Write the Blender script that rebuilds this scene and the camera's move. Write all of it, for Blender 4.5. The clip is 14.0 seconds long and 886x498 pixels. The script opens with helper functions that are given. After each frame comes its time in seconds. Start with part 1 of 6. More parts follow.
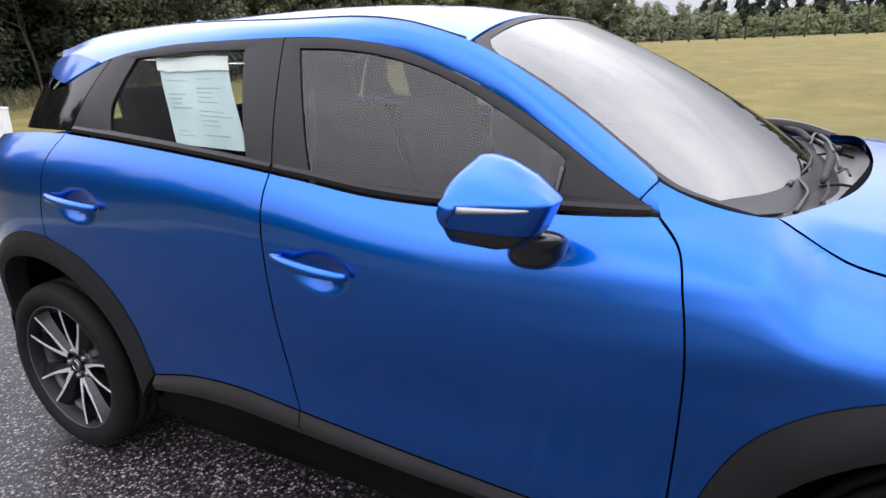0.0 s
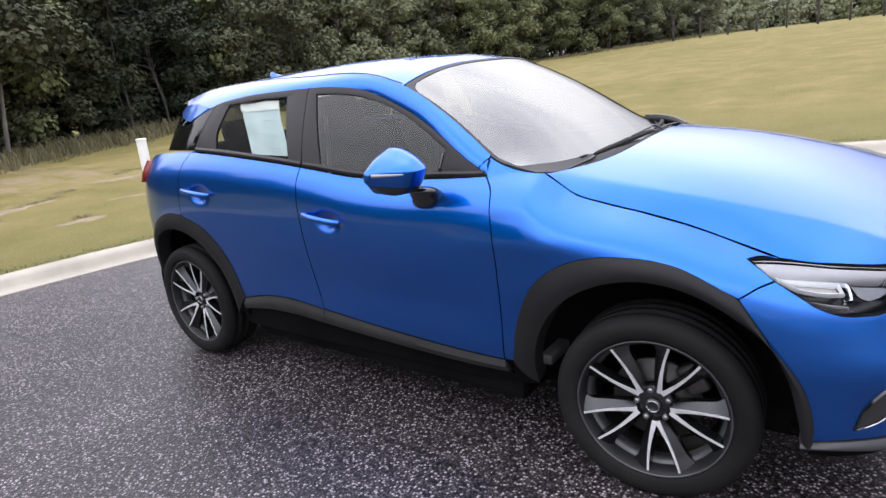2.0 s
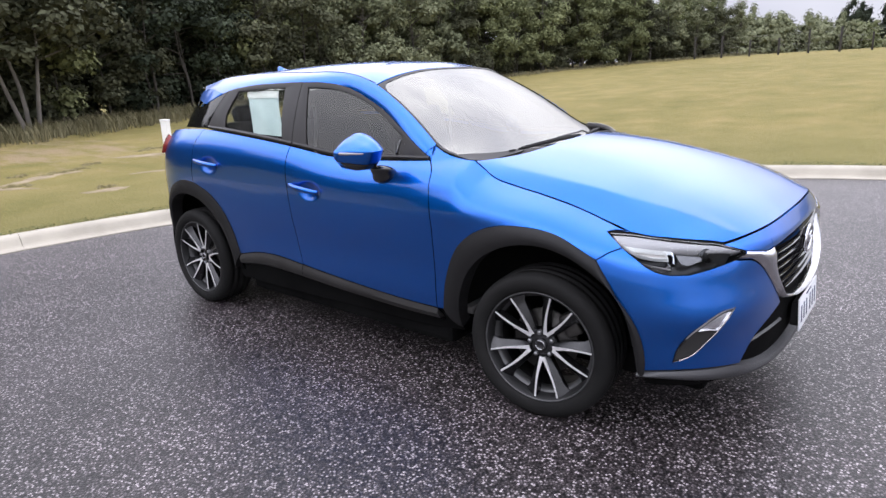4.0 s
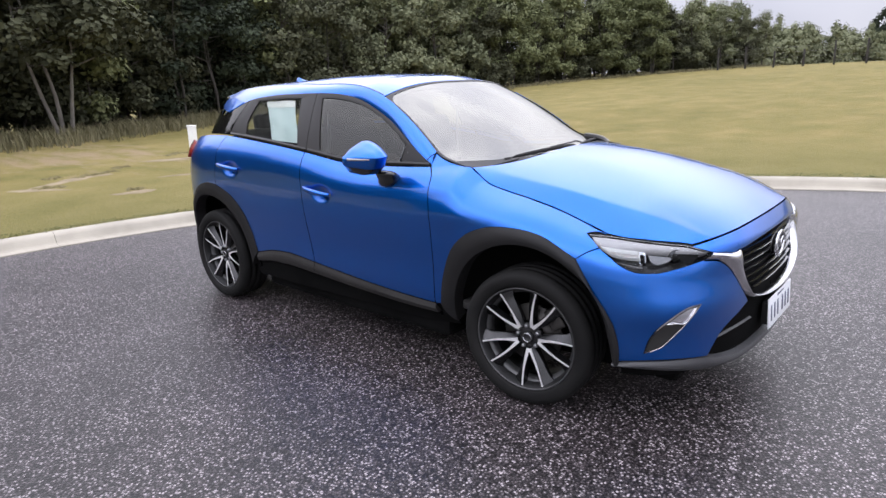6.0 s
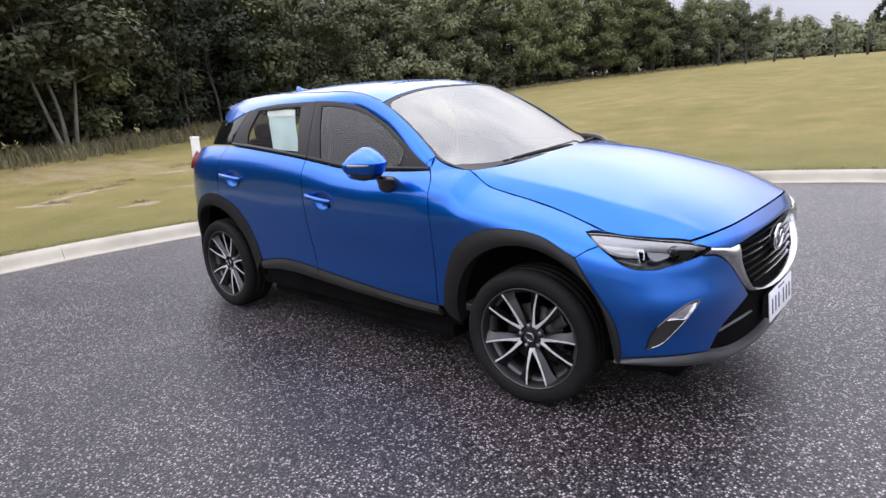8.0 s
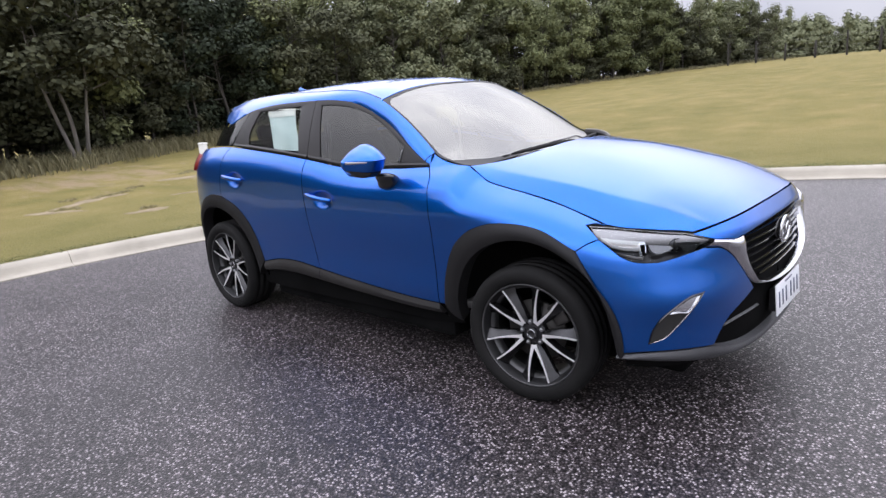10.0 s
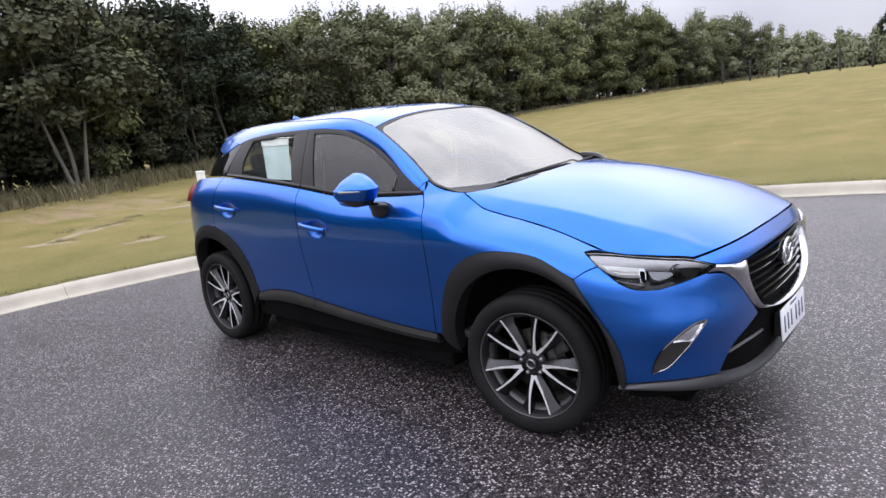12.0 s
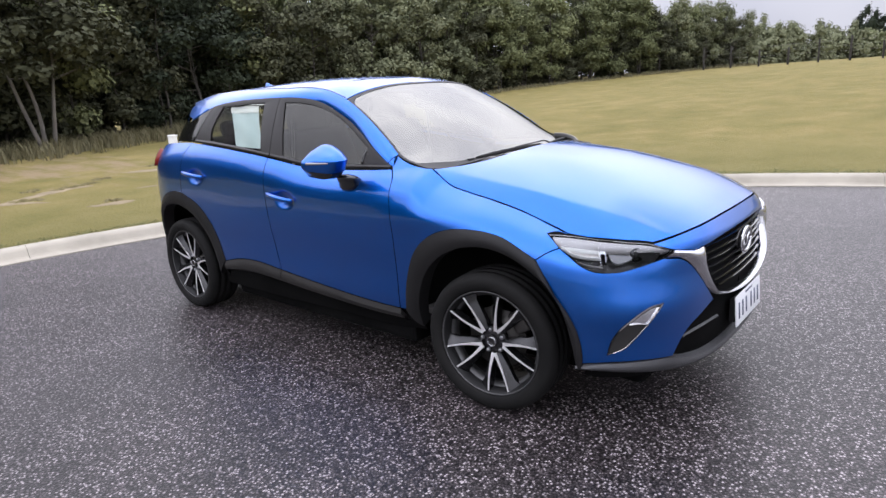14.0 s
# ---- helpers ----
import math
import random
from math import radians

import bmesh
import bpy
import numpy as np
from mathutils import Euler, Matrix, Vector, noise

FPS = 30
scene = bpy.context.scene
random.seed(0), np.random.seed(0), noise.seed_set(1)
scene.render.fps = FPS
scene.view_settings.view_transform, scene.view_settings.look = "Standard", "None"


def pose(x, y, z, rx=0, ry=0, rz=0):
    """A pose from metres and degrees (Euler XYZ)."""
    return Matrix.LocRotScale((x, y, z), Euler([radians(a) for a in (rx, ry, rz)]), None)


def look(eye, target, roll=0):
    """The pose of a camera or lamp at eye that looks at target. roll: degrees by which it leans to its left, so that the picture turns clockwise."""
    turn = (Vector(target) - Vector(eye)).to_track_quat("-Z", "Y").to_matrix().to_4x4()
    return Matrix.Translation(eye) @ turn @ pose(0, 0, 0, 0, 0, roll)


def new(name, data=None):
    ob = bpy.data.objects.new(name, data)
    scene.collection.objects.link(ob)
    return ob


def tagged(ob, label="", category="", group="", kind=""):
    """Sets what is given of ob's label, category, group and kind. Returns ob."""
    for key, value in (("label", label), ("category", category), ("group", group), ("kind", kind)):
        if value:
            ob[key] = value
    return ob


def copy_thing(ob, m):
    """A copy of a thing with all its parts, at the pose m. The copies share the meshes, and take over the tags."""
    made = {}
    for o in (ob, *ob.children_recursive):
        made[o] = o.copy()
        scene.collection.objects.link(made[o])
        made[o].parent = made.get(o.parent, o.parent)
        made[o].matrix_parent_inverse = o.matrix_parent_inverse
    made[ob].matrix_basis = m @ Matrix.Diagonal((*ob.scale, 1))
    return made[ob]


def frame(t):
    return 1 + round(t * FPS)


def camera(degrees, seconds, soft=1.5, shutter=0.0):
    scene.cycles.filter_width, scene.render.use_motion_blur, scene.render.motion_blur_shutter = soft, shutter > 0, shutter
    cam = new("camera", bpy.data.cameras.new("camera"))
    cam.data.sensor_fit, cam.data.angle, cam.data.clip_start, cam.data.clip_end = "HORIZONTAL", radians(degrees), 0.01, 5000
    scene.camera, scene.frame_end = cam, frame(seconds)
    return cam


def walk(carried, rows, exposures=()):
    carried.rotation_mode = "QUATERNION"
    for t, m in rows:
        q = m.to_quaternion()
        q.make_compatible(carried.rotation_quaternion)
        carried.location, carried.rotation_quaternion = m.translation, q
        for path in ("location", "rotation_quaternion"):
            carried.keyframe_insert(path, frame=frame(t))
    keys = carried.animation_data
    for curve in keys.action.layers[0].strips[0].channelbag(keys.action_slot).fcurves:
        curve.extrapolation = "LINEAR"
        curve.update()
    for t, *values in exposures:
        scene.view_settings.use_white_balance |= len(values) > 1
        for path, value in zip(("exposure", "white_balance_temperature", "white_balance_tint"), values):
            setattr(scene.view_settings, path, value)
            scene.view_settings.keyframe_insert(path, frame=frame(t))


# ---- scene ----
cam = camera(71.2, 14.0)
PATH = [
    (0, (0.875, -1.938, 1.349), (-0.047, -0.269, 0.746), -2.1),
    (0.5, (1.089, -2.135, 1.378), (0.137, -0.49, 0.756), -3.1),
    (1, (1.397, -2.362, 1.391), (0.303, -0.815, 0.75), -4.5),
    (1.5, (1.654, -2.504, 1.399), (0.594, -0.902, 0.843), -4.2),
    (2, (1.897, -2.562, 1.42), (0.702, -1.057, 0.864), -6.6),
    (2.5, (2.077, -2.609, 1.421), (0.849, -1.158, 0.801), -4.7),
    (3, (2.205, -2.767, 1.417), (1.044, -1.243, 0.843), -3.1),
    (3.5, (2.307, -2.823, 1.433), (1.157, -1.301, 0.833), -4.3),
    (4, (2.493, -2.865, 1.413), (1.265, -1.385, 0.867), -2.9),
    (4.2, (2.545, -2.89, 1.426), (1.301, -1.418, 0.891), -3.1),
    (6.3, (2.736, -2.992, 1.433), (1.452, -1.549, 0.914), -2.4),
    (6.5, (2.741, -2.999, 1.43), (1.47, -1.546, 0.909), -2.6),
    (7, (2.755, -2.994, 1.431), (1.495, -1.524, 0.93), -3.4),
    (7.5, (2.759, -3.004, 1.423), (1.496, -1.536, 0.922), -3.1),
    (8, (2.762, -2.986, 1.434), (1.464, -1.551, 0.928), -4.2),
    (8.2, (2.768, -2.984, 1.434), (1.46, -1.551, 0.951), -4.3),
    (10.3, (2.783, -2.927, 1.382), (1.457, -1.515, 0.885), -5.2),
    (10.5, (2.768, -2.921, 1.407), (1.453, -1.506, 0.89), -5.0),
    (11, (2.712, -2.91, 1.394), (1.457, -1.414, 0.963), -4.3),
    (11.5, (2.708, -2.897, 1.39), (1.464, -1.398, 0.937), -5.2),
    (12, (2.758, -2.87, 1.4), (1.425, -1.44, 0.98), -6.2),
    (12.5, (2.781, -2.846, 1.409), (1.488, -1.389, 0.96), -5.1),
    (13, (2.785, -2.849, 1.399), (1.472, -1.424, 0.905), -4.4),
    (13.5, (2.792, -2.837, 1.395), (1.54, -1.366, 0.878), -4.2),
    (14, (2.798, -2.841, 1.402), (1.529, -1.38, 0.898), -3.6),
]
walk(cam, [(t, look(eye, target, roll)) for t, eye, target, roll in PATH],
     [(0.0, 0.04, 6250, 12), (1.5, 0.10, 6250, 12), (4.2, 0.10, 6250, 12), (6.3, 0.0, 6250, 12), (10.3, -0.04, 6250, 12), (14.0, -0.05, 6250, 12)])

# ---- light and sky: an overcast afternoon ----
world = bpy.data.worlds.new("overcast")
scene.world = world
world.use_nodes = True
wn, wl = world.node_tree.nodes, world.node_tree.links
wn.clear()
w_out = wn.new("ShaderNodeOutputWorld")
w_bg = wn.new("ShaderNodeBackground")
w_sky = wn.new("ShaderNodeTexSky")
w_sky.sky_type, w_sky.sun_disc = "NISHITA", False
w_sky.sun_elevation, w_sky.sun_rotation = radians(70), radians(-62)
w_sky.dust_density, w_sky.air_density = 5.0, 1.0
w_grey = wn.new("ShaderNodeHueSaturation")
w_grey.inputs["Saturation"].default_value = 0.25
w_co = wn.new("ShaderNodeTexCoord")
w_map = wn.new("ShaderNodeMapping")
w_map.inputs["Scale"].default_value = (1.0, 1.0, 1.5)
w_cloud = wn.new("ShaderNodeTexNoise")
w_cloud.inputs["Scale"].default_value, w_cloud.inputs["Detail"].default_value = 1.9, 3
w_ramp = wn.new("ShaderNodeValToRGB")
w_ramp.color_ramp.elements[0].position, w_ramp.color_ramp.elements[0].color = 0.36, (0.70, 0.71, 0.83, 1)
w_ramp.color_ramp.elements[1].position, w_ramp.color_ramp.elements[1].color = 0.64, (1.20, 1.185, 1.25, 1)
# an overcast sky is about three times as bright overhead as at the horizon
w_sep, w_up = wn.new("ShaderNodeSeparateXYZ"), wn.new("ShaderNodeFloatCurve")
for spot, (px, py) in zip(w_up.mapping.curves[0].points, ((0.0, 0.26), (1.0, 0.98))):
    spot.location = (px, py)
for px, py in ((0.12, 0.32), (0.3, 0.56), (0.55, 0.90)):
    w_up.mapping.curves[0].points.new(px, py)
w_up.mapping.update()
w_gain = wn.new("ShaderNodeMath")
w_gain.operation = "MULTIPLY"
w_gain.inputs[1].default_value = 30.0
w_mul = wn.new("ShaderNodeVectorMath")
w_mul.operation = "SCALE"
w_mix = wn.new("ShaderNodeMix")
w_mix.data_type = "RGBA"
w_mix.inputs[0].default_value = 0.8
wl.new(w_co.outputs["Generated"], w_map.inputs[0])
wl.new(w_map.outputs[0], w_cloud.inputs["Vector"])
wl.new(w_cloud.outputs["Fac"], w_ramp.inputs[0])
wl.new(w_sky.outputs[0], w_grey.inputs["Color"])
wl.new(w_grey.outputs[0], w_mix.inputs[6])
wl.new(w_co.outputs["Generated"], w_sep.inputs[0])
wl.new(w_sep.outputs["Z"], w_up.inputs["Value"])
wl.new(w_up.outputs[0], w_gain.inputs[0])
wl.new(w_ramp.outputs[0], w_mul.inputs[0])
wl.new(w_gain.outputs[0], w_mul.inputs["Scale"])
wl.new(w_mul.outputs[0], w_mix.inputs[7])
wl.new(w_mix.outputs[2], w_bg.inputs["Color"])
w_bg.inputs["Strength"].default_value = 0.113
wl.new(w_bg.outputs[0], w_out.inputs[0])
sun = new("sun", bpy.data.lights.new("sun", "SUN"))
sun.data.energy, sun.data.angle, sun.data.color = 0.62, radians(125), (1.0, 0.97, 0.93)
sun.matrix_world = look((0, 0, 20), (6.5, -3.5, 0))


# ---- materials ----
def material(name, rough=0.6, metal=0.0, color=(0.5, 0.5, 0.5), spec=0.5, coat=0.0):
    m = bpy.data.materials.new(name)
    m.use_nodes = True
    b = m.node_tree.nodes["Principled BSDF"]
    b.inputs["Base Color"].default_value = (*color, 1)
    b.inputs["Roughness"].default_value, b.inputs["Metallic"].default_value = rough, metal
    b.inputs["Specular IOR Level"].default_value, b.inputs["Coat Weight"].default_value = spec, coat
    b.inputs["Coat Roughness"].default_value = 0.03
    return m


def node(m, kind, **values):
    n = m.node_tree.nodes.new(kind)
    for k, v in values.items():
        n.inputs[k.replace("_", " ")].default_value = v
    return n


def wire(m, a, b):
    m.node_tree.links.new(a, b)


def coords(m, scale=(1, 1, 1), kind="Object"):
    c, k = node(m, "ShaderNodeTexCoord"), node(m, "ShaderNodeMapping", Scale=scale)
    wire(m, c.outputs[kind], k.inputs[0])
    return k.outputs[0]


def ramp(m, fac, stops):
    r = node(m, "ShaderNodeValToRGB")
    e = r.color_ramp.elements
    while len(e) < len(stops):
        e.new(0.5)
    for el, (p, c) in zip(e, stops):
        el.position, el.color = p, (*c, 1)
    wire(m, fac, r.inputs[0])
    return r.outputs[0]


def mottled(name, a, b, scale=8.0, rough=(0.5, 0.7), bump=0.0, bump_scale=60.0, metal=0.0, spec=0.5, detail=6, kind="Object", stretch=(1, 1, 1)):
    """Two tones in soft patches, with a finer grain in gloss and relief."""
    m = material(name, metal=metal, spec=spec)
    p = m.node_tree.nodes["Principled BSDF"]
    co = coords(m, stretch, kind)
    n1, n2 = node(m, "ShaderNodeTexNoise", Scale=scale, Detail=detail), node(m, "ShaderNodeTexNoise", Scale=bump_scale, Detail=4)
    wire(m, co, n1.inputs["Vector"]), wire(m, co, n2.inputs["Vector"])
    wire(m, ramp(m, n1.outputs["Fac"], [(0.3, a), (0.7, b)]), p.inputs["Base Color"])
    r = node(m, "ShaderNodeMapRange", To_Min=rough[0], To_Max=rough[1])
    wire(m, n2.outputs["Fac"], r.inputs[0]), wire(m, r.outputs[0], p.inputs["Roughness"])
    if bump:
        h = node(m, "ShaderNodeBump", Strength=bump, Distance=0.01)
        wire(m, n2.outputs["Fac"], h.inputs["Height"]), wire(m, h.outputs[0], p.inputs["Normal"])
    return m


def car_paint():
    m = material("blue_mica_paint", rough=0.36, metal=0.97, coat=1.0)
    p = m.node_tree.nodes["Principled BSDF"]
    p.inputs["Coat IOR"].default_value = 1.46
    co = coords(m)
    n, d = node(m, "ShaderNodeTexNoise", Scale=900.0, Detail=1), node(m, "ShaderNodeTexNoise", Scale=3.0, Detail=6)
    wire(m, co, n.inputs["Vector"]), wire(m, co, d.inputs["Vector"])
    wire(m, ramp(m, n.outputs["Fac"], [(0.35, (0.0009, 0.087, 0.41)), (0.65, (0.0012, 0.127, 0.56))]), p.inputs["Base Color"])
    r = node(m, "ShaderNodeMapRange", To_Min=0.07, To_Max=0.10)
    wire(m, d.outputs["Fac"], r.inputs[0]), wire(m, r.outputs[0], p.inputs["Coat Roughness"])
    return m


def glass(name, tint, ior=1.6, rough=0.0, gloss=1.0):
    """A thin pane: what is behind it shows through, tinted, and the surface mirrors by its angle.
    gloss: below 1 for a coated pane, which mirrors over more of its face but dimly."""
    m = bpy.data.materials.new(name)
    m.use_nodes = True
    nt = m.node_tree
    nt.nodes.clear()
    o, mix, gain = nt.nodes.new("ShaderNodeOutputMaterial"), nt.nodes.new("ShaderNodeMixShader"), nt.nodes.new("ShaderNodeMath")
    tr, gl, fr = nt.nodes.new("ShaderNodeBsdfTransparent"), nt.nodes.new("ShaderNodeBsdfGlossy"), nt.nodes.new("ShaderNodeFresnel")
    fr.inputs[0].default_value = ior
    gain.operation, gain.use_clamp = "MULTIPLY", True
    gain.inputs[1].default_value = 1.0 / gloss
    gl.inputs["Color"].default_value = (gloss, gloss * 0.99, gloss * 0.95, 1)
    tr.inputs[0].default_value, gl.inputs["Roughness"].default_value = (*tint, 1), rough
    for a, b in ((fr.outputs[0], gain.inputs[0]), (gain.outputs[0], mix.inputs[0]), (tr.outputs[0], mix.inputs[1]), (gl.outputs[0], mix.inputs[2]), (mix.outputs[0], o.inputs[0])):
        nt.links.new(a, b)
    return m


def asphalt_material():
    m = material("damp_chip_asphalt", rough=0.5, spec=0.32)
    p = m.node_tree.nodes["Principled BSDF"]
    co = coords(m)
    chips = node(m, "ShaderNodeTexVoronoi", Scale=105.0)
    tone = node(m, "ShaderNodeTexNoise", Scale=1.1, Detail=7)
    fine = node(m, "ShaderNodeTexNoise", Scale=420.0, Detail=3)
    for n in (chips, tone, fine):
        wire(m, co, n.inputs["Vector"])
    grey = node(m, "ShaderNodeSeparateColor")
    wire(m, chips.outputs["Color"], grey.inputs[0])
    stone = ramp(m, grey.outputs[0], [(0.0, (0.021, 0.0178, 0.0185)), (0.45, (0.058, 0.050, 0.052)), (0.74, (0.112, 0.098, 0.101)), (0.9, (0.40, 0.37, 0.375))])
    edge = ramp(m, chips.outputs["Distance"], [(0.3, (1, 1, 1)), (0.62, (0.12, 0.12, 0.12))])
    patch = ramp(m, tone.outputs["Fac"], [(0.32, (0.72, 0.70, 0.71)), (0.68, (1.15, 1.10, 1.13))])
    a, b = node(m, "ShaderNodeMix"), node(m, "ShaderNodeMix")
    for x in (a, b):
        x.data_type, x.blend_type = "RGBA", "MULTIPLY"
        x.inputs[0].default_value = 1.0
    wire(m, stone, a.inputs[6]), wire(m, edge, a.inputs[7])
    wire(m, a.outputs[2], b.inputs[6]), wire(m, patch, b.inputs[7])
    wire(m, b.outputs[2], p.inputs["Base Color"])
    h = node(m, "ShaderNodeBump", Strength=0.45, Distance=0.004)
    inv = node(m, "ShaderNodeMath")
    inv.operation = "MULTIPLY_ADD"
    inv.inputs[1].default_value, inv.inputs[2].default_value = -1.0, 1.0
    wire(m, chips.outputs["Distance"], inv.inputs[0]), wire(m, inv.outputs[0], h.inputs["Height"]), wire(m, h.outputs[0], p.inputs["Normal"])
    r = node(m, "ShaderNodeMapRange", To_Min=0.30, To_Max=0.50)
    wire(m, fine.outputs["Fac"], r.inputs[0]), wire(m, r.outputs[0], p.inputs["Roughness"])
    return m


def grass_material():
    m = material("dry_mown_grass", rough=0.9, spec=0.15)
    p = m.node_tree.nodes["Principled BSDF"]
    co = coords(m)
    big, mid, fine = (node(m, "ShaderNodeTexNoise", Scale=s, Detail=8) for s in (0.16, 1.3, 38.0))
    for n in (big, mid, fine):
        wire(m, co, n.inputs["Vector"])
    c1 = ramp(m, big.outputs["Fac"], [(0.35, (0.165, 0.140, 0.050)), (0.65, (0.265, 0.212, 0.088))])
    c2 = ramp(m, mid.outputs["Fac"], [(0.30, (0.135, 0.130, 0.038)), (0.55, (0.222, 0.185, 0.068)), (0.76, (0.325, 0.255, 0.115))])
    c3 = ramp(m, fine.outputs["Fac"], [(0.3, (0.72, 0.73, 0.68)), (0.7, (1.16, 1.13, 1.08))])
    a, b = node(m, "ShaderNodeMix"), node(m, "ShaderNodeMix")
    a.data_type = b.data_type = "RGBA"
    b.blend_type = "MULTIPLY"
    a.inputs[0].default_value, b.inputs[0].default_value = 0.6, 1.0
    wire(m, c1, a.inputs[6]), wire(m, c2, a.inputs[7]), wire(m, a.outputs[2], b.inputs[6]), wire(m, c3, b.inputs[7])
    verge = node(m, "ShaderNodeVectorMath")
    verge.operation = "DISTANCE"
    verge.inputs[1].default_value = (3.91, -2.23, 0.15)
    near = node(m, "ShaderNodeMapRange", From_Min=8.5, From_Max=13.5, To_Min=0.85, To_Max=0.15)
    patchy = node(m, "ShaderNodeMath")
    patchy.operation = "MULTIPLY"
    green = node(m, "ShaderNodeMix")
    green.data_type = "RGBA"
    green.inputs[7].default_value = (0.105, 0.108, 0.038, 1)
    wire(m, co, verge.inputs[0]), wire(m, verge.outputs["Value"], near.inputs[0])
    wire(m, near.outputs[0], patchy.inputs[0]), wire(m, mid.outputs["Fac"], patchy.inputs[1]), wire(m, patchy.outputs[0], green.inputs[0])
    wire(m, b.outputs[2], green.inputs[6])
    spot = node(m, "ShaderNodeMapping", Location=(4.35, 0.35, 0.0), Rotation=(0, 0, 0.35), Scale=(0.36, 0.55, 1.0))
    reach, worn = node(m, "ShaderNodeVectorMath"), node(m, "ShaderNodeTexNoise", Scale=1.1, Detail=9, Roughness=0.68)
    reach.operation = "LENGTH"
    flat = node(m, "ShaderNodeVectorMath")
    flat.operation = "MULTIPLY"
    flat.inputs[1].default_value = (1, 1, 0)
    wire(m, co, flat.inputs[0]), wire(m, flat.outputs[0], spot.inputs[0]), wire(m, spot.outputs[0], reach.inputs[0])
    stretch = node(m, "ShaderNodeMapping", Scale=(0.7, 2.2, 1.0), Rotation=(0, 0, 0.35))
    wire(m, co, stretch.inputs[0]), wire(m, stretch.outputs[0], worn.inputs["Vector"])
    fade = node(m, "ShaderNodeMapRange", From_Min=0.2, From_Max=2.5, To_Min=0.13, To_Max=-0.25)
    wire(m, reach.outputs["Value"], fade.inputs[0])
    total = node(m, "ShaderNodeMath")
    wire(m, fade.outputs[0], total.inputs[0]), wire(m, worn.outputs["Fac"], total.inputs[1])
    bare = node(m, "ShaderNodeMapRange", From_Min=0.52, From_Max=0.68, To_Min=0.0, To_Max=0.85)
    wire(m, total.outputs[0], bare.inputs[0])
    soil = node(m, "ShaderNodeMix")
    soil.data_type = "RGBA"
    soil.inputs[7].default_value = (0.27, 0.205, 0.130, 1)
    wire(m, bare.outputs[0], soil.inputs[0]), wire(m, green.outputs[2], soil.inputs[6])
    wire(m, soil.outputs[2], p.inputs["Base Color"])
    h = node(m, "ShaderNodeBump", Strength=0.8, Distance=0.05)
    wire(m, fine.outputs["Fac"], h.inputs["Height"]), wire(m, h.outputs[0], p.inputs["Normal"])
    return m


def leaf_material(name, dark, light):
    m = material(name, rough=0.8, spec=0.12)
    p = m.node_tree.nodes["Principled BSDF"]
    g, o = node(m, "ShaderNodeNewGeometry"), node(m, "ShaderNodeObjectInfo")
    add = node(m, "ShaderNodeMath")
    add.operation = "MULTIPLY_ADD"
    add.inputs[1].default_value, add.inputs[2].default_value = 0.45, 0.0
    wire(m, o.outputs["Random"], add.inputs[0])
    s = node(m, "ShaderNodeMath")
    s.operation = "MULTIPLY_ADD"
    s.inputs[1].default_value = 0.55
    wire(m, g.outputs["Random Per Island"], s.inputs[0]), wire(m, add.outputs[0], s.inputs[2])
    wire(m, ramp(m, s.outputs[0], [(0.0, dark), (0.7, light), (1.0, tuple(1.25 * c for c in light))]), p.inputs["Base Color"])
    p.inputs["Subsurface Weight"].default_value = 0.0
    return m


PAINT = car_paint()
CLAD = mottled("grained_black_plastic", (0.011, 0.0107, 0.011), (0.018, 0.0175, 0.018), 3, (0.5, 0.65), 0.15, 700, spec=0.15)
BARREL_GREY = mottled("grey_barrel_alloy", (0.012, 0.012, 0.0125), (0.022, 0.022, 0.0225), 8, (0.4, 0.55), metal=0.3, spec=0.25)
SILL_PLASTIC = mottled("weathered_sill_plastic", (0.019, 0.018, 0.0175), (0.029, 0.0275, 0.0265), 4, (0.5, 0.62), 0.15, 600, spec=0.2)
BEZEL = mottled("dark_grey_bezel_plastic", (0.018, 0.0175, 0.017), (0.028, 0.0275, 0.0265), 5, (0.4, 0.5), 0.1, 500)
COWL = mottled("pale_grey_cowl_plastic", (0.22, 0.21, 0.20), (0.31, 0.30, 0.285), 6, (0.32, 0.45), 0.1, 300)
FRIT = material("fired_glass_edge", rough=0.55, color=(0.05, 0.049, 0.05), spec=0.2)
LIP = mottled("grey_moulded_plastic", (0.035, 0.035, 0.038), (0.055, 0.055, 0.058), 3, (0.42, 0.5), 0.1, 600)
FRAME_TRIM = mottled("weathered_window_trim", (0.012, 0.0108, 0.0105), (0.019, 0.0172, 0.0165), 4, (0.3, 0.4), 0.0, 500, spec=0.24)
TRIM = mottled("satin_black_trim", (0.007, 0.0064, 0.0062), (0.011, 0.010, 0.0096), 4, (0.26, 0.34), 0.0, 500, spec=0.24)
GLOSS = material("gloss_black", rough=0.08, color=(0.008, 0.008, 0.009), coat=0.6)
DARK_GLASS = material("black_privacy_glass", rough=0.05, color=(0.006, 0.006, 0.006), spec=0.3)
# near-black base colour carries the shade inside wheel arches, underbody and recesses
DARK = mottled("cavity_shade_black", (0.003, 0.003, 0.003), (0.006, 0.006, 0.006), 4, (0.85, 0.95), spec=0.05)
RUBBER = mottled("tyre_rubber", (0.008, 0.008, 0.008), (0.015, 0.0145, 0.014), 5, (0.6, 0.8), 0.2, 240, spec=0.12)
ALLOY = mottled("machined_alloy", (0.62, 0.61, 0.61), (0.76, 0.75, 0.75), 30, (0.34, 0.46), 0.02, 900, metal=0.45)
RIM_LIP = mottled("polished_rim_lip", (0.05, 0.05, 0.051), (0.09, 0.09, 0.092), 10, (0.3, 0.42), metal=0.4)
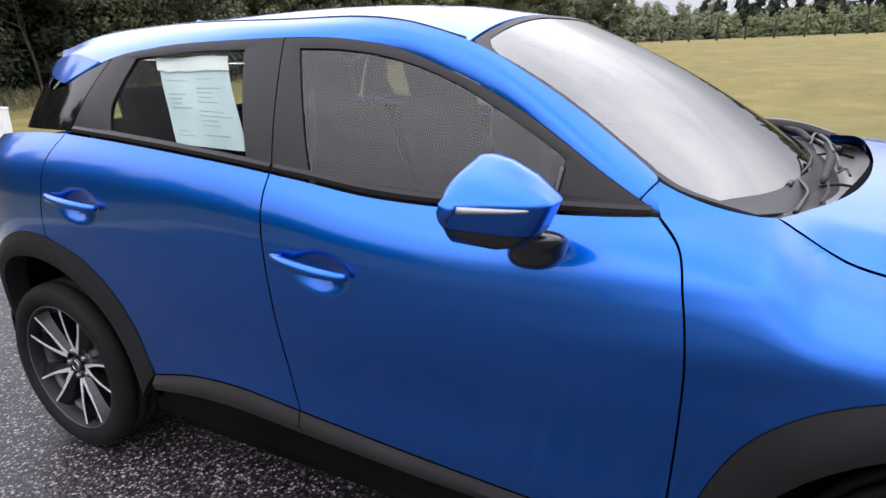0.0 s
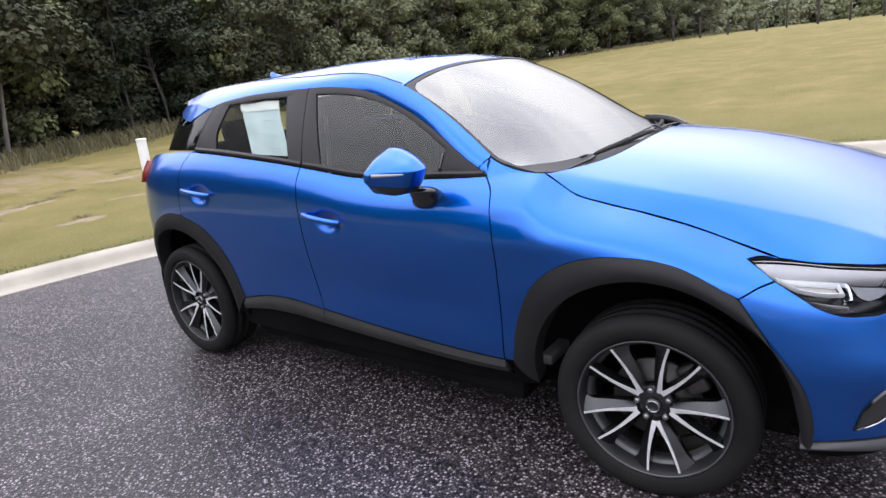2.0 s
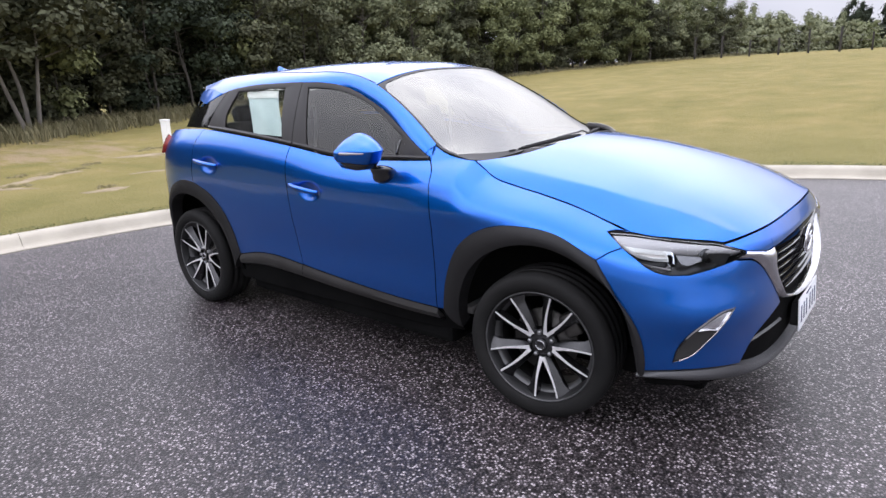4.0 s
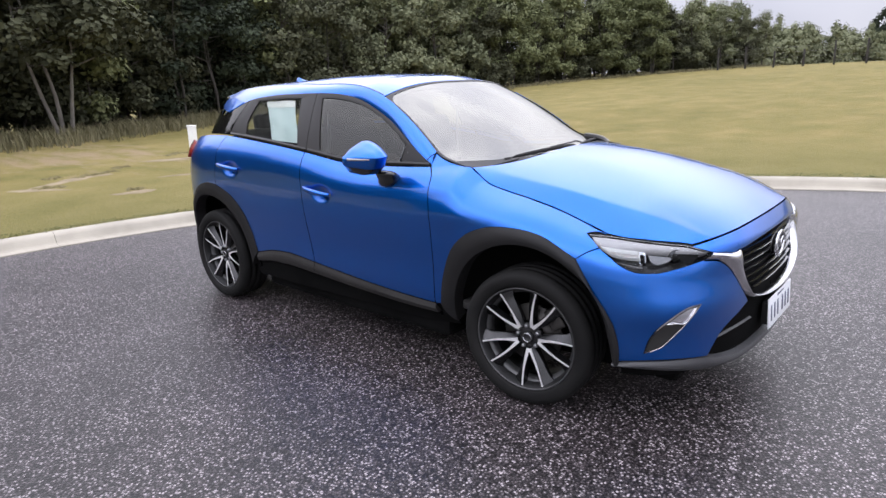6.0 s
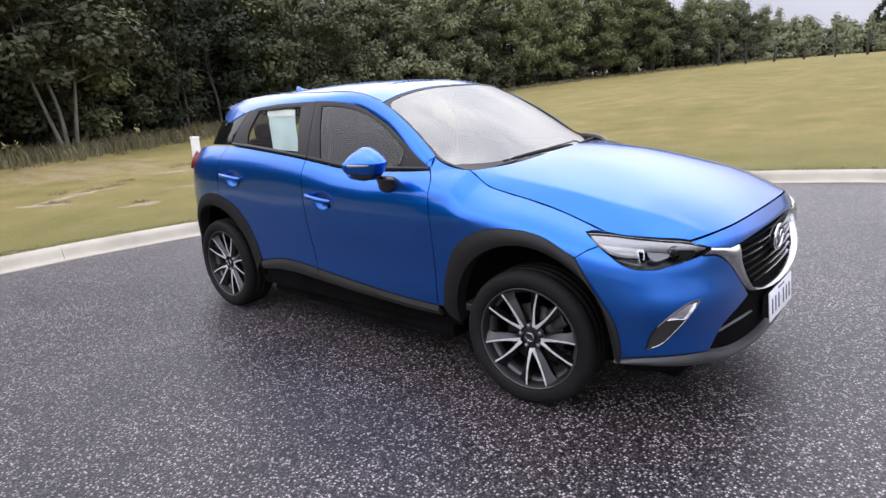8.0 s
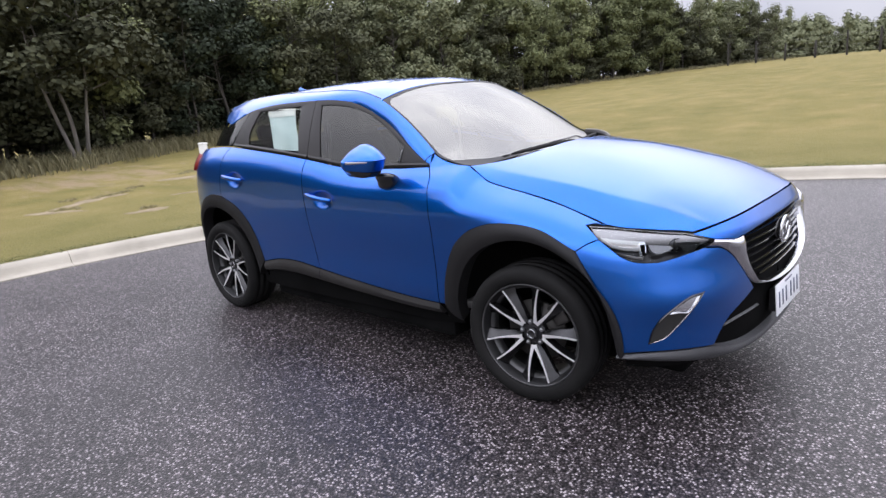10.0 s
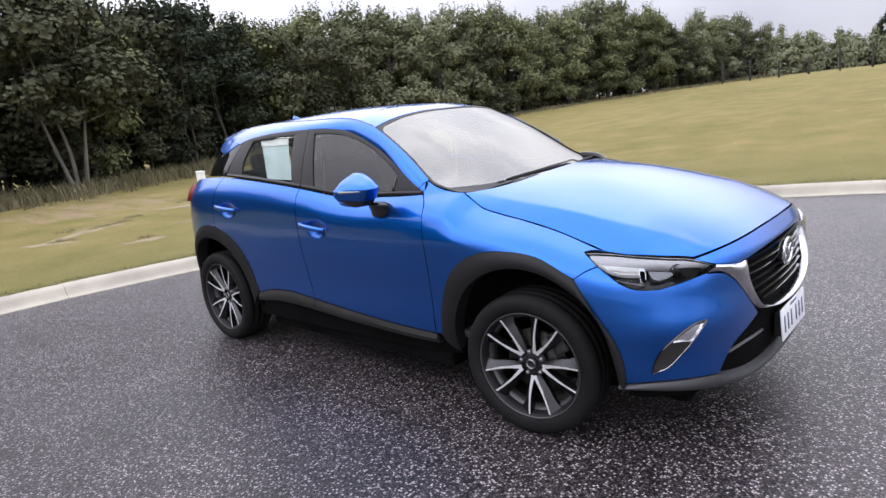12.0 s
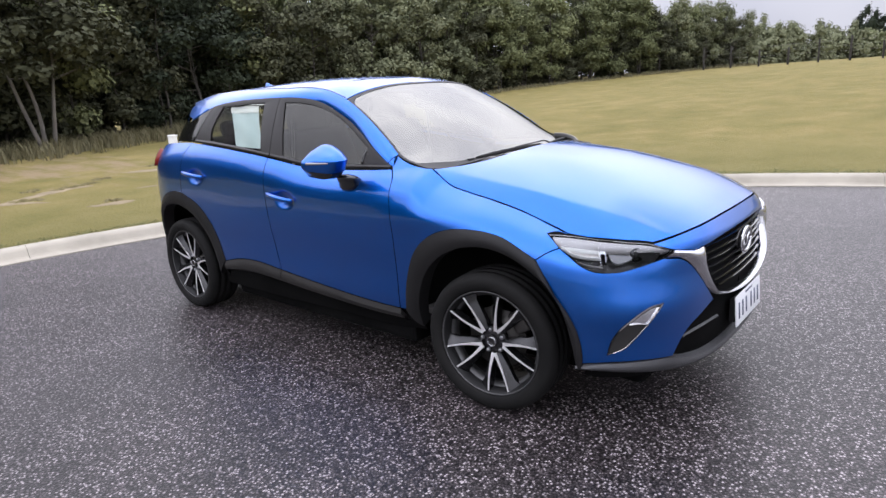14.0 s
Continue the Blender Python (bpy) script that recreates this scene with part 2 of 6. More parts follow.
ALLOY_DARK = mottled("gunmetal_painted_alloy", (0.04, 0.04, 0.041), (0.065, 0.065, 0.067), 6, (0.22, 0.3), metal=0.9)
STEEL = mottled("dull_brake_steel", (0.05, 0.047, 0.044), (0.09, 0.085, 0.08), 14, (0.4, 0.6), 0.1, 200, metal=0.7)
NUT_STEEL = material("bright_wheel_nut", rough=0.3, metal=0.9, color=(0.30, 0.30, 0.31))
LEDGE_GREY = mottled("bare_alloy_ledge", (0.05, 0.05, 0.051), (0.14, 0.14, 0.142), 9, (0.35, 0.5), metal=0.6)
CHROME = material("satin_chrome", rough=0.16, metal=1.0, color=(0.56, 0.56, 0.58))
WINDSCREEN = glass("clear_windscreen_glass", (0.42, 0.45, 0.44), 2.5, 0.0, 0.46)  # laminated: several faces mirror
TINTED = glass("tinted_side_glass", (0.66, 0.68, 0.65), 1.5, 0.0, 0.085)
PRIVACY = glass("clear_rear_side_glass", (0.74, 0.77, 0.74), 1.12)
LENS = glass("clear_lamp_lens", (0.9, 0.92, 0.94), 1.12)
RED_LENS = material("red_lamp_lens", rough=0.08, color=(0.24, 0.011, 0.008), coat=0.5)
LAMP_BOWL = mottled("lamp_bowl_black", (0.005, 0.005, 0.0055), (0.011, 0.011, 0.0115), 12, (0.25, 0.35), metal=0.2)
MIRROR = material("lamp_reflector", rough=0.12, metal=1.0, color=(0.86, 0.87, 0.9))
PALE_LENS = material("milky_clear_lens", rough=0.2, color=(0.62, 0.58, 0.55), coat=0.5)
SILVER = material("lamp_bezel_silver", rough=0.40, metal=0.5, color=(0.34, 0.33, 0.33))
LAMP_GREY = material("lamp_inner_grey", rough=0.5, metal=0.3, color=(0.13, 0.13, 0.135))
SEAT = mottled("charcoal_seat_cloth", (0.02, 0.02, 0.022), (0.045, 0.044, 0.046), 12, (0.85, 0.95), 0.05, 300)
PALE_STRAP = mottled("grey_belt_webbing", (0.30, 0.29, 0.28), (0.38, 0.37, 0.36), 40, (0.7, 0.8), 0.1, 400)
DASH = mottled("soft_grey_dashboard", (0.035, 0.034, 0.034), (0.06, 0.058, 0.056), 6, (0.6, 0.75), 0.2, 500)
PAPER = mottled("printed_pale_paper", (0.50, 0.60, 0.61), (0.60, 0.69, 0.70), 9, (0.75, 0.85), 0.05, 60)
INK = mottled("faded_blue_grey_ink", (0.40, 0.49, 0.51), (0.48, 0.57, 0.59), 30, (0.8, 0.9))
PLATE_WHITE = material("plate_white", rough=0.4, color=(0.72, 0.73, 0.75))
PLATE_INK = material("plate_dark_ink", rough=0.5, color=(0.07, 0.08, 0.13))
WHITE_PVC = mottled("white_pvc", (0.72, 0.72, 0.71), (0.80, 0.80, 0.78), 6, (0.4, 0.5), 0.05, 40)
ASPHALT = asphalt_material()
CONCRETE = mottled("pale_kerb_concrete", (0.25, 0.228, 0.185), (0.37, 0.34, 0.28), 2.2, (0.8, 0.95), 0.35, 90)
GRASS = grass_material()
LEAVES = [leaf_material("wattle_leaves", (0.080, 0.092, 0.044), (0.175, 0.190, 0.092)),
          leaf_material("gum_leaves", (0.085, 0.096, 0.056), (0.180, 0.192, 0.112)),
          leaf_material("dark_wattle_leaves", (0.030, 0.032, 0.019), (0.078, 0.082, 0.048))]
# far pines; also near trees whose blackness paints the shaded gap in the wood
PINES = leaf_material("dark_pine_and_gap_leaves", (0.014, 0.019, 0.012), (0.04, 0.05, 0.03))
BARK = mottled("grey_bark", (0.03, 0.026, 0.022), (0.085, 0.075, 0.066), 9, (0.85, 0.95), 0.6, 40, stretch=(1, 1, 0.25))
PALE_BARK = mottled("pale_grey_bark", (0.11, 0.10, 0.088), (0.22, 0.20, 0.175), 9, (0.85, 0.95), 0.5, 40, stretch=(1, 1, 0.25))
STRAW = leaf_material("straw_grass", (0.115, 0.108, 0.060), (0.190, 0.172, 0.100))
POST_WOOD = mottled("weathered_post", (0.02, 0.018, 0.016), (0.05, 0.045, 0.04), 10, (0.85, 0.95), 0.4, 60)
FENCE_WIRE = material("galvanised_wire", rough=0.45, metal=0.8, color=(0.3, 0.3, 0.3))


# ---- mesh helpers ----
def part(name, mesh, mat, parent=None, label=""):
    """Links a mesh as one object, under a thing or a part."""
    ob = new(name, mesh)
    if mat:
        mesh.materials.append(mat)
    if parent:
        ob.parent = parent
    return tagged(ob, label) if label else ob


def mesh_of(name, verts, faces, normals=None, smooth=True):
    me = bpy.data.meshes.new(name)
    me.from_pydata([tuple(v) for v in verts], [], faces)
    if smooth:
        me.polygons.foreach_set("use_smooth", [True] * len(me.polygons))
    me.update()
    if normals:
        me.normals_split_custom_set_from_vertices([tuple(n) for n in normals])
    return me


def from_bm(name, bm, smooth=True):
    bmesh.ops.recalc_face_normals(bm, faces=bm.faces)
    me = bpy.data.meshes.new(name)
    bm.to_mesh(me)
    bm.free()
    if smooth:
        me.polygons.foreach_set("use_smooth", [True] * len(me.polygons))
    return me


def box_bm(size, at=(0, 0, 0), bevel=0.0, segments=2, bm=None, turn=None):
    b = bmesh.new()
    bmesh.ops.create_cube(b, size=1, matrix=Matrix.Diagonal((*size, 1)))
    if bevel:
        bmesh.ops.bevel(b, geom=b.edges[:], offset=bevel, segments=segments, affect="EDGES", profile=0.6)
    b.transform(Matrix.Translation(at) @ (turn or Matrix()))
    if bm is None:
        return b
    tmp = bpy.data.meshes.new("tmp")
    b.to_mesh(tmp)
    b.free()
    bm.from_mesh(tmp)
    bpy.data.meshes.remove(tmp)
    return bm


def lathe(name, profile, steps=48, axis="Y"):
    """A profile of (radius, along) turned about an axis."""
    verts, faces, n = [], [], len(profile)
    for i in range(steps):
        a = 2 * math.pi * i / steps
        for r, h in profile:
            p = (r * math.cos(a), h, r * math.sin(a)) if axis == "Y" else (r * math.cos(a), r * math.sin(a), h)
            verts.append(p)
    for i in range(steps):
        j = (i + 1) % steps
        for k in range(n - 1):
            faces.append((i * n + k, i * n + k + 1, j * n + k + 1, j * n + k))
    bm = bmesh.new()
    me = mesh_of(name, verts, faces)
    bm.from_mesh(me)
    bpy.data.meshes.remove(me)
    bmesh.ops.remove_doubles(bm, verts=bm.verts, dist=1e-6)
    return from_bm(name, bm)


def tube(name, points, radius, sides=8, taper=None):
    """A round rod along points; taper gives the radius's factor from 0 to 1 along it."""
    verts, faces, pts = [], [], [Vector(p) for p in points]
    for i, p in enumerate(pts):
        d = (pts[min(i + 1, len(pts) - 1)] - pts[max(i - 1, 0)]).normalized()
        a = d.cross(Vector((0.13, 0.21, 1)) if abs(d.z) < 0.9 else Vector((1, 0.1, 0))).normalized()
        b = d.cross(a)
        r = radius * (taper(i / (len(pts) - 1)) if taper else 1)
        verts += [p + r * (a * math.cos(2 * math.pi * k / sides) + b * math.sin(2 * math.pi * k / sides)) for k in range(sides)]
    for i in range(len(pts) - 1):
        faces += [(i * sides + k, i * sides + (k + 1) % sides, (i + 1) * sides + (k + 1) % sides, (i + 1) * sides + k) for k in range(sides)]
    faces += [tuple(range(sides))[::-1], tuple(range((len(pts) - 1) * sides, len(pts) * sides))]
    return mesh_of(name, verts, faces)


def spl(k, x):
    """A smooth curve through the knots k of (place, value)."""
    if x <= k[0][0]:
        return k[0][1] + (x - k[0][0]) * (k[1][1] - k[0][1]) / (k[1][0] - k[0][0])
    if x >= k[-1][0]:
        return k[-1][1] + (x - k[-1][0]) * (k[-1][1] - k[-2][1]) / (k[-1][0] - k[-2][0])
    i = max(j for j in range(len(k) - 1) if k[j][0] <= x)

    def slope(j):
        if j == 0 or j == len(k) - 1:
            a, b = (k[0], k[1]) if j == 0 else (k[-2], k[-1])
            return (b[1] - a[1]) / (b[0] - a[0])
        h, g = k[j][0] - k[j - 1][0], k[j + 1][0] - k[j][0]
        return ((k[j][1] - k[j - 1][1]) / h * g + (k[j + 1][1] - k[j][1]) / g * h) / (h + g)

    h = k[i + 1][0] - k[i][0]
    s = (x - k[i][0]) / h
    return (2 * s**3 - 3 * s * s + 1) * k[i][1] + (s**3 - 2 * s * s + s) * h * slope(i) + (3 * s * s - 2 * s**3) * k[i + 1][1] + (s**3 - s * s) * h * slope(i + 1)


def curve(pts, n=10):
    """Points along a smooth line through pts, of any dimension, n to each stretch."""
    pts = [Vector(p) for p in pts]
    if len(pts) < 3:
        return [pts[0].lerp(pts[-1], i / n) for i in range(n + 1)]
    out = []
    for i in range(len(pts) - 1):
        a, b = pts[i], pts[i + 1]
        p, q = pts[i - 1] if i else a * 2 - b, pts[i + 2] if i + 2 < len(pts) else b * 2 - a
        la, lb, lc = max((a - p).length, 1e-6), max((b - a).length, 1e-6), max((q - b).length, 1e-6)
        ta = ((a - p) / la * lb + (b - a) / lb * la) / (la + lb) * lb
        tb = ((b - a) / lb * lc + (q - b) / lc * lb) / (lb + lc) * lb
        for k in range(n):
            s = k / n
            out.append(a * (2 * s**3 - 3 * s * s + 1) + ta * (s**3 - 2 * s * s + s) + b * (3 * s * s - 2 * s**3) + tb * (s**3 - s * s))
    return out + [pts[-1]]


def resample(pts, n):
    """n points evenly spaced along a line."""
    pts = [Vector(p) for p in pts]
    d = [0.0]
    for a, b in zip(pts, pts[1:]):
        d.append(d[-1] + (b - a).length)
    out, j = [], 0
    for i in range(n):
        s = d[-1] * i / (n - 1)
        while j < len(pts) - 2 and d[j + 1] < s:
            j += 1
        out.append(pts[j].lerp(pts[j + 1], min(1, max(0, (s - d[j]) / max(d[j + 1] - d[j], 1e-9)))))
    return out


def loop(*lines):
    """One closed outline out of smooth lines laid end to end."""
    out = []
    for l in lines:
        for p in (curve(l) if len(l) < 200 else l):
            if not out or (p - out[-1]).length > 1e-4:
                out.append(p)
    if (out[0] - out[-1]).length < 1e-4:
        out.pop()
    return out


def inset(poly, d):
    """The outline drawn in by d."""
    n = len(poly)
    area = sum(poly[i].x * poly[(i + 1) % n].y - poly[(i + 1) % n].x * poly[i].y for i in range(n))
    s, out = (1 if area > 0 else -1), []
    for i in range(n):
        a, b, c = poly[i - 1], poly[i], poly[(i + 1) % n]
        e, f = (b - a).normalized(), (c - b).normalized()
        m = Vector((-e.y - f.y, e.x + f.x)) * s
        m = m.normalized() if m.length > 1e-6 else Vector((-e.y, e.x)) * s
        k = max(0.45, m.dot(Vector((-e.y, e.x)) * s))
        out.append(b + m * d / k)
    return out


def surface_normal(surf, a, b, up):
    e = 2e-3
    p = surf(a, b)
    n = (surf(a + e, b) - surf(a - e, b)).cross(surf(a, b + e) - surf(a, b - e)).normalized()
    return p, (n if n.dot(up(p)) >= 0 else -n)


def outward(p):
    return Vector((0.25 * p.x * abs(p.x), p.y * 1.3, p.z - 0.75))


def patch_mesh(name, surf, outline, flip=1, step=0.03, gap=0.002, lip=0.012, raised=0.0, up=outward):
    """A sheet cut out of a surface along an outline in the surface's own coordinates, with its edge folded in.
    flip: -1 mirrors it to the car's right side."""
    poly = inset(outline, gap) if gap else outline
    bm = bmesh.new()
    vs = [bm.verts.new((p.x, p.y, 0)) for p in poly]
    bmesh.ops.triangulate(bm, faces=[bm.faces.new(vs)])
    for ax in (0, 1):
        lo, hi = min(p[ax] for p in poly), max(p[ax] for p in poly)
        k = math.floor(lo / step) + 1
        while k * step < hi:
            co, no = [0, 0, 0], [0, 0, 0]
            co[ax], no[ax] = k * step, 1
            bmesh.ops.bisect_plane(bm, geom=bm.verts[:] + bm.edges[:] + bm.faces[:], dist=1e-5, plane_co=co, plane_no=no)
            k += 1
    bm.verts.index_update()
    verts, normals = [], []
    for v in bm.verts:
        p, n = surface_normal(surf, v.co.x, v.co.y, up)
        verts.append(p + n * raised), normals.append(n)
    faces = []
    for f in bm.faces:
        ids = [v.index for v in f.verts]
        c = (verts[ids[1]] - verts[ids[0]]).cross(verts[ids[2]] - verts[ids[0]])
        if len(ids) > 3:
            c = (verts[ids[2]] - verts[ids[0]]).cross(verts[ids[3]] - verts[ids[1]])
        faces.append(ids if c.dot(normals[ids[0]]) >= 0 else ids[::-1])
    if lip:
        edge = {}
        for e in bm.edges:
            if len(e.link_faces) == 1:
                a, b = e.verts[0].index, e.verts[1].index
                for k in (a, b):
                    edge.setdefault(k, len(edge))
                edge[("e", a, b)] = e.link_faces[0].index
        base = len(verts)
        ring = [k for k in edge if not isinstance(k, tuple)]
        mid = sum(verts[:base], Vector()) / base
        for k in ring:
            o = (verts[k] - mid)
            o = (o - normals[k] * o.dot(normals[k])).normalized()
            m = (o + normals[k] * 0.6).normalized()
            for depth in (0.0, lip):
                verts.append(verts[k] - normals[k] * depth - o * (0.0 if depth == 0 else 0.15 * lip))
                normals.append(m if depth == 0 else o)
        pos = {k: base + 2 * i for i, k in enumerate(ring)}
        for k in [k for k in edge if isinstance(k, tuple)]:
            a, b = k[1], k[2]
            faces.append((pos[a], pos[b], pos[b] + 1, pos[a] + 1))
    bm.free()
    if flip < 0:
        verts = [Vector((v.x, -v.y, v.z)) for v in verts]
        normals = [Vector((v.x, -v.y, v.z)) for v in normals]
        faces = [tuple(f)[::-1] for f in faces]
    return mesh_of(name, verts, faces, normals)


def ring_mesh(name, surf, outer, inner, flip=1, rows=3, raised=(0.0, 0.0, 0.0), closed=True, lip=0.012, n=90, up=outward):
    """A band between two lines on a surface; raised: how proud it stands from the outer to the inner line."""
    A, B = (list(o) + ([o[0]] if closed else []) for o in (outer, inner))
    if n:
        A, B = resample(A, n), resample(B, n)
    n = len(A)
    verts, normals, faces = [], [], []
    for i in range(n):
        for r in range(rows + 1):
            q = A[i].lerp(B[i], r / rows)
            p, nn = surface_normal(surf, q.x, q.y, up)
            k = r / rows * (len(raised) - 1)
            j = min(int(k), len(raised) - 2)
            verts.append(p + nn * (raised[j] + (raised[j + 1] - raised[j]) * (k - j)))
            normals.append(nn)
        verts.append(verts[-rows - 1] - normals[-rows - 1] * lip)
        verts.append(verts[-2] - normals[-1] * lip)
    w = rows + 3
    for i in range(n - 1):
        a, b = i * w, (i + 1) * w
        for r in range(rows):
            faces.append((a + r, a + r + 1, b + r + 1, b + r))
        faces.append((a + rows + 1, a, b, b + rows + 1))
        faces.append((a + rows, a + rows + 2, b + rows + 2, b + rows))
    if not closed:
        for a in (0, (n - 1) * w):
            faces.append(tuple([a + rows + 1] + [a + r for r in range(rows + 1)] + [a + rows + 2]))
    bm = bmesh.new()
    me = mesh_of(name, [Vector((v.x, v.y * flip, v.z)) for v in verts], faces)
    bm.from_mesh(me)
    bpy.data.meshes.remove(me)
    bmesh.ops.remove_doubles(bm, verts=bm.verts, dist=1e-5)
    me = from_bm(name, bm)
    # keep the folded edges crisp
    me.polygons.foreach_set("use_smooth", [True] * len(me.polygons))
    me.set_sharp_from_angle(angle=radians(40))
    return me


# ---- the car: its surfaces ----
AXLE, HUB_Z, UC = 1.285, 0.336, 1.2 + 0.87 * math.pi / 2
TOP_Z = [(-2.67, 1.07), (-1.9, 1.10), (-1.42, 1.146), (-1.07, 1.155), (-0.85, 1.14), (-0.62, 1.12), (-0.33, 1.09), (-0.14, 1.065), (0.035, 1.039), (0.21, 1.028), (0.5, 1.033),
         (0.69, 1.04), (0.82, 1.046), (0.885, 1.040), (0.92, 1.018), (0.96, 0.989), (1.0, 0.973), (1.1, 0.945), (1.25, 0.917), (1.4, 0.888), (1.55, 0.848), (1.655, 0.815), (1.80, 0.806), (1.90, 0.796), (1.975, 0.786), (2.016, 0.794), (2.066, 0.803), (2.184, 0.817), (2.36, 0.827), (UC, 0.829)]
TOP_W = [(-2.67, 0.76), (-1.9, 0.765), (-1.3, 0.785), (-0.75, 0.80), (-0.23, 0.797), (0.3, 0.768), (0.69, 0.742), (0.82, 0.70), (0.885, 0.674), (0.96, 0.690), (1.1, 0.688), (1.3, 0.685), (1.5, 0.695), (1.655, 0.735), (1.9, 0.74), (UC, 0.745)]
MAX_W = [(-2.67, 0.85), (-1.9, 0.858), (-1.285, 0.868), (-0.8, 0.862), (0, 0.855), (0.7, 0.858), (1.285, 0.868), (1.8, 0.868), (UC, 0.866)]
FLANK_NOSE = [(0, 0.55), (0.1, 0.78), (0.22, 0.90), (0.4, 0.97), (0.58, 1.0), (0.68, 0.985), (0.77, 0.94), (0.86, 0.80), (0.93, 0.52), (1.0, 0.0)]
FLANK = [(0, 0.36), (0.1, 0.60), (0.22, 0.765), (0.4, 0.895), (0.56, 0.970), (0.68, 1.0), (0.77, 0.992), (0.84, 0.945), (0.90, 0.80), (0.95, 0.50), (1.0, 0.0)]
NOSE = [(0.15, 1.993), (0.22, 2.05), (0.3, 2.085), (0.42, 2.096), (0.55, 2.092), (0.65, 2.083), (0.74, 2.081), (0.77, 2.075), (0.80, 2.056), (0.835, 2.032), (0.87, 2.003), (0.95, 1.943)]
HOLLOWS = ((-0.062, 0.857), (-0.965, 0.948))
TAIL = [(0.2, 1.95), (0.35, 2.06), (0.6, 2.10), (0.85, 2.055), (1.0, 1.985), (1.1, 1.93)]


def flank_width(u, z):
    t, a = (z - 0.2) / (spl(TOP_Z, u) - 0.2), spl(TOP_W, u)
    k = min(1, max(0, (u - 0.85) / 0.7))
    k = k * k * (3 - 2 * k)
    w = a + (spl(MAX_W, u) - a) * (spl(FLANK, t) * (1 - k) + spl(FLANK_NOSE, t) * k)
    # the soft shoulder line over the rear wheel and the wave that runs back from the front wheel
    w += 0.010 * math.exp(-((u + 1.15) / 0.42) ** 2 - ((z - 0.90) / 0.10) ** 2)
    w += 0.012 * math.exp(-((u - 1.10) / 0.45) ** 2 - ((z - (0.87 - 0.10 * (1.2 - u))) / 0.06) ** 2)
    w -= 0.010 * math.exp(-((u - 0.15) / 0.9) ** 2 - ((z - 0.56) / 0.12) ** 2)
    # the dished hollows behind the door handles
    for hu, hz in HOLLOWS:
        q = ((u - hu) / 0.10) ** 2 + ((z - hz) / 0.060) ** 2
        if q < 1:
            w -= 0.023 * (1 - q) ** 2
    return w


def flank(u, z):
    """The body's skin below the windows. u runs forward along the side and on round the nose or the tail."""
    if u > UC:
        p = flank(2 * UC - u, z)
        return Vector((p.x, -p.y, p.z))
    w = flank_width(u, z)
    if -1.3 <= u <= 1.2:
        return Vector((u, w, z))
    c, a, p = (1.2, (u - 1.2) / 0.87, 4.3) if u > 0 else (1.3, (-u - 1.3) / 0.87, 2.3)
    far = spl(NOSE, z) - c if u > 0 else spl(TAIL, z) - c
    s, k = abs(math.sin(a)), math.cos(a)
    r = ((abs(k) / w) ** p + (s / far) ** p) ** (-1 / p)
    if u > 0:  # the ridge round the fog lamps, with the lit slope above it
        r += 0.022 * math.exp(-((u - 1.93) / 0.22) ** 2 - ((z - 0.55) / 0.085) ** 2)
    x = c + r * math.sin(a)
    if u > 0:  # the nose bows back from the middle to the lamps
        t = min(1, max(0, (s - 0.5) / 0.4))
        x -= 0.14 * (r * k) ** 2 * t * t * (3 - 2 * t)
    return Vector((x if u > 0 else -x, r * k, z))


def house(u, z):
    """The glasshouse above the belt, drawn in towards the roof and rounded at the tail."""
    uu = max(u, -1.9)
    d = z - spl(TOP_Z, uu)
    w = spl(TOP_W, uu) - 0.012 - 0.36 * d - 0.55 * d * abs(d)
    if u >= -0.9:
        return Vector((u, w, z))
    a, p = (-u - 0.9) / 0.8, 2.6
    far = 1.885 - 0.75 * (z - 1.13) - 0.9
    s, k = abs(math.sin(a)), math.cos(a)
    r = ((abs(k) / w) ** p + (s / far) ** p) ** (-1 / p)
    return Vector((-0.9 - r * math.sin(a), r * k, z))


# the line where roof rail and windscreen pillar meet the roof and the glass: x, half width, z
EDGE = [(0.85, 0.672, 1.042), (0.78, 0.678, 1.060), (0.70, 0.682, 1.086), (0.62, 0.665, 1.139), (0.507, 0.639, 1.218), (0.393, 0.614, 1.287), (0.219, 0.579, 1.373), (0.04, 0.556, 1.424),
        (-0.4, 0.545, 1.452), (-0.9, 0.53, 1.460), (-1.25, 0.52, 1.440), (-1.46, 0.51, 1.405)]
EDGE_PILLAR, EDGE_ROOF = EDGE[:7], EDGE[6:]
ROOF_C = [(-1.8, 1.42), (-1.6, 1.44), (-1.3, 1.466), (-0.8, 1.488), (-0.3, 1.500), (0.0, 1.480), (0.22, 1.443)]


def by_x(pts, i):
    return sorted((p[0], p[i]) for p in pts)


ROOF_W, ROOF_E = by_x(EDGE_ROOF, 1), by_x(EDGE_ROOF, 2)


def roof(x, s):
    w, e, c = spl(ROOF_W, x), spl(ROOF_E, x), spl(ROOF_C, x)
    return Vector((x + 0.02 * (1 - s * s) * (x > 0), s * w, e + (c - e) * (1 - abs(s) ** 3.0)))


PILLAR = curve(EDGE_PILLAR, 12)


def screen(v, s):
    """The windscreen: v from its foot to the roof, s from side to side."""
    k = min(max(v, 0), 1) * (len(PILLAR) - 1)
    i = min(int(k), len(PILLAR) - 2)
    e = PILLAR[i].lerp(PILLAR[i + 1], k - i)
    c = Vector((1.02, 0, 0.995)).lerp(Vector((0.245, 0, 1.445)), v) + Vector((0, 0, 0.035 * math.sin(math.pi * v)))
    m = 1 - abs(s) ** (2.3 + 0.7 * min(max(v, 0), 1))
    return Vector((e.x + (c.x - e.x) * m, s * e.y, e.z + (c.z - e.z) * m - 0.004))


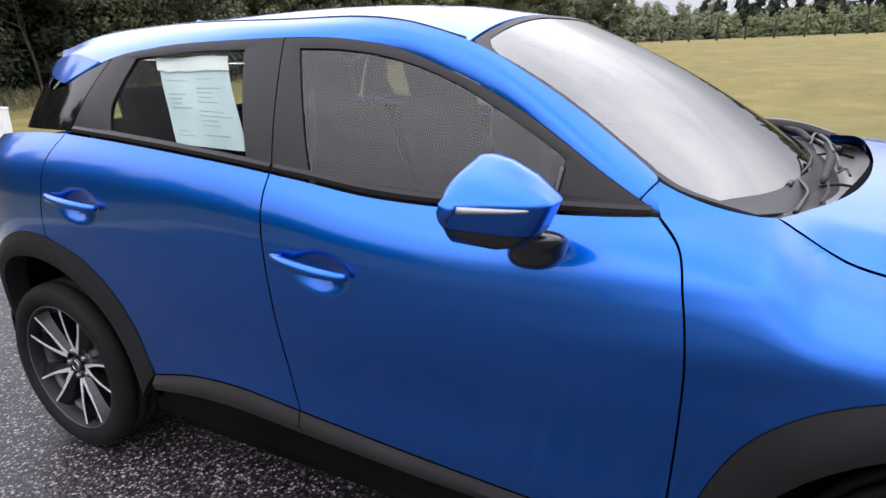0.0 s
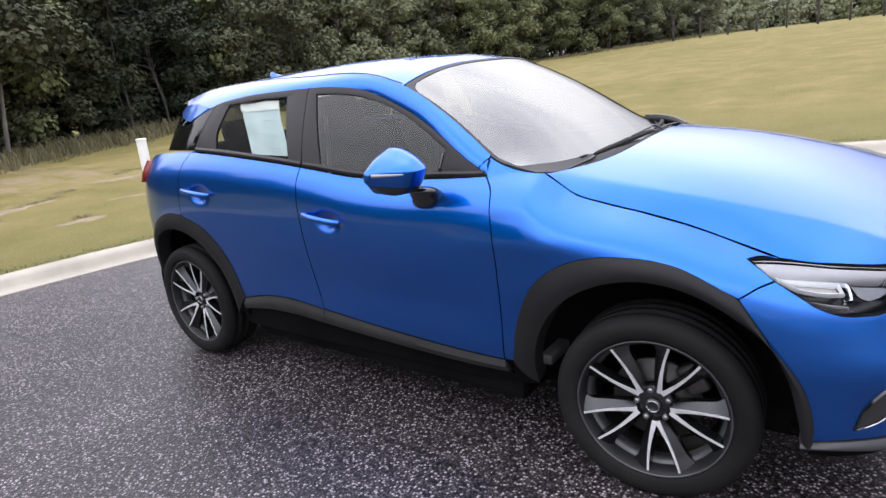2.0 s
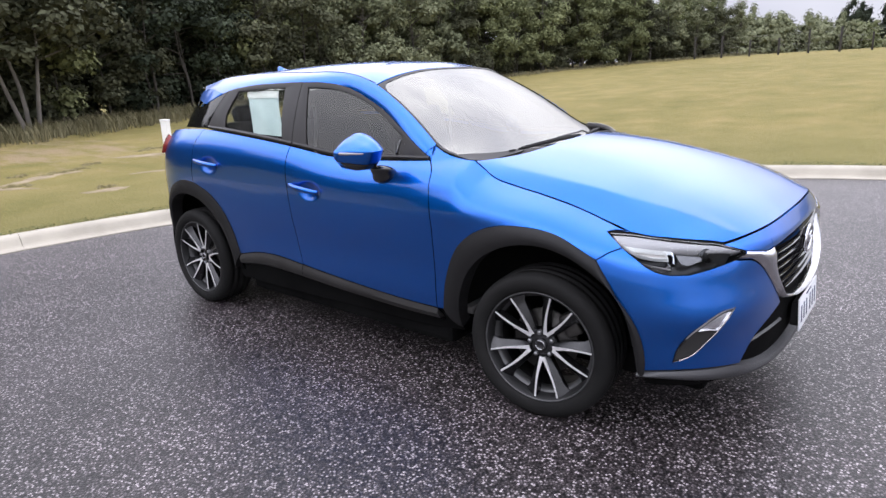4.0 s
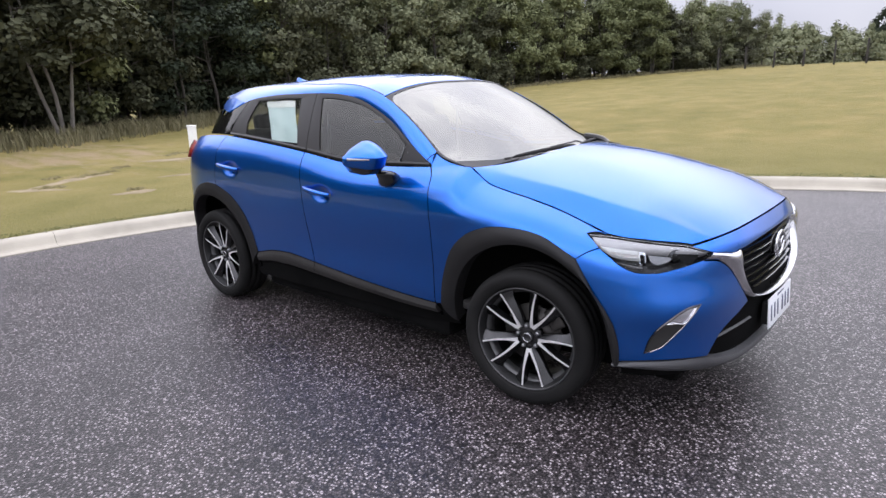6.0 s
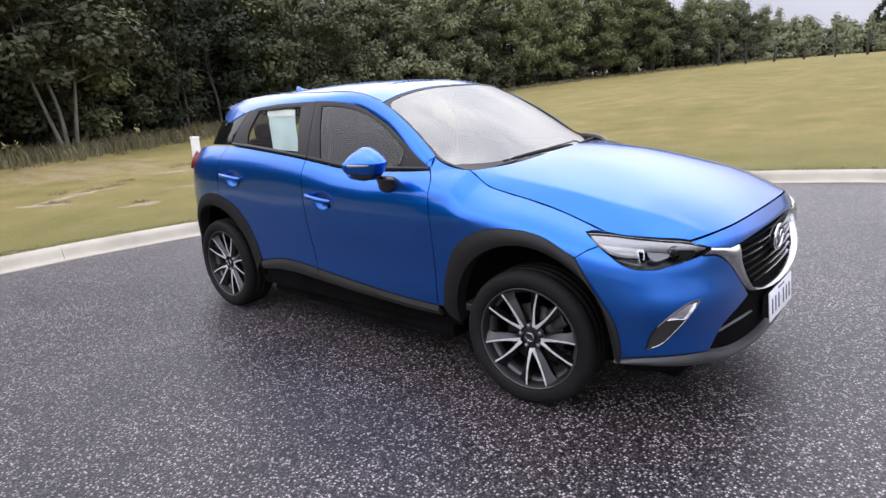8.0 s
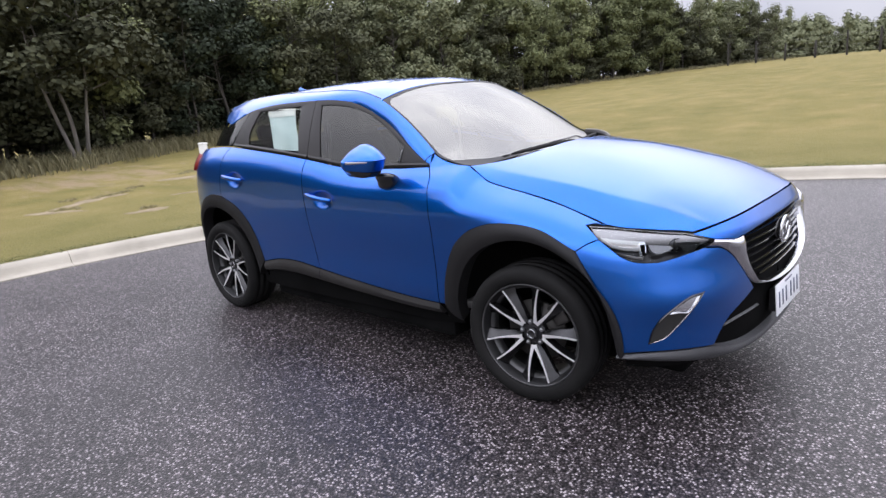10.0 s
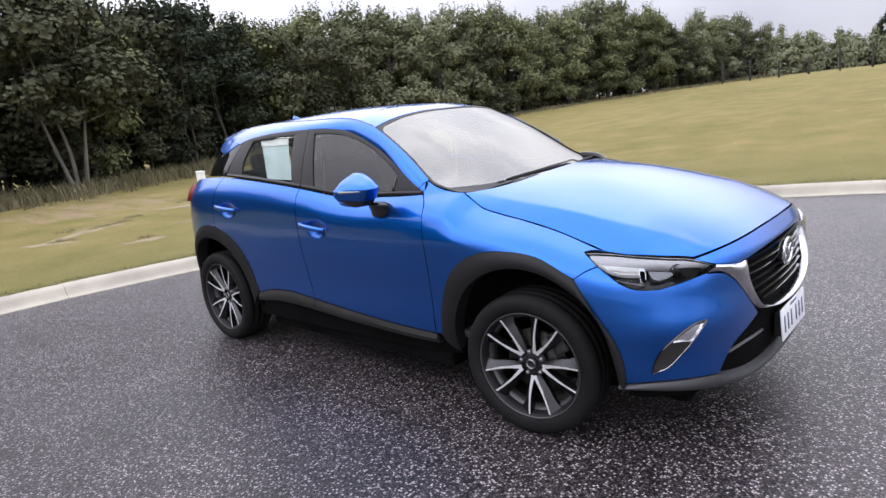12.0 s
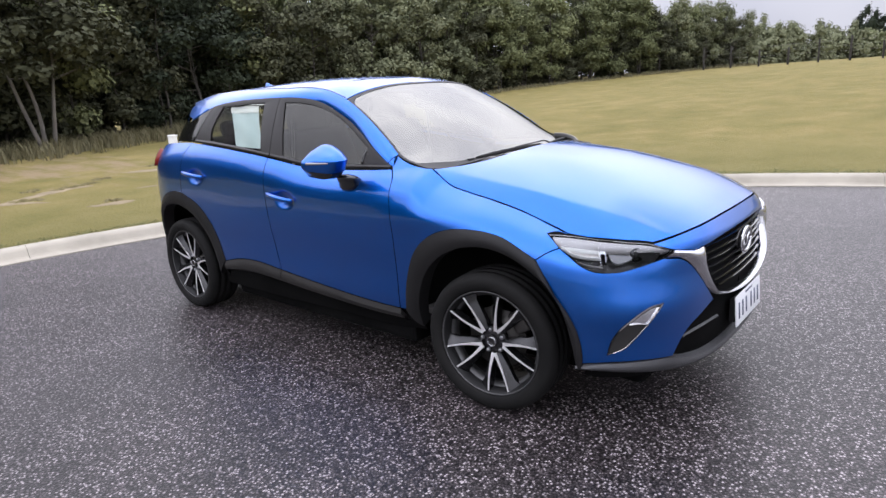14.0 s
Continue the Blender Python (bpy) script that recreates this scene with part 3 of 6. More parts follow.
HOOD_C = [(0.85, 1.098), (1.0, 1.089), (1.08, 1.083), (1.15, 1.077), (1.22, 1.069), (1.35, 1.051), (1.5, 1.021), (1.65, 0.983), (1.75, 0.952), (1.85, 0.915), (1.95, 0.873), (2.02, 0.836), (2.1, 0.79)]
HOOD_RIM = [flank(u, spl(TOP_Z, u)) for u in (0.80, 0.885, 0.92, 1.0, 1.1, 1.25, 1.4, 1.55, 1.655, 1.8, 1.9, 1.975)]
HOOD_E, HOOD_W = ([(p.x, p[i]) for p in HOOD_RIM] for i in (2, 1))


NOSE_RIM = [flank(u, spl(TOP_Z, u)) for u in (1.975, 2.016, 2.066, 2.13, 2.184, 2.27, 2.36, UC)][::-1]
NOSE_X, NOSE_Z = ([(max(0.0, p.y), p[i]) for p in NOSE_RIM] for i in (0, 2))


def bonnet(x, y):
    # the sheet falls to the joint over the nose
    z, ay = bonnet_free(x, y), abs(y)
    if ay < NOSE_X[-1][0] and x > 1.6:
        xn = spl(NOSE_X, ay)
        z += (spl(NOSE_Z, ay) - bonnet_free(xn, y)) * min(1, max(0, 1 - (xn - x) / 0.3)) ** 2
    return Vector((x, y, z))


CREASE = [(0.85, 0.60), (1.0, 0.615), (1.2, 0.62), (1.6, 0.62), (1.8, 0.60), (1.9, 0.57), (2.0, 0.52)]
RIDGE = [(0.85, 1.06), (1.0, 1.018), (1.13, 0.996), (1.27, 0.976), (1.42, 0.953), (1.61, 0.915), (1.75, 0.885), (1.85, 0.852), (1.93, 0.822), (2.0, 0.80)]


def bonnet_free(x, y):
    """A gently crowned middle between two creases, which run from the screen's feet to the lamps, and sloping sides."""
    w, e, c = spl(HOOD_W, x), spl(HOOD_E, x), spl(HOOD_C, x)
    q = min(spl(CREASE, x), w - 0.05)
    a, ridge = abs(y), max(spl(RIDGE, x), e + 0.01)
    top = c - (c - ridge) * (a / q) ** 2.2
    run, fall = (a - q) / (w - q), ridge - e
    side = ridge - fall * run * (1.0 - 0.25 * (1 - min(1.0, run)) if run > 0 else 0.75)
    # the lower of the two sheets, rounded where they meet
    k = 0.0014
    d = (top - side) / k
    return side + top - (max(top, side) + k * math.log1p(math.exp(-abs(d))) if abs(d) < 30 else max(top, side))


def upward(p):
    return Vector((0.3, 0, 1))


V2 = lambda pts: [Vector(p) for p in pts]
back = lambda l: list(l)[::-1]
# ---- the joints between the panels, in the skin's coordinates ----
BELT = [(x, spl(TOP_Z, x)) for x in (0.689, 0.5, 0.21, 0.035, -0.14, -0.243)]
BELT_R = [(x, spl(TOP_Z, x)) for x in (-0.243, -0.33, -0.62, -0.85, -1.074)]
BELT_Q = [(x, spl(TOP_Z, x)) for x in (-1.074, -1.25, -1.42, -1.6)]
SEAM_F = [(0.689, 1.037), (0.733, 0.998), (0.754, 0.92), (0.767, 0.82), (0.766, 0.69), (0.757, 0.52), (0.748, 0.371)]
SEAM_B = [(-0.243, 1.079), (-0.241, 0.9), (-0.235, 0.79), (-0.228, 0.69), (-0.212, 0.55), (-0.19, 0.436)]
SEAM_R = [(-1.074, 1.154), (-1.124, 1.07), (-1.147, 0.95), (-1.165, 0.832)]
SILL_F = [(0.748, 0.371), (0.4, 0.385), (0.1, 0.408), (-0.19, 0.436)]
SILL_R = [(-0.19, 0.436), (-0.45, 0.457), (-0.6, 0.449), (-0.785, 0.413)]
FLARE_R = [(-0.785, 0.413), (-0.83, 0.56), (-0.89, 0.666), (-1.0, 0.765), (-1.165, 0.832)]
FLARE_RR = [(-1.165, 0.832), (-1.285, 0.838), (-1.40, 0.812), (-1.52, 0.752), (-1.63, 0.65), (-1.70, 0.50), (-1.725, 0.34)]
FLARE_F = [(0.785, 0.371), (0.82, 0.53), (0.905, 0.69), (0.985, 0.758), (1.11, 0.807), (1.235, 0.815), (1.375, 0.797), (1.533, 0.728)]
FLARE_FF = [(1.533, 0.728), (1.594, 0.620), (1.634, 0.526), (1.660, 0.417), (1.676, 0.324)]
LAMP_LOW = [(1.622, 0.774), (1.657, 0.749), (1.699, 0.719), (1.738, 0.705), (1.818, 0.702), (1.892, 0.7), (1.958, 0.71), (1.999, 0.736), (2.035, 0.757)]
LAMP_TOP = [(2.035, 0.757), (1.968, 0.784), (1.887, 0.796), (1.776, 0.806), (1.66, 0.812), (1.572, 0.8155)]
RAIL = [(0.684, 1.043), (0.549, 1.126), (0.482, 1.168), (0.337, 1.247), (0.184, 1.312), (0.025, 1.367), (-0.141, 1.395), (-0.34, 1.404), (-0.513, 1.403), (-0.731, 1.397),
        (-0.948, 1.372), (-1.09, 1.335), (-1.2, 1.298)]


def flank_at(d):
    """The skin moved outwards by d."""
    def surf(u, z):
        p, n = surface_normal(flank, u, z, outward)
        return p + n * d
    return surf


def panel(name, outline, mat, parent, surf=flank, label="", **k):
    """The same panel on both sides; gives the right one and the left one."""
    return [part(name, patch_mesh(name, surf, outline, flip, **k), mat, parent, label) for flip in (-1, 1)]


def band(name, outer, inner, mat, parent, surf=flank, label="", **k):
    return [part(name, ring_mesh(name, surf, outer, inner, flip, **k), mat, parent, label) for flip in (-1, 1)]


car = tagged(new("car"), "blue compact crossover with black wheel arches on damp asphalt", "car")

# doors
door_f = loop(SEAM_F, SILL_F, back(SEAM_B), back(BELT))
doors_f = panel("front_door", door_f, PAINT, car, gap=0.0025, step=0.0105)
door_r = loop(SEAM_B, SILL_R, FLARE_R, back(SEAM_R), back(BELT_R))
doors_r = panel("rear_door", door_r, PAINT, car, gap=0.0025, step=0.0105)
# wings and quarters
HOOD_SIDE = [(u, spl(TOP_Z, u)) for u in (0.885, 0.92, 1.0, 1.1, 1.25, 1.4, 1.55, 1.655)]
wing = loop(back(SEAM_F), [(0.689, 1.037), (0.674, 1.066), (0.668, 1.098)], [(0.668, 1.098), (0.70, 1.084), (0.78, 1.058), (0.835, 1.046), (0.885, spl(TOP_Z, 0.885))], HOOD_SIDE, [(1.655, 0.815), (1.6, 0.819), (1.572, 0.8155)],
            [(1.572, 0.8155), (1.598, 0.796), (1.622, 0.774)], [(1.622, 0.774), (1.58, 0.758), (1.533, 0.728)], back(FLARE_F), [(0.785, 0.371), (0.748, 0.371)])
def wing_skin(u, z):
    """The wing's skin, which leans in above the belt to the windscreen's foot."""
    top = spl(TOP_Z, min(u, UC))
    if z <= top or u > 1.0:
        return flank(u, z)
    return flank(u, top) - Vector((0, 1.15 * (z - top), top - z))


panel("front_wing", wing, PAINT, car, surf=wing_skin, gap=0.002, step=0.012)
quarter = loop(SEAM_R, FLARE_RR[:4], [(-1.52, 0.752), (-1.60, 0.80), (-1.75, 0.84)], [(-1.75, 0.84), (-1.78, 0.96)], [(-1.78, 0.96), (-1.68, 1.0), (-1.60, 1.115)], back(BELT_Q))
panel("rear_quarter_panel", quarter, PAINT, car)
# nose
UNDER = [(1.676, 0.324), (1.78, 0.343), (1.91, 0.347), (2.03, 0.336)]
bumper = loop(FLARE_FF, UNDER, [(2.03, 0.336), (2.055, 0.39), (2.088, 0.438), (2.16, 0.484), (2.225, 0.516)], [(2.225, 0.516), (2.185, 0.574), (2.145, 0.635), (2.103, 0.688), (2.057, 0.722), (2.001, 0.732)],
              [(2.001, 0.732), (1.999, 0.736)], back(LAMP_LOW[:8]), [(1.622, 0.774), (1.58, 0.758), (1.533, 0.728)])
panel("front_bumper", bumper, PAINT, car, step=0.016)
mirror_u = lambda l: [(2 * UC - u, z) for u, z in l]
GRILLE_TOP = [(2.167, 0.744), (2.278, 0.757), (2.42, 0.764), (UC, 0.766)]
NOSE_CUT = [(u, spl(TOP_Z, u) - 0.004) for u in (1.975, 2.016, 2.066, 2.184, 2.36, UC)]
STRIP_LOW = [(2.037, 0.759), (2.093, 0.749), (2.14, 0.741), (2.167, 0.748)]
strip = loop(STRIP_LOW, GRILLE_TOP, back(mirror_u(GRILLE_TOP)), back(mirror_u(STRIP_LOW)),
             mirror_u([(2.037, 0.759), (1.975, 0.780)]), mirror_u(NOSE_CUT), back(NOSE_CUT), [(1.975, 0.780), (2.037, 0.759)])
part("nose_panel", patch_mesh("nose_panel", flank, strip, lip=0.02, gap=0.001), PAINT, car)
lip_low = [(1.675, 0.300), (1.782, 0.306), (1.916, 0.294), (2.05, 0.268), (2.2, 0.252), (2.36, 0.244), (UC, 0.242)]
lip_top = [(1.675, 0.317), (1.78, 0.336), (1.91, 0.340), (2.03, 0.328), (2.085, 0.308), (2.17, 0.288), (2.36, 0.272), (UC, 0.268)]
part("bumper_lip", ring_mesh("bumper_lip", flank, curve(lip_top) + back(curve(mirror_u(lip_top)))[1:], curve(lip_low) + back(curve(mirror_u(lip_low)))[1:], -1, rows=4, raised=(0.0, 0.010, 0.012, 0.002), closed=False, lip=0.05, n=120), LIP, car, "moulded grey plastic lip")
intake = [(2.04, 0.338), (2.06, 0.392), (2.093, 0.440), (2.165, 0.486), (2.228, 0.518), (2.33, 0.49), (UC, 0.475)]
intake_low = [(2.04, 0.332), (2.10, 0.302), (2.18, 0.282), (2.36, 0.268), (UC, 0.264)]
# added near-black strip: the shade under the bumper, put into colour
air_dam = lambda z: [(1.66 + (2 * UC - 3.32) * i / 30, z) for i in range(31)]
part("air_dam", ring_mesh("air_dam", flank_at(-0.05), V2(air_dam(0.31)), V2(air_dam(0.215)), -1, rows=2, raised=(0, -0.03, -0.08), closed=False, n=60), DARK, car, "near-black strip standing in for the shade under the bumper")
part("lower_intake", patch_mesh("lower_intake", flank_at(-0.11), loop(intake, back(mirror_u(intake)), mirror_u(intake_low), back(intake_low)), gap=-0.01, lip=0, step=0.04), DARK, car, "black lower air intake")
for flip in (-1, 1):
    bar = [(2.09, 0.392), (2.15, 0.400), (2.24, 0.405), (2.32, 0.405)]
    part("intake_bar", ring_mesh("intake_bar", flank_at(-0.03), curve([(u, z + 0.008) for u, z in bar]), curve([(u, z - 0.008) for u, z in bar]), flip, rows=2, raised=(0, 0.01, 0), closed=False, lip=0.02, n=24), LIP, car)

# bonnet: up to the joint over the lamps and the nose
rim = lambda us: [flank(u, spl(TOP_Z, u)).xy * Vector((1, -1)) for u in us]
hood_side = rim((0.885, 0.92, 1.0, 1.1, 1.25, 1.4, 1.55, 1.655))
hood_front = rim((1.655, 1.75, 1.85, 1.975))
hood_nose = rim((1.975, 2.016, 2.066, 2.13, 2.184, 2.27, 2.36)) + [Vector((flank(UC, spl(TOP_Z, UC)).x, 0))] + [p * Vector((1, -1)) for p in rim((2.36, 2.27, 2.184, 2.13, 2.066, 2.016, 1.975))]
HOOD_REAR = [(0.0, 1.071), (0.12, 1.070), (0.25, 1.063), (0.36, 1.046), (0.45, 1.018), (0.53, 0.976), (0.60, 0.930)]
hood_rear = [(hood_side[0].x, -hood_side[0].y)] + [(x, y) for y, x in HOOD_REAR[::-1]] + [(x, -y) for y, x in HOOD_REAR[1:]] + [tuple(hood_side[0])]
mirror_y = lambda l: [(x, -y) for x, y in l]
hood = part("bonnet", patch_mesh("bonnet", bonnet, loop(hood_side, hood_front, hood_nose, back(mirror_y(hood_front)), back(mirror_y(hood_side)), hood_rear), step=0.015, gap=0.002, lip=0.02, up=upward), PAINT, car)

# roof, with the spoiler at its tail
roof_out = [(0.215, -1), (-0.2, -1), (-0.8, -1), (-1.25, -1), (-1.46, -1)]
tail_out = [(-1.46, -1), (-1.58, -0.93), (-1.66, -0.75), (-1.70, -0.4), (-1.71, 0), (-1.70, 0.4), (-1.66, 0.75), (-1.58, 0.93), (-1.46, 1)]
part("roof", patch_mesh("roof", roof, loop(roof_out, tail_out, back(mirror_y(roof_out)), [(0.215, 1), (0.215, 0), (0.215, -1)]), step=0.05, gap=0.001, lip=0.01, up=upward), PAINT, car)
part("headlining", patch_mesh("headlining", lambda x, s: roof(x, s) - Vector((0, 0, 0.035)), loop(roof_out[:4], [(-1.25, -1), (-1.25, 1)], back(mirror_y(roof_out[:4])), [(0.215, 1), (0.215, -1)]), step=0.1, lip=0, up=upward), DASH, car)


def rail_mesh(flip):
    """Windscreen pillar and roof rail in one, from the wing to the spoiler."""
    low, top = [house(*p) for p in resample(curve([Vector(p) for p in RAIL], 12), 120)], resample(curve([(0.668, 0.677, 1.103)] + EDGE[3:], 12), 120)
    # both lines are walked at the same pace along the car
    n, rows, verts, faces = 120, 8, [], []
    for i in range(n):
        a, b = low[i], top[i]
        o = Vector((0.0, 1.0, 0.75)).normalized()
        for r in range(rows + 1):
            v = r / rows
            p = a.lerp(b, v) + o * (0.011 * math.sin(math.pi * min(1, v * 1.05)) ** 0.8)
            verts.append(Vector((p.x, p.y * flip, p.z)))
        verts.append(Vector((b.x, (b.y - 0.01) * flip, b.z - 0.02)))
        verts.append(Vector((a.x, (a.y - 0.012) * flip, a.z + 0.004)))
    w = rows + 3
    for i in range(n - 1):
        a, b = i * w, (i + 1) * w
        faces += [(a + r, a + r + 1, b + r + 1, b + r) for r in range(rows + 1)]
        faces.append((a + rows + 2, a, b, b + rows + 2))
    bm = bmesh.new()
    me = mesh_of("rail", verts, faces)
    bm.from_mesh(me)
    bpy.data.meshes.remove(me)
    me = from_bm("roof_rail", bm)
    me.set_sharp_from_angle(angle=radians(35))
    return me


for flip in (-1, 1):
    part("roof_rail", rail_mesh(flip), PAINT, car)
    fin_side = loop([(-1.2, 1.298), (-1.09, 1.335), (-1.02, 1.36)], [(-1.02, 1.36), (-1.2, 1.385), (-1.5, 1.36)], [(-1.5, 1.36), (-1.35, 1.32), (-1.2, 1.298)])
    part("spoiler_cheek", patch_mesh("spoiler_cheek", house, fin_side, flip, raised=0.004, gap=0), PAINT, car)
ditch = curve([(0.2, -0.985), (-0.3, -0.985), (-0.9, -0.985), (-1.3, -0.985)])
for s in (-1, 1):
    part("roof_gutter_strip", tube("roof_gutter_strip", [roof(p.x, s * 0.985) + Vector((0, 0, 0.001)) for p in ditch], 0.002, 6), GLOSS, car)

# windscreen, its black surround and the cowl
part("windscreen", patch_mesh("windscreen", screen, loop([(0.0, -0.997), (0.5, -0.997), (0.995, -0.997)], [(0.995, -0.997), (0.995, 0.997)], [(0.995, 0.997), (0.5, 0.997), (0.0, 0.997)], [(0.0, 0.997), (0.0, 0.6), (0.0, -0.6), (0.0, -0.997)]), step=0.05, gap=0, lip=0, up=lambda p: Vector((1, 0, 1))), WINDSCREEN, car).visible_shadow = False
frit_o = loop([(0.0, -1), (1, -1)], [(1, -1), (1, 1)], [(1, 1), (0, 1)], [(0, 1), (0, -1)])
frit_i = loop([(0.17, -0.982), (0.980, -0.980)], [(0.980, -0.980), (0.980, 0.988)], [(0.980, 0.988), (0.17, 0.988)], [(0.17, 0.988), (0.13, 0.88), (0.10, 0.5), (0.085, 0), (0.10, -0.5), (0.13, -0.88), (0.17, -0.982)])
part("windscreen_surround", ring_mesh("windscreen_surround", lambda v, s: screen(v, s) + Vector((0.001, 0, 0.002)), frit_o, frit_i, rows=3, n=160, lip=0.004, up=lambda p: Vector((1, 0, 1))), FRIT, car)


def cowl_mesh():
    """The tray between the windscreen's foot and the bonnet's rear edge, deepest in the middle."""
    n, k, verts, faces = 48, 8, [], []
    for i in range(n + 1):
        y = -0.59 + 1.18 * i / n
        foot = screen(0.015, y / 0.66)
        ay = min(abs(y), 0.62)
        hx = spl(HOOD_REAR, ay) + 0.03
        edge = bonnet(hx, y)
        for j in range(k + 1):
            t = j / k
            p = foot.lerp(Vector((max(hx, foot.x + 0.02), y, edge.z - 0.03)), t)
            p.y = y
            p.z -= 0.035 * math.sin(math.pi * t) * max(0, 1 - (y / 0.5) ** 2)
            verts.append(p)
    for i in range(n):
        faces += [(i * (k + 1) + j, (i + 1) * (k + 1) + j, (i + 1) * (k + 1) + j + 1, i * (k + 1) + j + 1) for j in range(k)]
    return mesh_of("cowl", verts, faces)


part("cowl", cowl_mesh(), COWL, car, "pale grey plastic cowl under the windscreen")

# side windows
GLASS_F = [[(-0.247, 1.374), (-0.13, 1.368), (0.036, 1.340), (0.196, 1.287), (0.35, 1.213), (0.492, 1.134)], [(0.492, 1.134), (0.482, 1.058)], [(0.482, 1.058), (0.21, 1.052), (0.035, 1.064), (-0.138, 1.088)], [(-0.138, 1.088), (-0.19, 1.23), (-0.247, 1.374)]]
FRAME_F = [[(-0.302, 1.400), (-0.141, 1.393), (0.025, 1.365), (0.184, 1.310), (0.337, 1.245), (0.482, 1.166), (0.549, 1.124)], [(0.549, 1.124), (0.684, 1.041), (0.55, 1.036)], [(0.55, 1.036), (0.21, 1.030), (0.035, 1.041), (-0.14, 1.067), (-0.243, 1.081)], [(-0.243, 1.081), (-0.27, 1.24), (-0.302, 1.400)]]
GLASS_R = [[(-0.425, 1.377), (-0.61, 1.378), (-0.836, 1.366)], [(-0.836, 1.366), (-0.87, 1.29), (-0.888, 1.237), (-0.873, 1.166)], [(-0.873, 1.166), (-0.62, 1.143), (-0.335, 1.112)], [(-0.335, 1.112), (-0.38, 1.24), (-0.425, 1.377)]]
FRAME_R = [[(-0.306, 1.402), (-0.513, 1.402), (-0.731, 1.396), (-0.945, 1.371)], [(-0.945, 1.371), (-1.02, 1.27), (-1.07, 1.157)], [(-1.07, 1.157), (-0.85, 1.142), (-0.62, 1.122), (-0.33, 1.092), (-0.247, 1.081)], [(-0.247, 1.081), (-0.274, 1.24), (-0.306, 1.402)]]
glass_f, glass_r = loop(*GLASS_F), loop(*GLASS_R)


def paced(segs, n=40):
    # each side of the outline in the same number of steps, so that corners answer to corners
    out = []
    for s in segs:
        if len(s) == 3 and s[1][0] > 0.65:
            out += resample([Vector(p) for p in s], n)[:-1]
        else:
            out += resample(curve(s), n)[:-1]
    return out


glass_q = loop([(-0.96, 1.368), (-1.09, 1.330), (-1.2, 1.292), (-1.5, 1.30)], [(-1.5, 1.30), (-1.62, 1.2), (-1.68, 1.135)], [(-1.68, 1.135), (-1.42, 1.150), (-1.25, 1.156), (-1.085, 1.158)], [(-1.085, 1.158), (-1.03, 1.27), (-0.96, 1.368)])


for k, flip in ((0, -1), (1, 1)):
    fd, rd = doors_f[k], doors_r[k]
    part("window_frame", ring_mesh("window_frame", house, paced(FRAME_F), paced(GLASS_F), flip, rows=3, raised=(0.003, 0.004, 0.001), n=0), FRAME_TRIM, fd, "satin black window frame")
    part("window_pane", patch_mesh("window_pane", house, glass_f, flip, step=0.06, gap=-0.004, lip=0, raised=-0.004), TINTED, fd, "lightly tinted glass").visible_shadow = False
    part("mirror_triangle", patch_mesh("mirror_triangle", house, loop([(0.494, 1.100), (0.488, 1.062)], [(0.488, 1.062), (0.60, 1.060)], [(0.60, 1.060), (0.494, 1.113)]), flip, raised=0.004, gap=0.001), FRAME_TRIM, fd)
    part("window_frame", ring_mesh("window_frame", house, paced(FRAME_R), paced(GLASS_R), flip, rows=3, raised=(0.003, 0.004, 0.001), n=0), FRAME_TRIM, rd, "satin black window frame")
    part("window_pane", patch_mesh("window_pane", house, glass_r, flip, step=0.06, gap=-0.004, lip=0, raised=-0.004), PRIVACY, rd, "clear glass over the dark cabin").visible_shadow = False
    part("quarter_window", patch_mesh("quarter_window", house, glass_q, flip, step=0.06, raised=0.001), DARK_GLASS, car, "black glass behind the rear door")
    # weather strips along the foot of the windows
    for door, line in ((fd, [(0.67, 1.047), (0.5, 1.046), (0.21, 1.040), (0.035, 1.052), (-0.14, 1.077), (-0.238, 1.09)]), (rd, [(-0.25, 1.091), (-0.33, 1.101), (-0.62, 1.132), (-0.85, 1.152), (-1.06, 1.166)])):
        c = curve(line)
        part("weather_strip", ring_mesh("weather_strip", house, [p + Vector((0, 0.008)) for p in c], [p - Vector((0, 0.010)) for p in c], flip, rows=2, raised=(0.004, 0.009, 0.005), closed=False, n=50), FRAME_TRIM, door)

# tailgate, rear lamps and rear bumper
hatch = loop([(-1.76, 0.96), (-1.76, 0.84)], [(-1.76, 0.84), (-2.1, 0.78), (-2.66, 0.77)], [(-2.66, 0.77), (-2.66, 1.08)], [(-2.66, 1.08), (-1.9, 1.09), (-1.62, 1.11)], [(-1.62, 1.11), (-1.69, 1.0), (-1.76, 0.96)])
panel("tailgate", hatch, PAINT, car, step=0.06, gap=0.0)
panel("rear_window", loop([(-1.70, 1.14), (-2.15, 1.14)], [(-2.15, 1.14), (-2.155, 1.37)], [(-2.155, 1.37), (-1.5, 1.33)], [(-1.5, 1.33), (-1.62, 1.22), (-1.70, 1.14)]), PRIVACY, car, surf=house, step=0.07, gap=0)
panel("tail_light", loop([(-1.49, 1.098), (-1.57, 1.103), (-1.68, 1.09), (-1.95, 1.05)], [(-1.95, 1.05), (-1.9, 1.01), (-1.7, 0.985), (-1.60, 0.99), (-1.535, 1.03), (-1.49, 1.098)]), RED_LENS, car, raised=0.02, lip=0.03, label="red rear lamp")
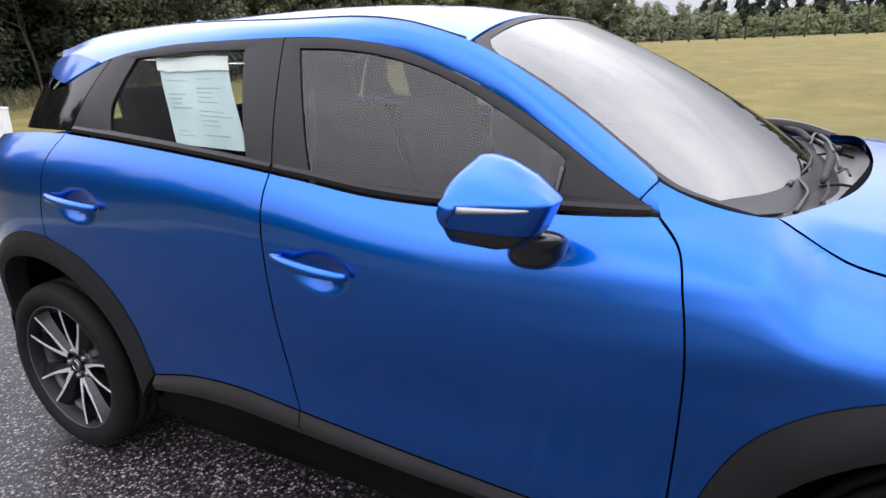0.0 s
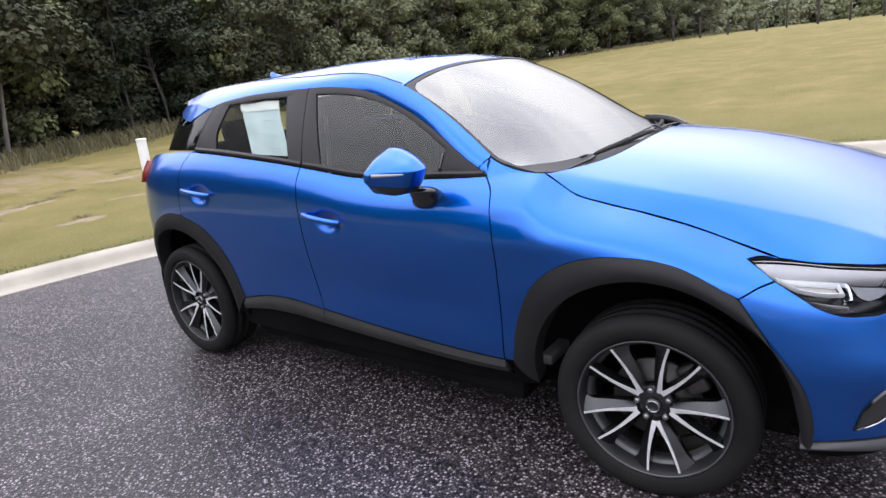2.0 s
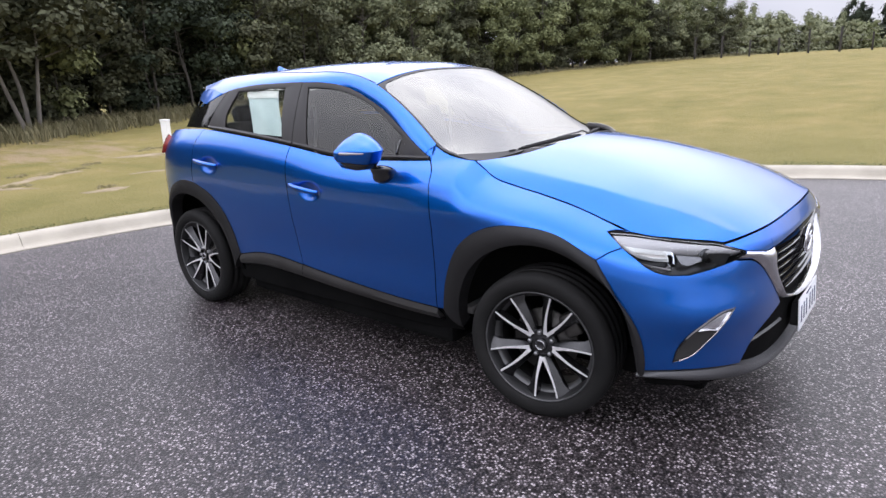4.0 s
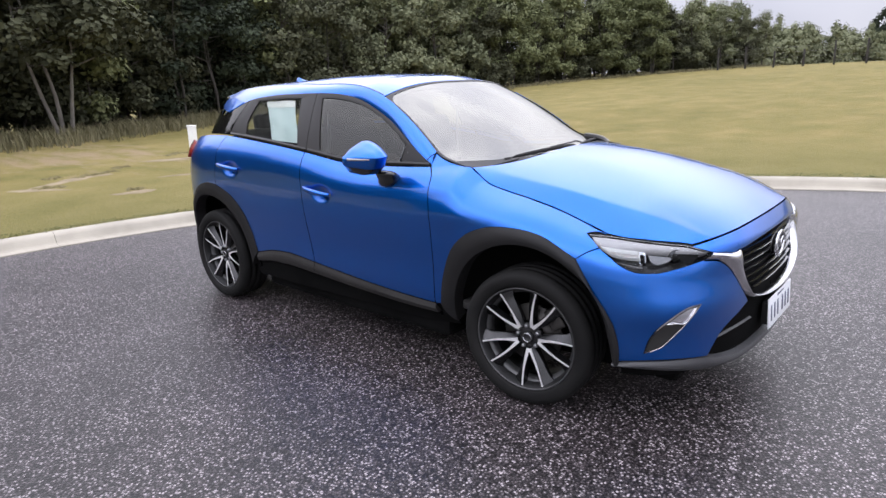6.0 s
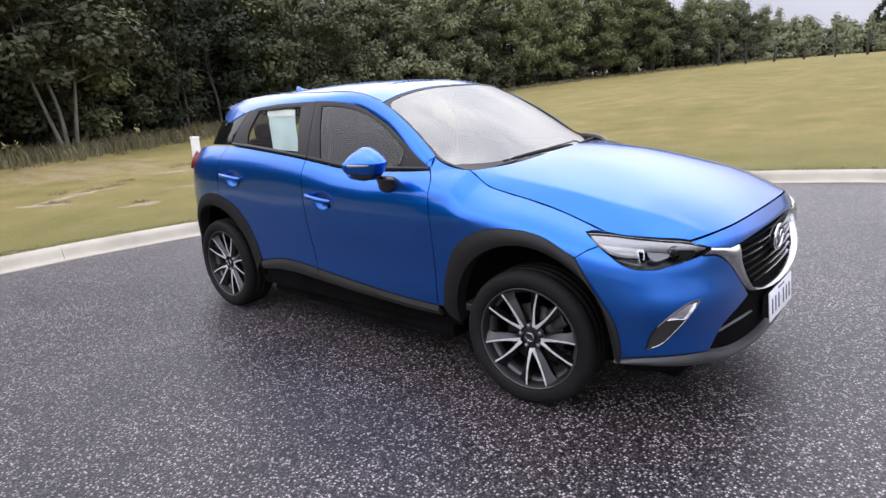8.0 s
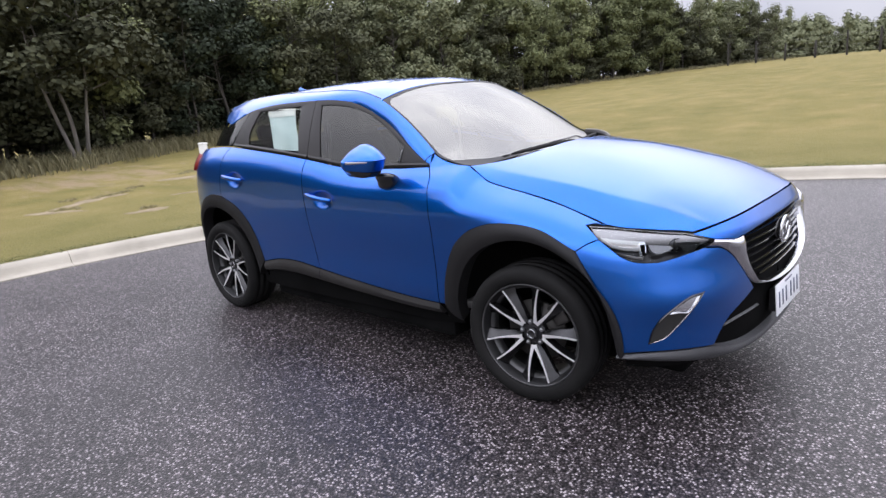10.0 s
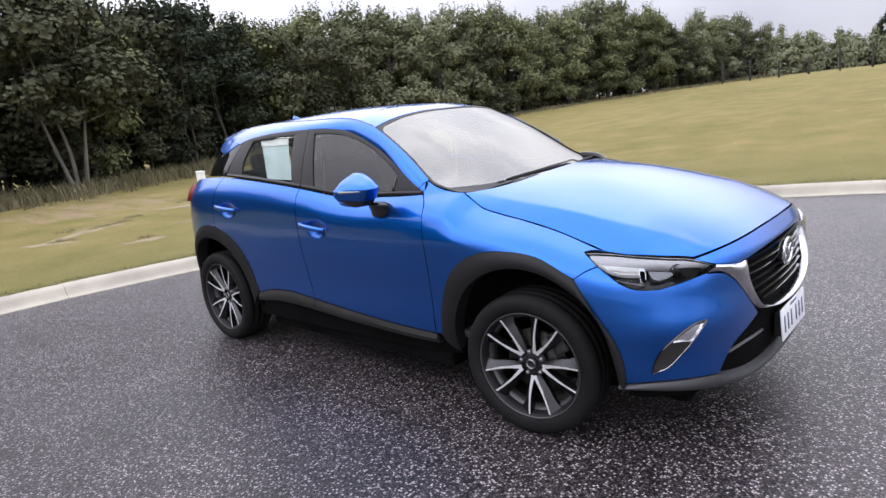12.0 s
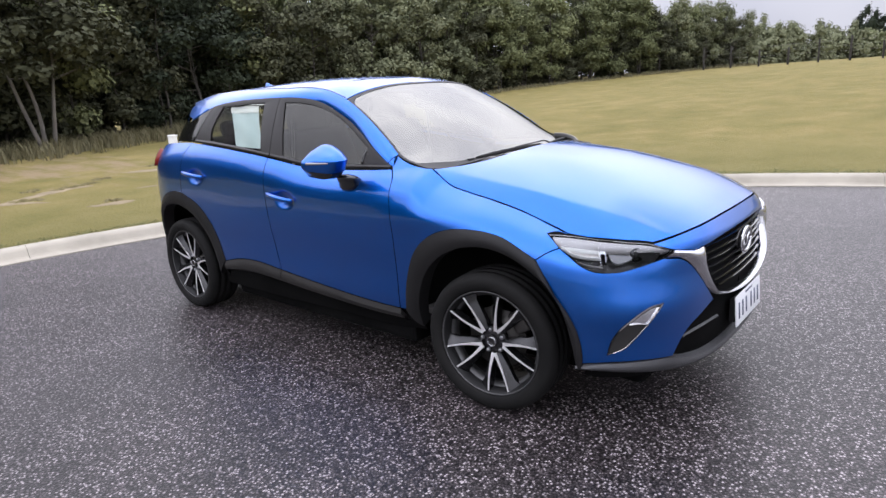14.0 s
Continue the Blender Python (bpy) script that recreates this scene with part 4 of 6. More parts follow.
panel("rear_bumper", loop(FLARE_RR[3:], [(-1.725, 0.34), (-2.1, 0.36), (-2.66, 0.36)], [(-2.66, 0.36), (-2.66, 0.765)], [(-2.66, 0.765), (-2.1, 0.775), (-1.75, 0.835)], [(-1.75, 0.835), (-1.60, 0.80), (-1.52, 0.752)]), PAINT, car, step=0.06, gap=0.001)
panel("rear_valance", loop([(-1.725, 0.34), (-2.1, 0.355), (-2.66, 0.355)], [(-2.66, 0.355), (-2.66, 0.29)], [(-2.66, 0.29), (-1.74, 0.31)], [(-1.74, 0.31), (-1.725, 0.34)]), CLAD, car, step=0.06, gap=0.0)

# black flares round the wheels and along the sills
def arc(cx, r, a, b, n=28):
    return [Vector((cx + r * math.sin(radians(a + (b - a) * i / n)), HUB_Z + r * math.cos(radians(a + (b - a) * i / n)))) for i in range(n + 1)]


flare_f = curve(FLARE_F) + curve(FLARE_FF)[1:]
flare_r = curve(FLARE_R) + curve(FLARE_RR[:-1] + [(-1.716, 0.43)])[1:]
band("wheel_arch_flare", flare_f, arc(AXLE, 0.415, -96, 94), CLAD, car, rows=5, raised=(0.004, 0.013, 0.018, 0.016, 0.006), closed=False, lip=0.07, n=80)
band("wheel_arch_flare", flare_r, arc(-AXLE, 0.415, 94, -80), CLAD, car, rows=5, raised=(0.004, 0.013, 0.018, 0.016, 0.006), closed=False, lip=0.07, n=80)
sill_top = curve(SILL_F) + curve(SILL_R)[1:]
sill_low = curve([(0.775, 0.20), (0.4, 0.195), (-0.2, 0.20), (-0.84, 0.215)])
sills = band("sill_cladding", [p - Vector((0, 0.003)) for p in sill_top], sill_low, SILL_PLASTIC, car, rows=14, raised=(0.0, 0.012, 0.004, -0.045, -0.058, -0.063, -0.066, -0.07), closed=False, lip=0.0, n=70)
for flip in (-1, 1):
    part("sill_ridge", tube("sill_ridge", [Vector((p.x, p.y * flip, p.z)) for p in (flank(u, z) - Vector((0, 0.052, 0)) for u, z in curve([(0.70, 0.262), (0.3, 0.278), (-0.2, 0.302), (-0.75, 0.318)], 8))], 0.005, 6), LIP, car)


# ---- the car: what is behind and on its skin ----
def shell_mesh():
    """The dark inner body that closes the joints, open at the wheels and the lamps."""
    surf, verts, faces, us = flank_at(-0.028), [], [], [-2.66 + 0.045 * i for i in range(117)]
    rows = 16
    for u in us:
        top = spl(TOP_Z, min(u, 2 * UC - u)) - 0.015
        for k in range(rows + 1):
            verts.append(surf(u, 0.24 + (top - 0.24) * k / rows))
    n = len(verts)
    verts += [Vector((v.x, -v.y, v.z)) for v in verts]
    for i in range(len(us) - 1):
        for k in range(rows):
            q = (i * (rows + 1) + k, i * (rows + 1) + k + 1, (i + 2) * (rows + 1) - rows + k, (i + 1) * (rows + 1) + k)
            c = sum((verts[j] for j in q), Vector()) / 4
            u, z = us[i] + 0.022, c.z
            wheel = math.hypot(abs(c.x) - AXLE, c.z - HUB_Z) < 0.45 and c.z < 0.78
            lamp = 1.55 < u < 2.06 and 0.67 < z < 0.84
            if not wheel and not lamp and abs(u - UC) > 0.02 and u < UC:
                faces += [q, tuple(j + n for j in q)]
    return mesh_of("inner_body", verts, faces)


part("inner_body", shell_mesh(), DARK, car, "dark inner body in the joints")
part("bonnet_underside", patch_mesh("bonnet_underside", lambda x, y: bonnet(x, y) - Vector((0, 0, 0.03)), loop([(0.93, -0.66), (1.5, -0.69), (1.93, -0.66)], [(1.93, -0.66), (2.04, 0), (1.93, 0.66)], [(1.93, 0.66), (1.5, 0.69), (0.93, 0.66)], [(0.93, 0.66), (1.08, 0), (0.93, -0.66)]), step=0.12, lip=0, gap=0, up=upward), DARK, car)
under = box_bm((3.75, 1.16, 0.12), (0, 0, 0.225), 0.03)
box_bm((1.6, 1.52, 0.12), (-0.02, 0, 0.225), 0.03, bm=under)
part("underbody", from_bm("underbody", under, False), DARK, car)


def liner_mesh():
    verts, faces, n = [], [], 20
    for i in range(n + 1):
        a = radians(-97 + 194 * i / n)
        for y in (0.785, 0.60):
            verts.append((0.432 * math.sin(a), y, HUB_Z + 0.432 * math.cos(a)))
    c = len(verts)
    verts.append((0, 0.60, HUB_Z))
    faces = [(2 * i, 2 * i + 1, 2 * i + 3, 2 * i + 2) for i in range(n)] + [(2 * i + 1, c, 2 * i + 3) for i in range(n)]
    return verts, faces


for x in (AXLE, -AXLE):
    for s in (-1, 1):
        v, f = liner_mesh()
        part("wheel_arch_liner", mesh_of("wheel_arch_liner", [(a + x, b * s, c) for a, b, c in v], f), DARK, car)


# ---- wheels ----
def spoke_mesh(side, face):
    """One arm of a V-shaped spoke pair: a narrow machined ridge with a broad facet falling away on its outer side.
    face: the machined ridge alone, else the cast bar below it."""
    rows, verts, faces = 10, [], []
    tip = radians(12.8) * side
    a, b = Vector((0.0035 * side, 0, 0.054)), Vector((0.2305 * math.sin(tip), 0, 0.2305 * math.cos(tip)))
    d = (b - a).normalized()
    t = Vector((d.z, 0, -d.x)) * side
    for i in range(rows + 1):
        s = i / rows
        p = a.lerp(b, s) + t * 0.006 * math.sin(math.pi * s)
        w = 0.0046 + 0.0052 * (1 - s) ** 2.5
        y = -0.064 - 0.024 * s ** 0.8
        flare = 0.010 + 0.024 * s + 0.022 * max(0.0, s - 0.78) / 0.22
        if face:
            ring = ((-w, y + 0.004), (-w + 0.0012, y - 0.0012), (w - 0.0012, y - 0.0012), (w, y + 0.004))
        else:
            ring = ((-w - 0.004, y + 0.040), (-w - 0.0005, y + 0.001), (w + 0.0005, y + 0.001), (w + flare, y + 0.016 + 0.012 * s), (w + flare - 0.002, y + 0.050))
        verts += [tuple(p + t * k + Vector((0, yy, 0))) for k, yy in ring]
    n = len(ring)
    for i in range(rows):
        faces += [(n * i + k, n * i + (k + 1) % n, n * i + n + (k + 1) % n, n * i + n + k) for k in range(n)]
    faces += [tuple(range(n)), tuple(range(n * rows, n * rows + n))[::-1]]
    bm = bmesh.new()
    me = mesh_of("spoke", verts, faces)
    bm.from_mesh(me)
    bpy.data.meshes.remove(me)
    me = from_bm("spoke", bm)
    me.set_sharp_from_angle(angle=radians(25))
    return me


def tread_mesh():
    """The tyre, turned, with grooves round its tread."""
    prof = [(0.243, -0.088), (0.250, -0.098), (0.262, -0.106), (0.285, -0.1095), (0.301, -0.107), (0.312, -0.101), (0.321, -0.09), (0.327, -0.075)]
    for y in (-0.045, 0.0, 0.045):
        prof += [(0.329, y - 0.009), (0.321, y - 0.006), (0.321, y + 0.006), (0.329, y + 0.009)]
    prof += [(r, -y) for r, y in prof[7::-1]]
    prof = [(0.2370 + (r - 0.243) * 0.93, y) for r, y in prof]
    return lathe("tyre", prof, 96)


WHEEL_Z = 0.317
STEER = radians(6.0)  # the front wheels stand turned a little to the left


def wheel_at(x, s, turn):
    w = new("wheel")
    w.parent = car
    w.location = (x, (0.757 if x > 0 else 0.747) * s, WHEEL_Z)
    w.rotation_euler = (0, turn, (STEER if x > 0 else 0) + (0 if s < 0 else math.pi))
    part("tyre", TYRE, None, w, "black rubber tyre")
    part("rim_barrel", BARREL, None, w)
    part("rim_edge", EDGE_RING, None, w)
    part("rim_ledge", LEDGE, None, w)
    part("hub", HUB, None, w)
    cap = part("centre_cap", CAP, None, w, "black centre cap with a bright ring")
    part("cap_ring", RING, None, cap)
    for k in range(5):
        for q, me, fm in ((0, SPOKE_A, FACE_A), (1, SPOKE_B, FACE_B)):
            o = part("spoke", me, None, w, "alloy spoke with a machined face")
            o.rotation_euler = (0, 2 * math.pi * k / 5, 0)
            g = part("spoke_face", fm, None, o)
            g.location = (0, 0, 0)
        n = part("wheel_nut", NUT, None, w)
        a = 2 * math.pi * (k + 0.5) / 5
        n.location = (0.052 * math.sin(a), -0.056, 0.052 * math.cos(a))
    return w


def ready(me, mat):
    me.materials.append(mat)
    return me


TYRE = ready(tread_mesh(), RUBBER)
BARREL = ready(lathe("rim_barrel", [(0.233, -0.094), (0.227, -0.088), (0.220, -0.06), (0.206, 0.0), (0.206, 0.09), (0.234, 0.095)], 72), BARREL_GREY)
EDGE_RING = ready(lathe("rim_edge", [(0.2305, -0.090), (0.2345, -0.0955), (0.237, -0.097), (0.2400, -0.094), (0.2385, -0.088)], 72), RIM_LIP)
HUB = ready(lathe("hub", [(0.0, -0.052), (0.05, -0.052), (0.062, -0.047), (0.066, -0.03), (0.06, 0.03), (0.0, 0.03)], 40), ALLOY_DARK)
CAP = ready(lathe("centre_cap", [(0.0, -0.064), (0.018, -0.064), (0.020, -0.067), (0.024, -0.067), (0.026, -0.062), (0.028, -0.05)], 32), GLOSS)
RING = ready(tube("cap_ring", [(0.0195 * math.cos(2 * math.pi * i / 24), -0.0675, 0.0195 * math.sin(2 * math.pi * i / 24)) for i in range(25)], 0.0022, 6), CHROME)
NUT = ready(lathe("wheel_nut", [(0.0, -0.008), (0.0065, -0.008), (0.0095, -0.004), (0.0105, 0.014)], 12), NUT_STEEL)
LEDGE = ready(lathe("rim_ledge", [(0.2185, -0.052), (0.2075, -0.047), (0.2035, -0.02), (0.206, -0.004)], 72), LEDGE_GREY)
SPOKE_A, FACE_A = ready(spoke_mesh(-1, False), ALLOY_DARK), ready(spoke_mesh(-1, True), ALLOY)
SPOKE_B, FACE_B = ready(spoke_mesh(1, False), ALLOY_DARK), ready(spoke_mesh(1, True), ALLOY)
wheel_at(AXLE, -1, math.pi - 0.16)
wheel_at(-AXLE, -1, math.pi - 0.33)
wheel_at(AXLE, 1, 0.4)
wheel_at(-AXLE, 1, 1.0)
disc = lathe("brake_disc", [(0.07, -0.03), (0.075, -0.012), (0.14, -0.012), (0.142, -0.004), (0.14, 0.006), (0.06, 0.006)], 48)
for x in (AXLE, -AXLE):
    for s in (-1, 1):
        d = part("brake_disc", disc, STEEL if not disc.materials else None, car)
        d.location, d.rotation_euler = (x, 0.757 * s, WHEEL_Z), (0, 0, (STEER if x > 0 else 0) + (0 if s < 0 else math.pi))
        c = part("brake_caliper", from_bm("brake_caliper", box_bm((0.07, 0.05, 0.10), (0, 0, 0), 0.012)), STEEL, car)
        c.location = (x + (0.115 if x > 0 else -0.115), 0.765 * s + (0.115 * math.sin(STEER) if x > 0 else 0), HUB_Z + 0.075)
        c.rotation_euler = (0, radians(-30), STEER if x > 0 else 0)

# ---- lamps ----
lamp_out = loop(LAMP_LOW, LAMP_TOP, [(1.572, 0.8155), (1.598, 0.796), (1.622, 0.774)])
for flip in (-1, 1):
    bowl = part("headlight", patch_mesh("headlight", flank_at(-0.075), lamp_out, flip, lip=0, gap=-0.01), LAMP_BOWL, car, "swept headlight with a dark grey bowl and chrome reflectors")
    part("lamp_wall", ring_mesh("lamp_wall", flank, lamp_out, inset(lamp_out, -0.006), flip, rows=1, raised=(0, -0.004), lip=0.08, n=120), DARK, bowl)
    top = curve([(1.592, 0.812), (1.66, 0.809), (1.776, 0.803), (1.887, 0.793), (1.968, 0.781), (2.025, 0.761)])
    low = curve([(1.61, 0.792), (1.66, 0.788), (1.764, 0.786), (1.87, 0.779), (1.955, 0.766), (2.02, 0.753)])
    part("lamp_brow", ring_mesh("lamp_brow", flank_at(-0.016), top, low, flip, rows=3, raised=(0.004, 0.0, -0.02), closed=False, lip=0.006, n=50), SILVER, bowl, "bright silver brow along the lamp's top")
    drl_o = loop([(1.620, 0.784), (1.70, 0.780), (1.768, 0.778)], [(1.768, 0.778), (1.770, 0.750)], [(1.770, 0.750), (1.71, 0.750), (1.665, 0.757)], [(1.665, 0.757), (1.620, 0.784)])
    part("daytime_lamp_ring", ring_mesh("daytime_lamp_ring", flank_at(-0.012), drl_o, inset(drl_o, 0.0075), flip, rows=2, raised=(0.0, 0.008, 0.0), lip=0.01, n=70), WHITE_PVC, bowl, "white daytime lamp outline")
    part("indicator_reflector", patch_mesh("indicator_reflector", flank_at(-0.030), loop([(1.645, 0.779), (1.762, 0.776)], [(1.762, 0.776), (1.763, 0.756)], [(1.763, 0.756), (1.68, 0.760)], [(1.68, 0.760), (1.645, 0.779)]), flip, lip=0.01, gap=0), PALE_LENS, bowl, "pale indicator reflector")
    part("lamp_bracket", ring_mesh("lamp_bracket", flank_at(-0.026), loop([(1.768, 0.786), (1.800, 0.784)], [(1.800, 0.784), (1.792, 0.738)], [(1.792, 0.738), (1.758, 0.732)], [(1.758, 0.732), (1.768, 0.786)]),
         loop([(1.776, 0.776), (1.788, 0.775)], [(1.788, 0.775), (1.783, 0.748)], [(1.783, 0.748), (1.770, 0.745)], [(1.770, 0.745), (1.776, 0.776)]), flip, rows=2, raised=(0.0, 0.008, 0.0), lip=0.01, n=50), MIRROR, bowl)
    part("reflector_strip", ring_mesh("reflector_strip", flank_at(-0.030), curve([(1.675, 0.742), (1.72, 0.735), (1.775, 0.728)]), curve([(1.685, 0.735), (1.72, 0.727), (1.775, 0.720)]), flip, rows=2, raised=(0.0, 0.004, 0.0), closed=False, lip=0.008, n=20), SILVER, bowl)
    part("inner_reflector", patch_mesh("inner_reflector", flank_at(-0.034), loop([(1.808, 0.779), (1.86, 0.774), (1.905, 0.768)], [(1.905, 0.768), (1.885, 0.752), (1.86, 0.744)], [(1.86, 0.744), (1.835, 0.741), (1.815, 0.752), (1.808, 0.779)]), flip, lip=0.01, gap=0, step=0.02), LAMP_GREY, bowl)
    cu, cz, r = 1.925, 0.742, 0.026
    p, n = surface_normal(flank, cu, cz, outward)
    q = Matrix.Translation(Vector((p.x, p.y * flip, p.z)) - Vector((0.05, 0.035 * flip, 0))) @ Vector((0.85, 0.35 * flip, 0.05)).to_track_quat("Z", "Y").to_matrix().to_4x4()
    for nm, prof, mt in (("projector_ring", [(r * 0.80, 0.004), (r * 0.95, 0.016), (r * 1.05, 0.010), (r * 1.1, -0.03)], ALLOY_DARK), ("projector_lens", [(0.0, 0.016), (r * 0.45, 0.013), (r * 0.78, 0.004), (r * 0.80, -0.01)], BARREL_GREY)):
        me = lathe(nm, prof, 28, "Z")
        me.transform(q)
        part(nm, me, mt, bowl)
    part("lens", patch_mesh("lens", flank, lamp_out, flip, gap=0.003, lip=0.004, raised=0.001), LENS, bowl, "clear lamp lens").visible_shadow = False
    # fog lamp in its tall slanted bezel
    fog_o = loop([(1.786, 0.376), (1.80, 0.436), (1.83, 0.490), (1.86, 0.522), (1.899, 0.554), (1.935, 0.572), (1.979, 0.576)], [(1.979, 0.576), (1.959, 0.549), (1.921, 0.493), (1.883, 0.441), (1.851, 0.404), (1.811, 0.386), (1.786, 0.376)])
    fog = part("fog_lamp_bezel", patch_mesh("fog_lamp_bezel", flank, fog_o, flip, gap=0, raised=0.003, lip=0.012, step=0.02), BEZEL, car, "dark grey slanted fog lamp bezel")
    part("bezel_edge", ring_mesh("bezel_edge", flank, fog_o, inset(fog_o, 0.006), flip, rows=2, raised=(0.004, 0.008, 0.004), n=60), GLOSS, fog)
    for nm, line, r in (("bezel_rim", curve([(1.806, 0.389), (1.846, 0.410), (1.876, 0.446), (1.913, 0.497), (1.950, 0.552)]), 0.0022), ("lamp_rim", curve([(1.856, 0.511), (1.888, 0.513), (1.916, 0.510), (1.938, 0.541), (1.955, 0.566)]), 0.0026)):
        part(nm, tube(nm, [Vector((q.x, q.y * flip, q.z)) for q in (flank_at(0.010)(c.x, c.y) for c in line)], r, 6), CHROME, fog, "thin chrome rim")
    part("fog_lamp", patch_mesh("fog_lamp", flank, loop([(1.858, 0.512), (1.899, 0.546), (1.935, 0.564), (1.955, 0.566)], [(1.955, 0.566), (1.940, 0.543), (1.918, 0.512)], [(1.918, 0.512), (1.888, 0.516), (1.858, 0.512)]), flip, gap=0, raised=0.007, lip=0.01, step=0.02), MIRROR, fog, "small clear fog lamp")

# ---- grille ----
grille_in = [(2.167, 0.744), (2.178, 0.69), (2.202, 0.61), (2.235, 0.553), (2.30, 0.525), (2.44, 0.503), (UC, 0.497)]
grille_loop = loop(back(GRILLE_TOP), grille_in, back(mirror_u(grille_in)), mirror_u(GRILLE_TOP))
grille = part("grille", patch_mesh("grille", flank_at(-0.045), grille_loop, lip=0, gap=-0.006, step=0.04), DARK, car, "black grille with horizontal bars")
for i in range(7):
    z = 0.735 - 0.031 * i
    lim = 2.175 + 0.125 * (i / 6) ** 2
    us = [lim + (2 * UC - 2 * lim) * k / 40 for k in range(41)]
    part("grille_bar", ring_mesh("grille_bar", flank_at(-0.022), [Vector((u, z + 0.008)) for u in us], [Vector((u, z - 0.006)) for u in us], rows=2, raised=(0.0, 0.014, 0.006), closed=False, lip=0.014, n=60), GLOSS, grille)

wing_top = [(2.037, 0.757), (2.093, 0.747), (2.14, 0.739), (2.165, 0.743), (2.175, 0.69), (2.199, 0.612), (2.230, 0.558), (2.295, 0.528), (2.44, 0.505), (UC, 0.499)]
wing_low = [(2.001, 0.735), (2.057, 0.725), (2.105, 0.688), (2.127, 0.662), (2.147, 0.633), (2.188, 0.572), (2.235, 0.531), (2.33, 0.505), (2.45, 0.486), (UC, 0.480)]
part("grille_surround", ring_mesh("grille_surround", flank, curve(wing_top) + back(curve(mirror_u(wing_top)))[1:], curve(wing_low) + back(curve(mirror_u(wing_low)))[1:], rows=5, raised=(0.004, 0.016, 0.020, 0.012, 0.002), closed=False, lip=0.02, n=200), CHROME, grille, "bright satin chrome surround")
emblem_c = flank(UC, 0.682) + Vector((0.004, 0, 0))
ring_pts = [emblem_c + Vector((0, 0.066 * math.cos(2 * math.pi * i / 40), 0.053 * math.sin(2 * math.pi * i / 40))) for i in range(41)]
part("emblem", tube("emblem", ring_pts, 0.0085, 10), CHROME, grille, "plain chrome oval emblem")
wing_pts = [emblem_c + Vector((0.002, y, z)) for y, z in curve([(-0.062, 0.012), (-0.03, 0.022), (-0.012, 0.01), (0, -0.018), (0.012, 0.01), (0.03, 0.022), (0.062, 0.012)], 5)]
part("emblem_bar", tube("emblem_bar", wing_pts, 0.006, 8), CHROME, grille)
back_plate = lathe("emblem_backing", [(0.0, 0.0), (0.064, 0.0), (0.066, -0.01)], 40)
back_plate.transform(Matrix.Translation(emblem_c - Vector((0.012, 0, 0))) @ Matrix.Rotation(radians(-90), 4, "Z") @ Matrix.Diagonal((1, 1, 0.8, 1)))
part("emblem_backing", back_plate, GLOSS, grille)

# ---- number plate: plain bars stand for its characters ----
plate = part("number_plate", from_bm("number_plate", box_bm((0.006, 0.372, 0.134), (0, 0, 0), 0.002)), PLATE_WHITE, car, "white number plate with dark characters")
plate.location, plate.rotation_euler = (2.112, 0.0, 0.404), (0, radians(-4), 0)
for k, y in enumerate((-0.145, -0.093, -0.041, 0.035, 0.087, 0.139)):
    part("character_bar", from_bm("character_bar", box_bm((0.002, 0.017, 0.07), (0.0035, y, -0.004))), PLATE_INK, plate)
part("plate_border", from_bm("plate_border", box_bm((0.002, 0.10, 0.008), (0.0035, 0.0, 0.054))), PLATE_INK, plate)
part("plate_holder", from_bm("plate_holder", box_bm((0.03, 0.34, 0.10), (2.094, 0, 0.401), 0.006)), CLAD, car)


# ---- door mirrors ----
def mirror_section(y):
    """Rear x, front x, bottom and top of the mirror's head at the distance y from the middle."""
    k = lambda pts: spl(pts, y)
    return (k([(0.862, 0.43), (0.89, 0.40), (0.95, 0.372), (1.0, 0.360), (1.028, 0.360)]), k([(0.862, 0.51), (0.89, 0.540), (0.94, 0.552), (1.0, 0.505), (1.028, 0.40)]),
            k([(0.862, 1.055), (0.89, 1.022), (0.95, 1.012), (1.0, 1.026), (1.028, 1.068)]), k([(0.862, 1.145), (0.885, 1.166), (0.91, 1.174), (0.95, 1.160), (1.0, 1.130), (1.028, 1.104)]))


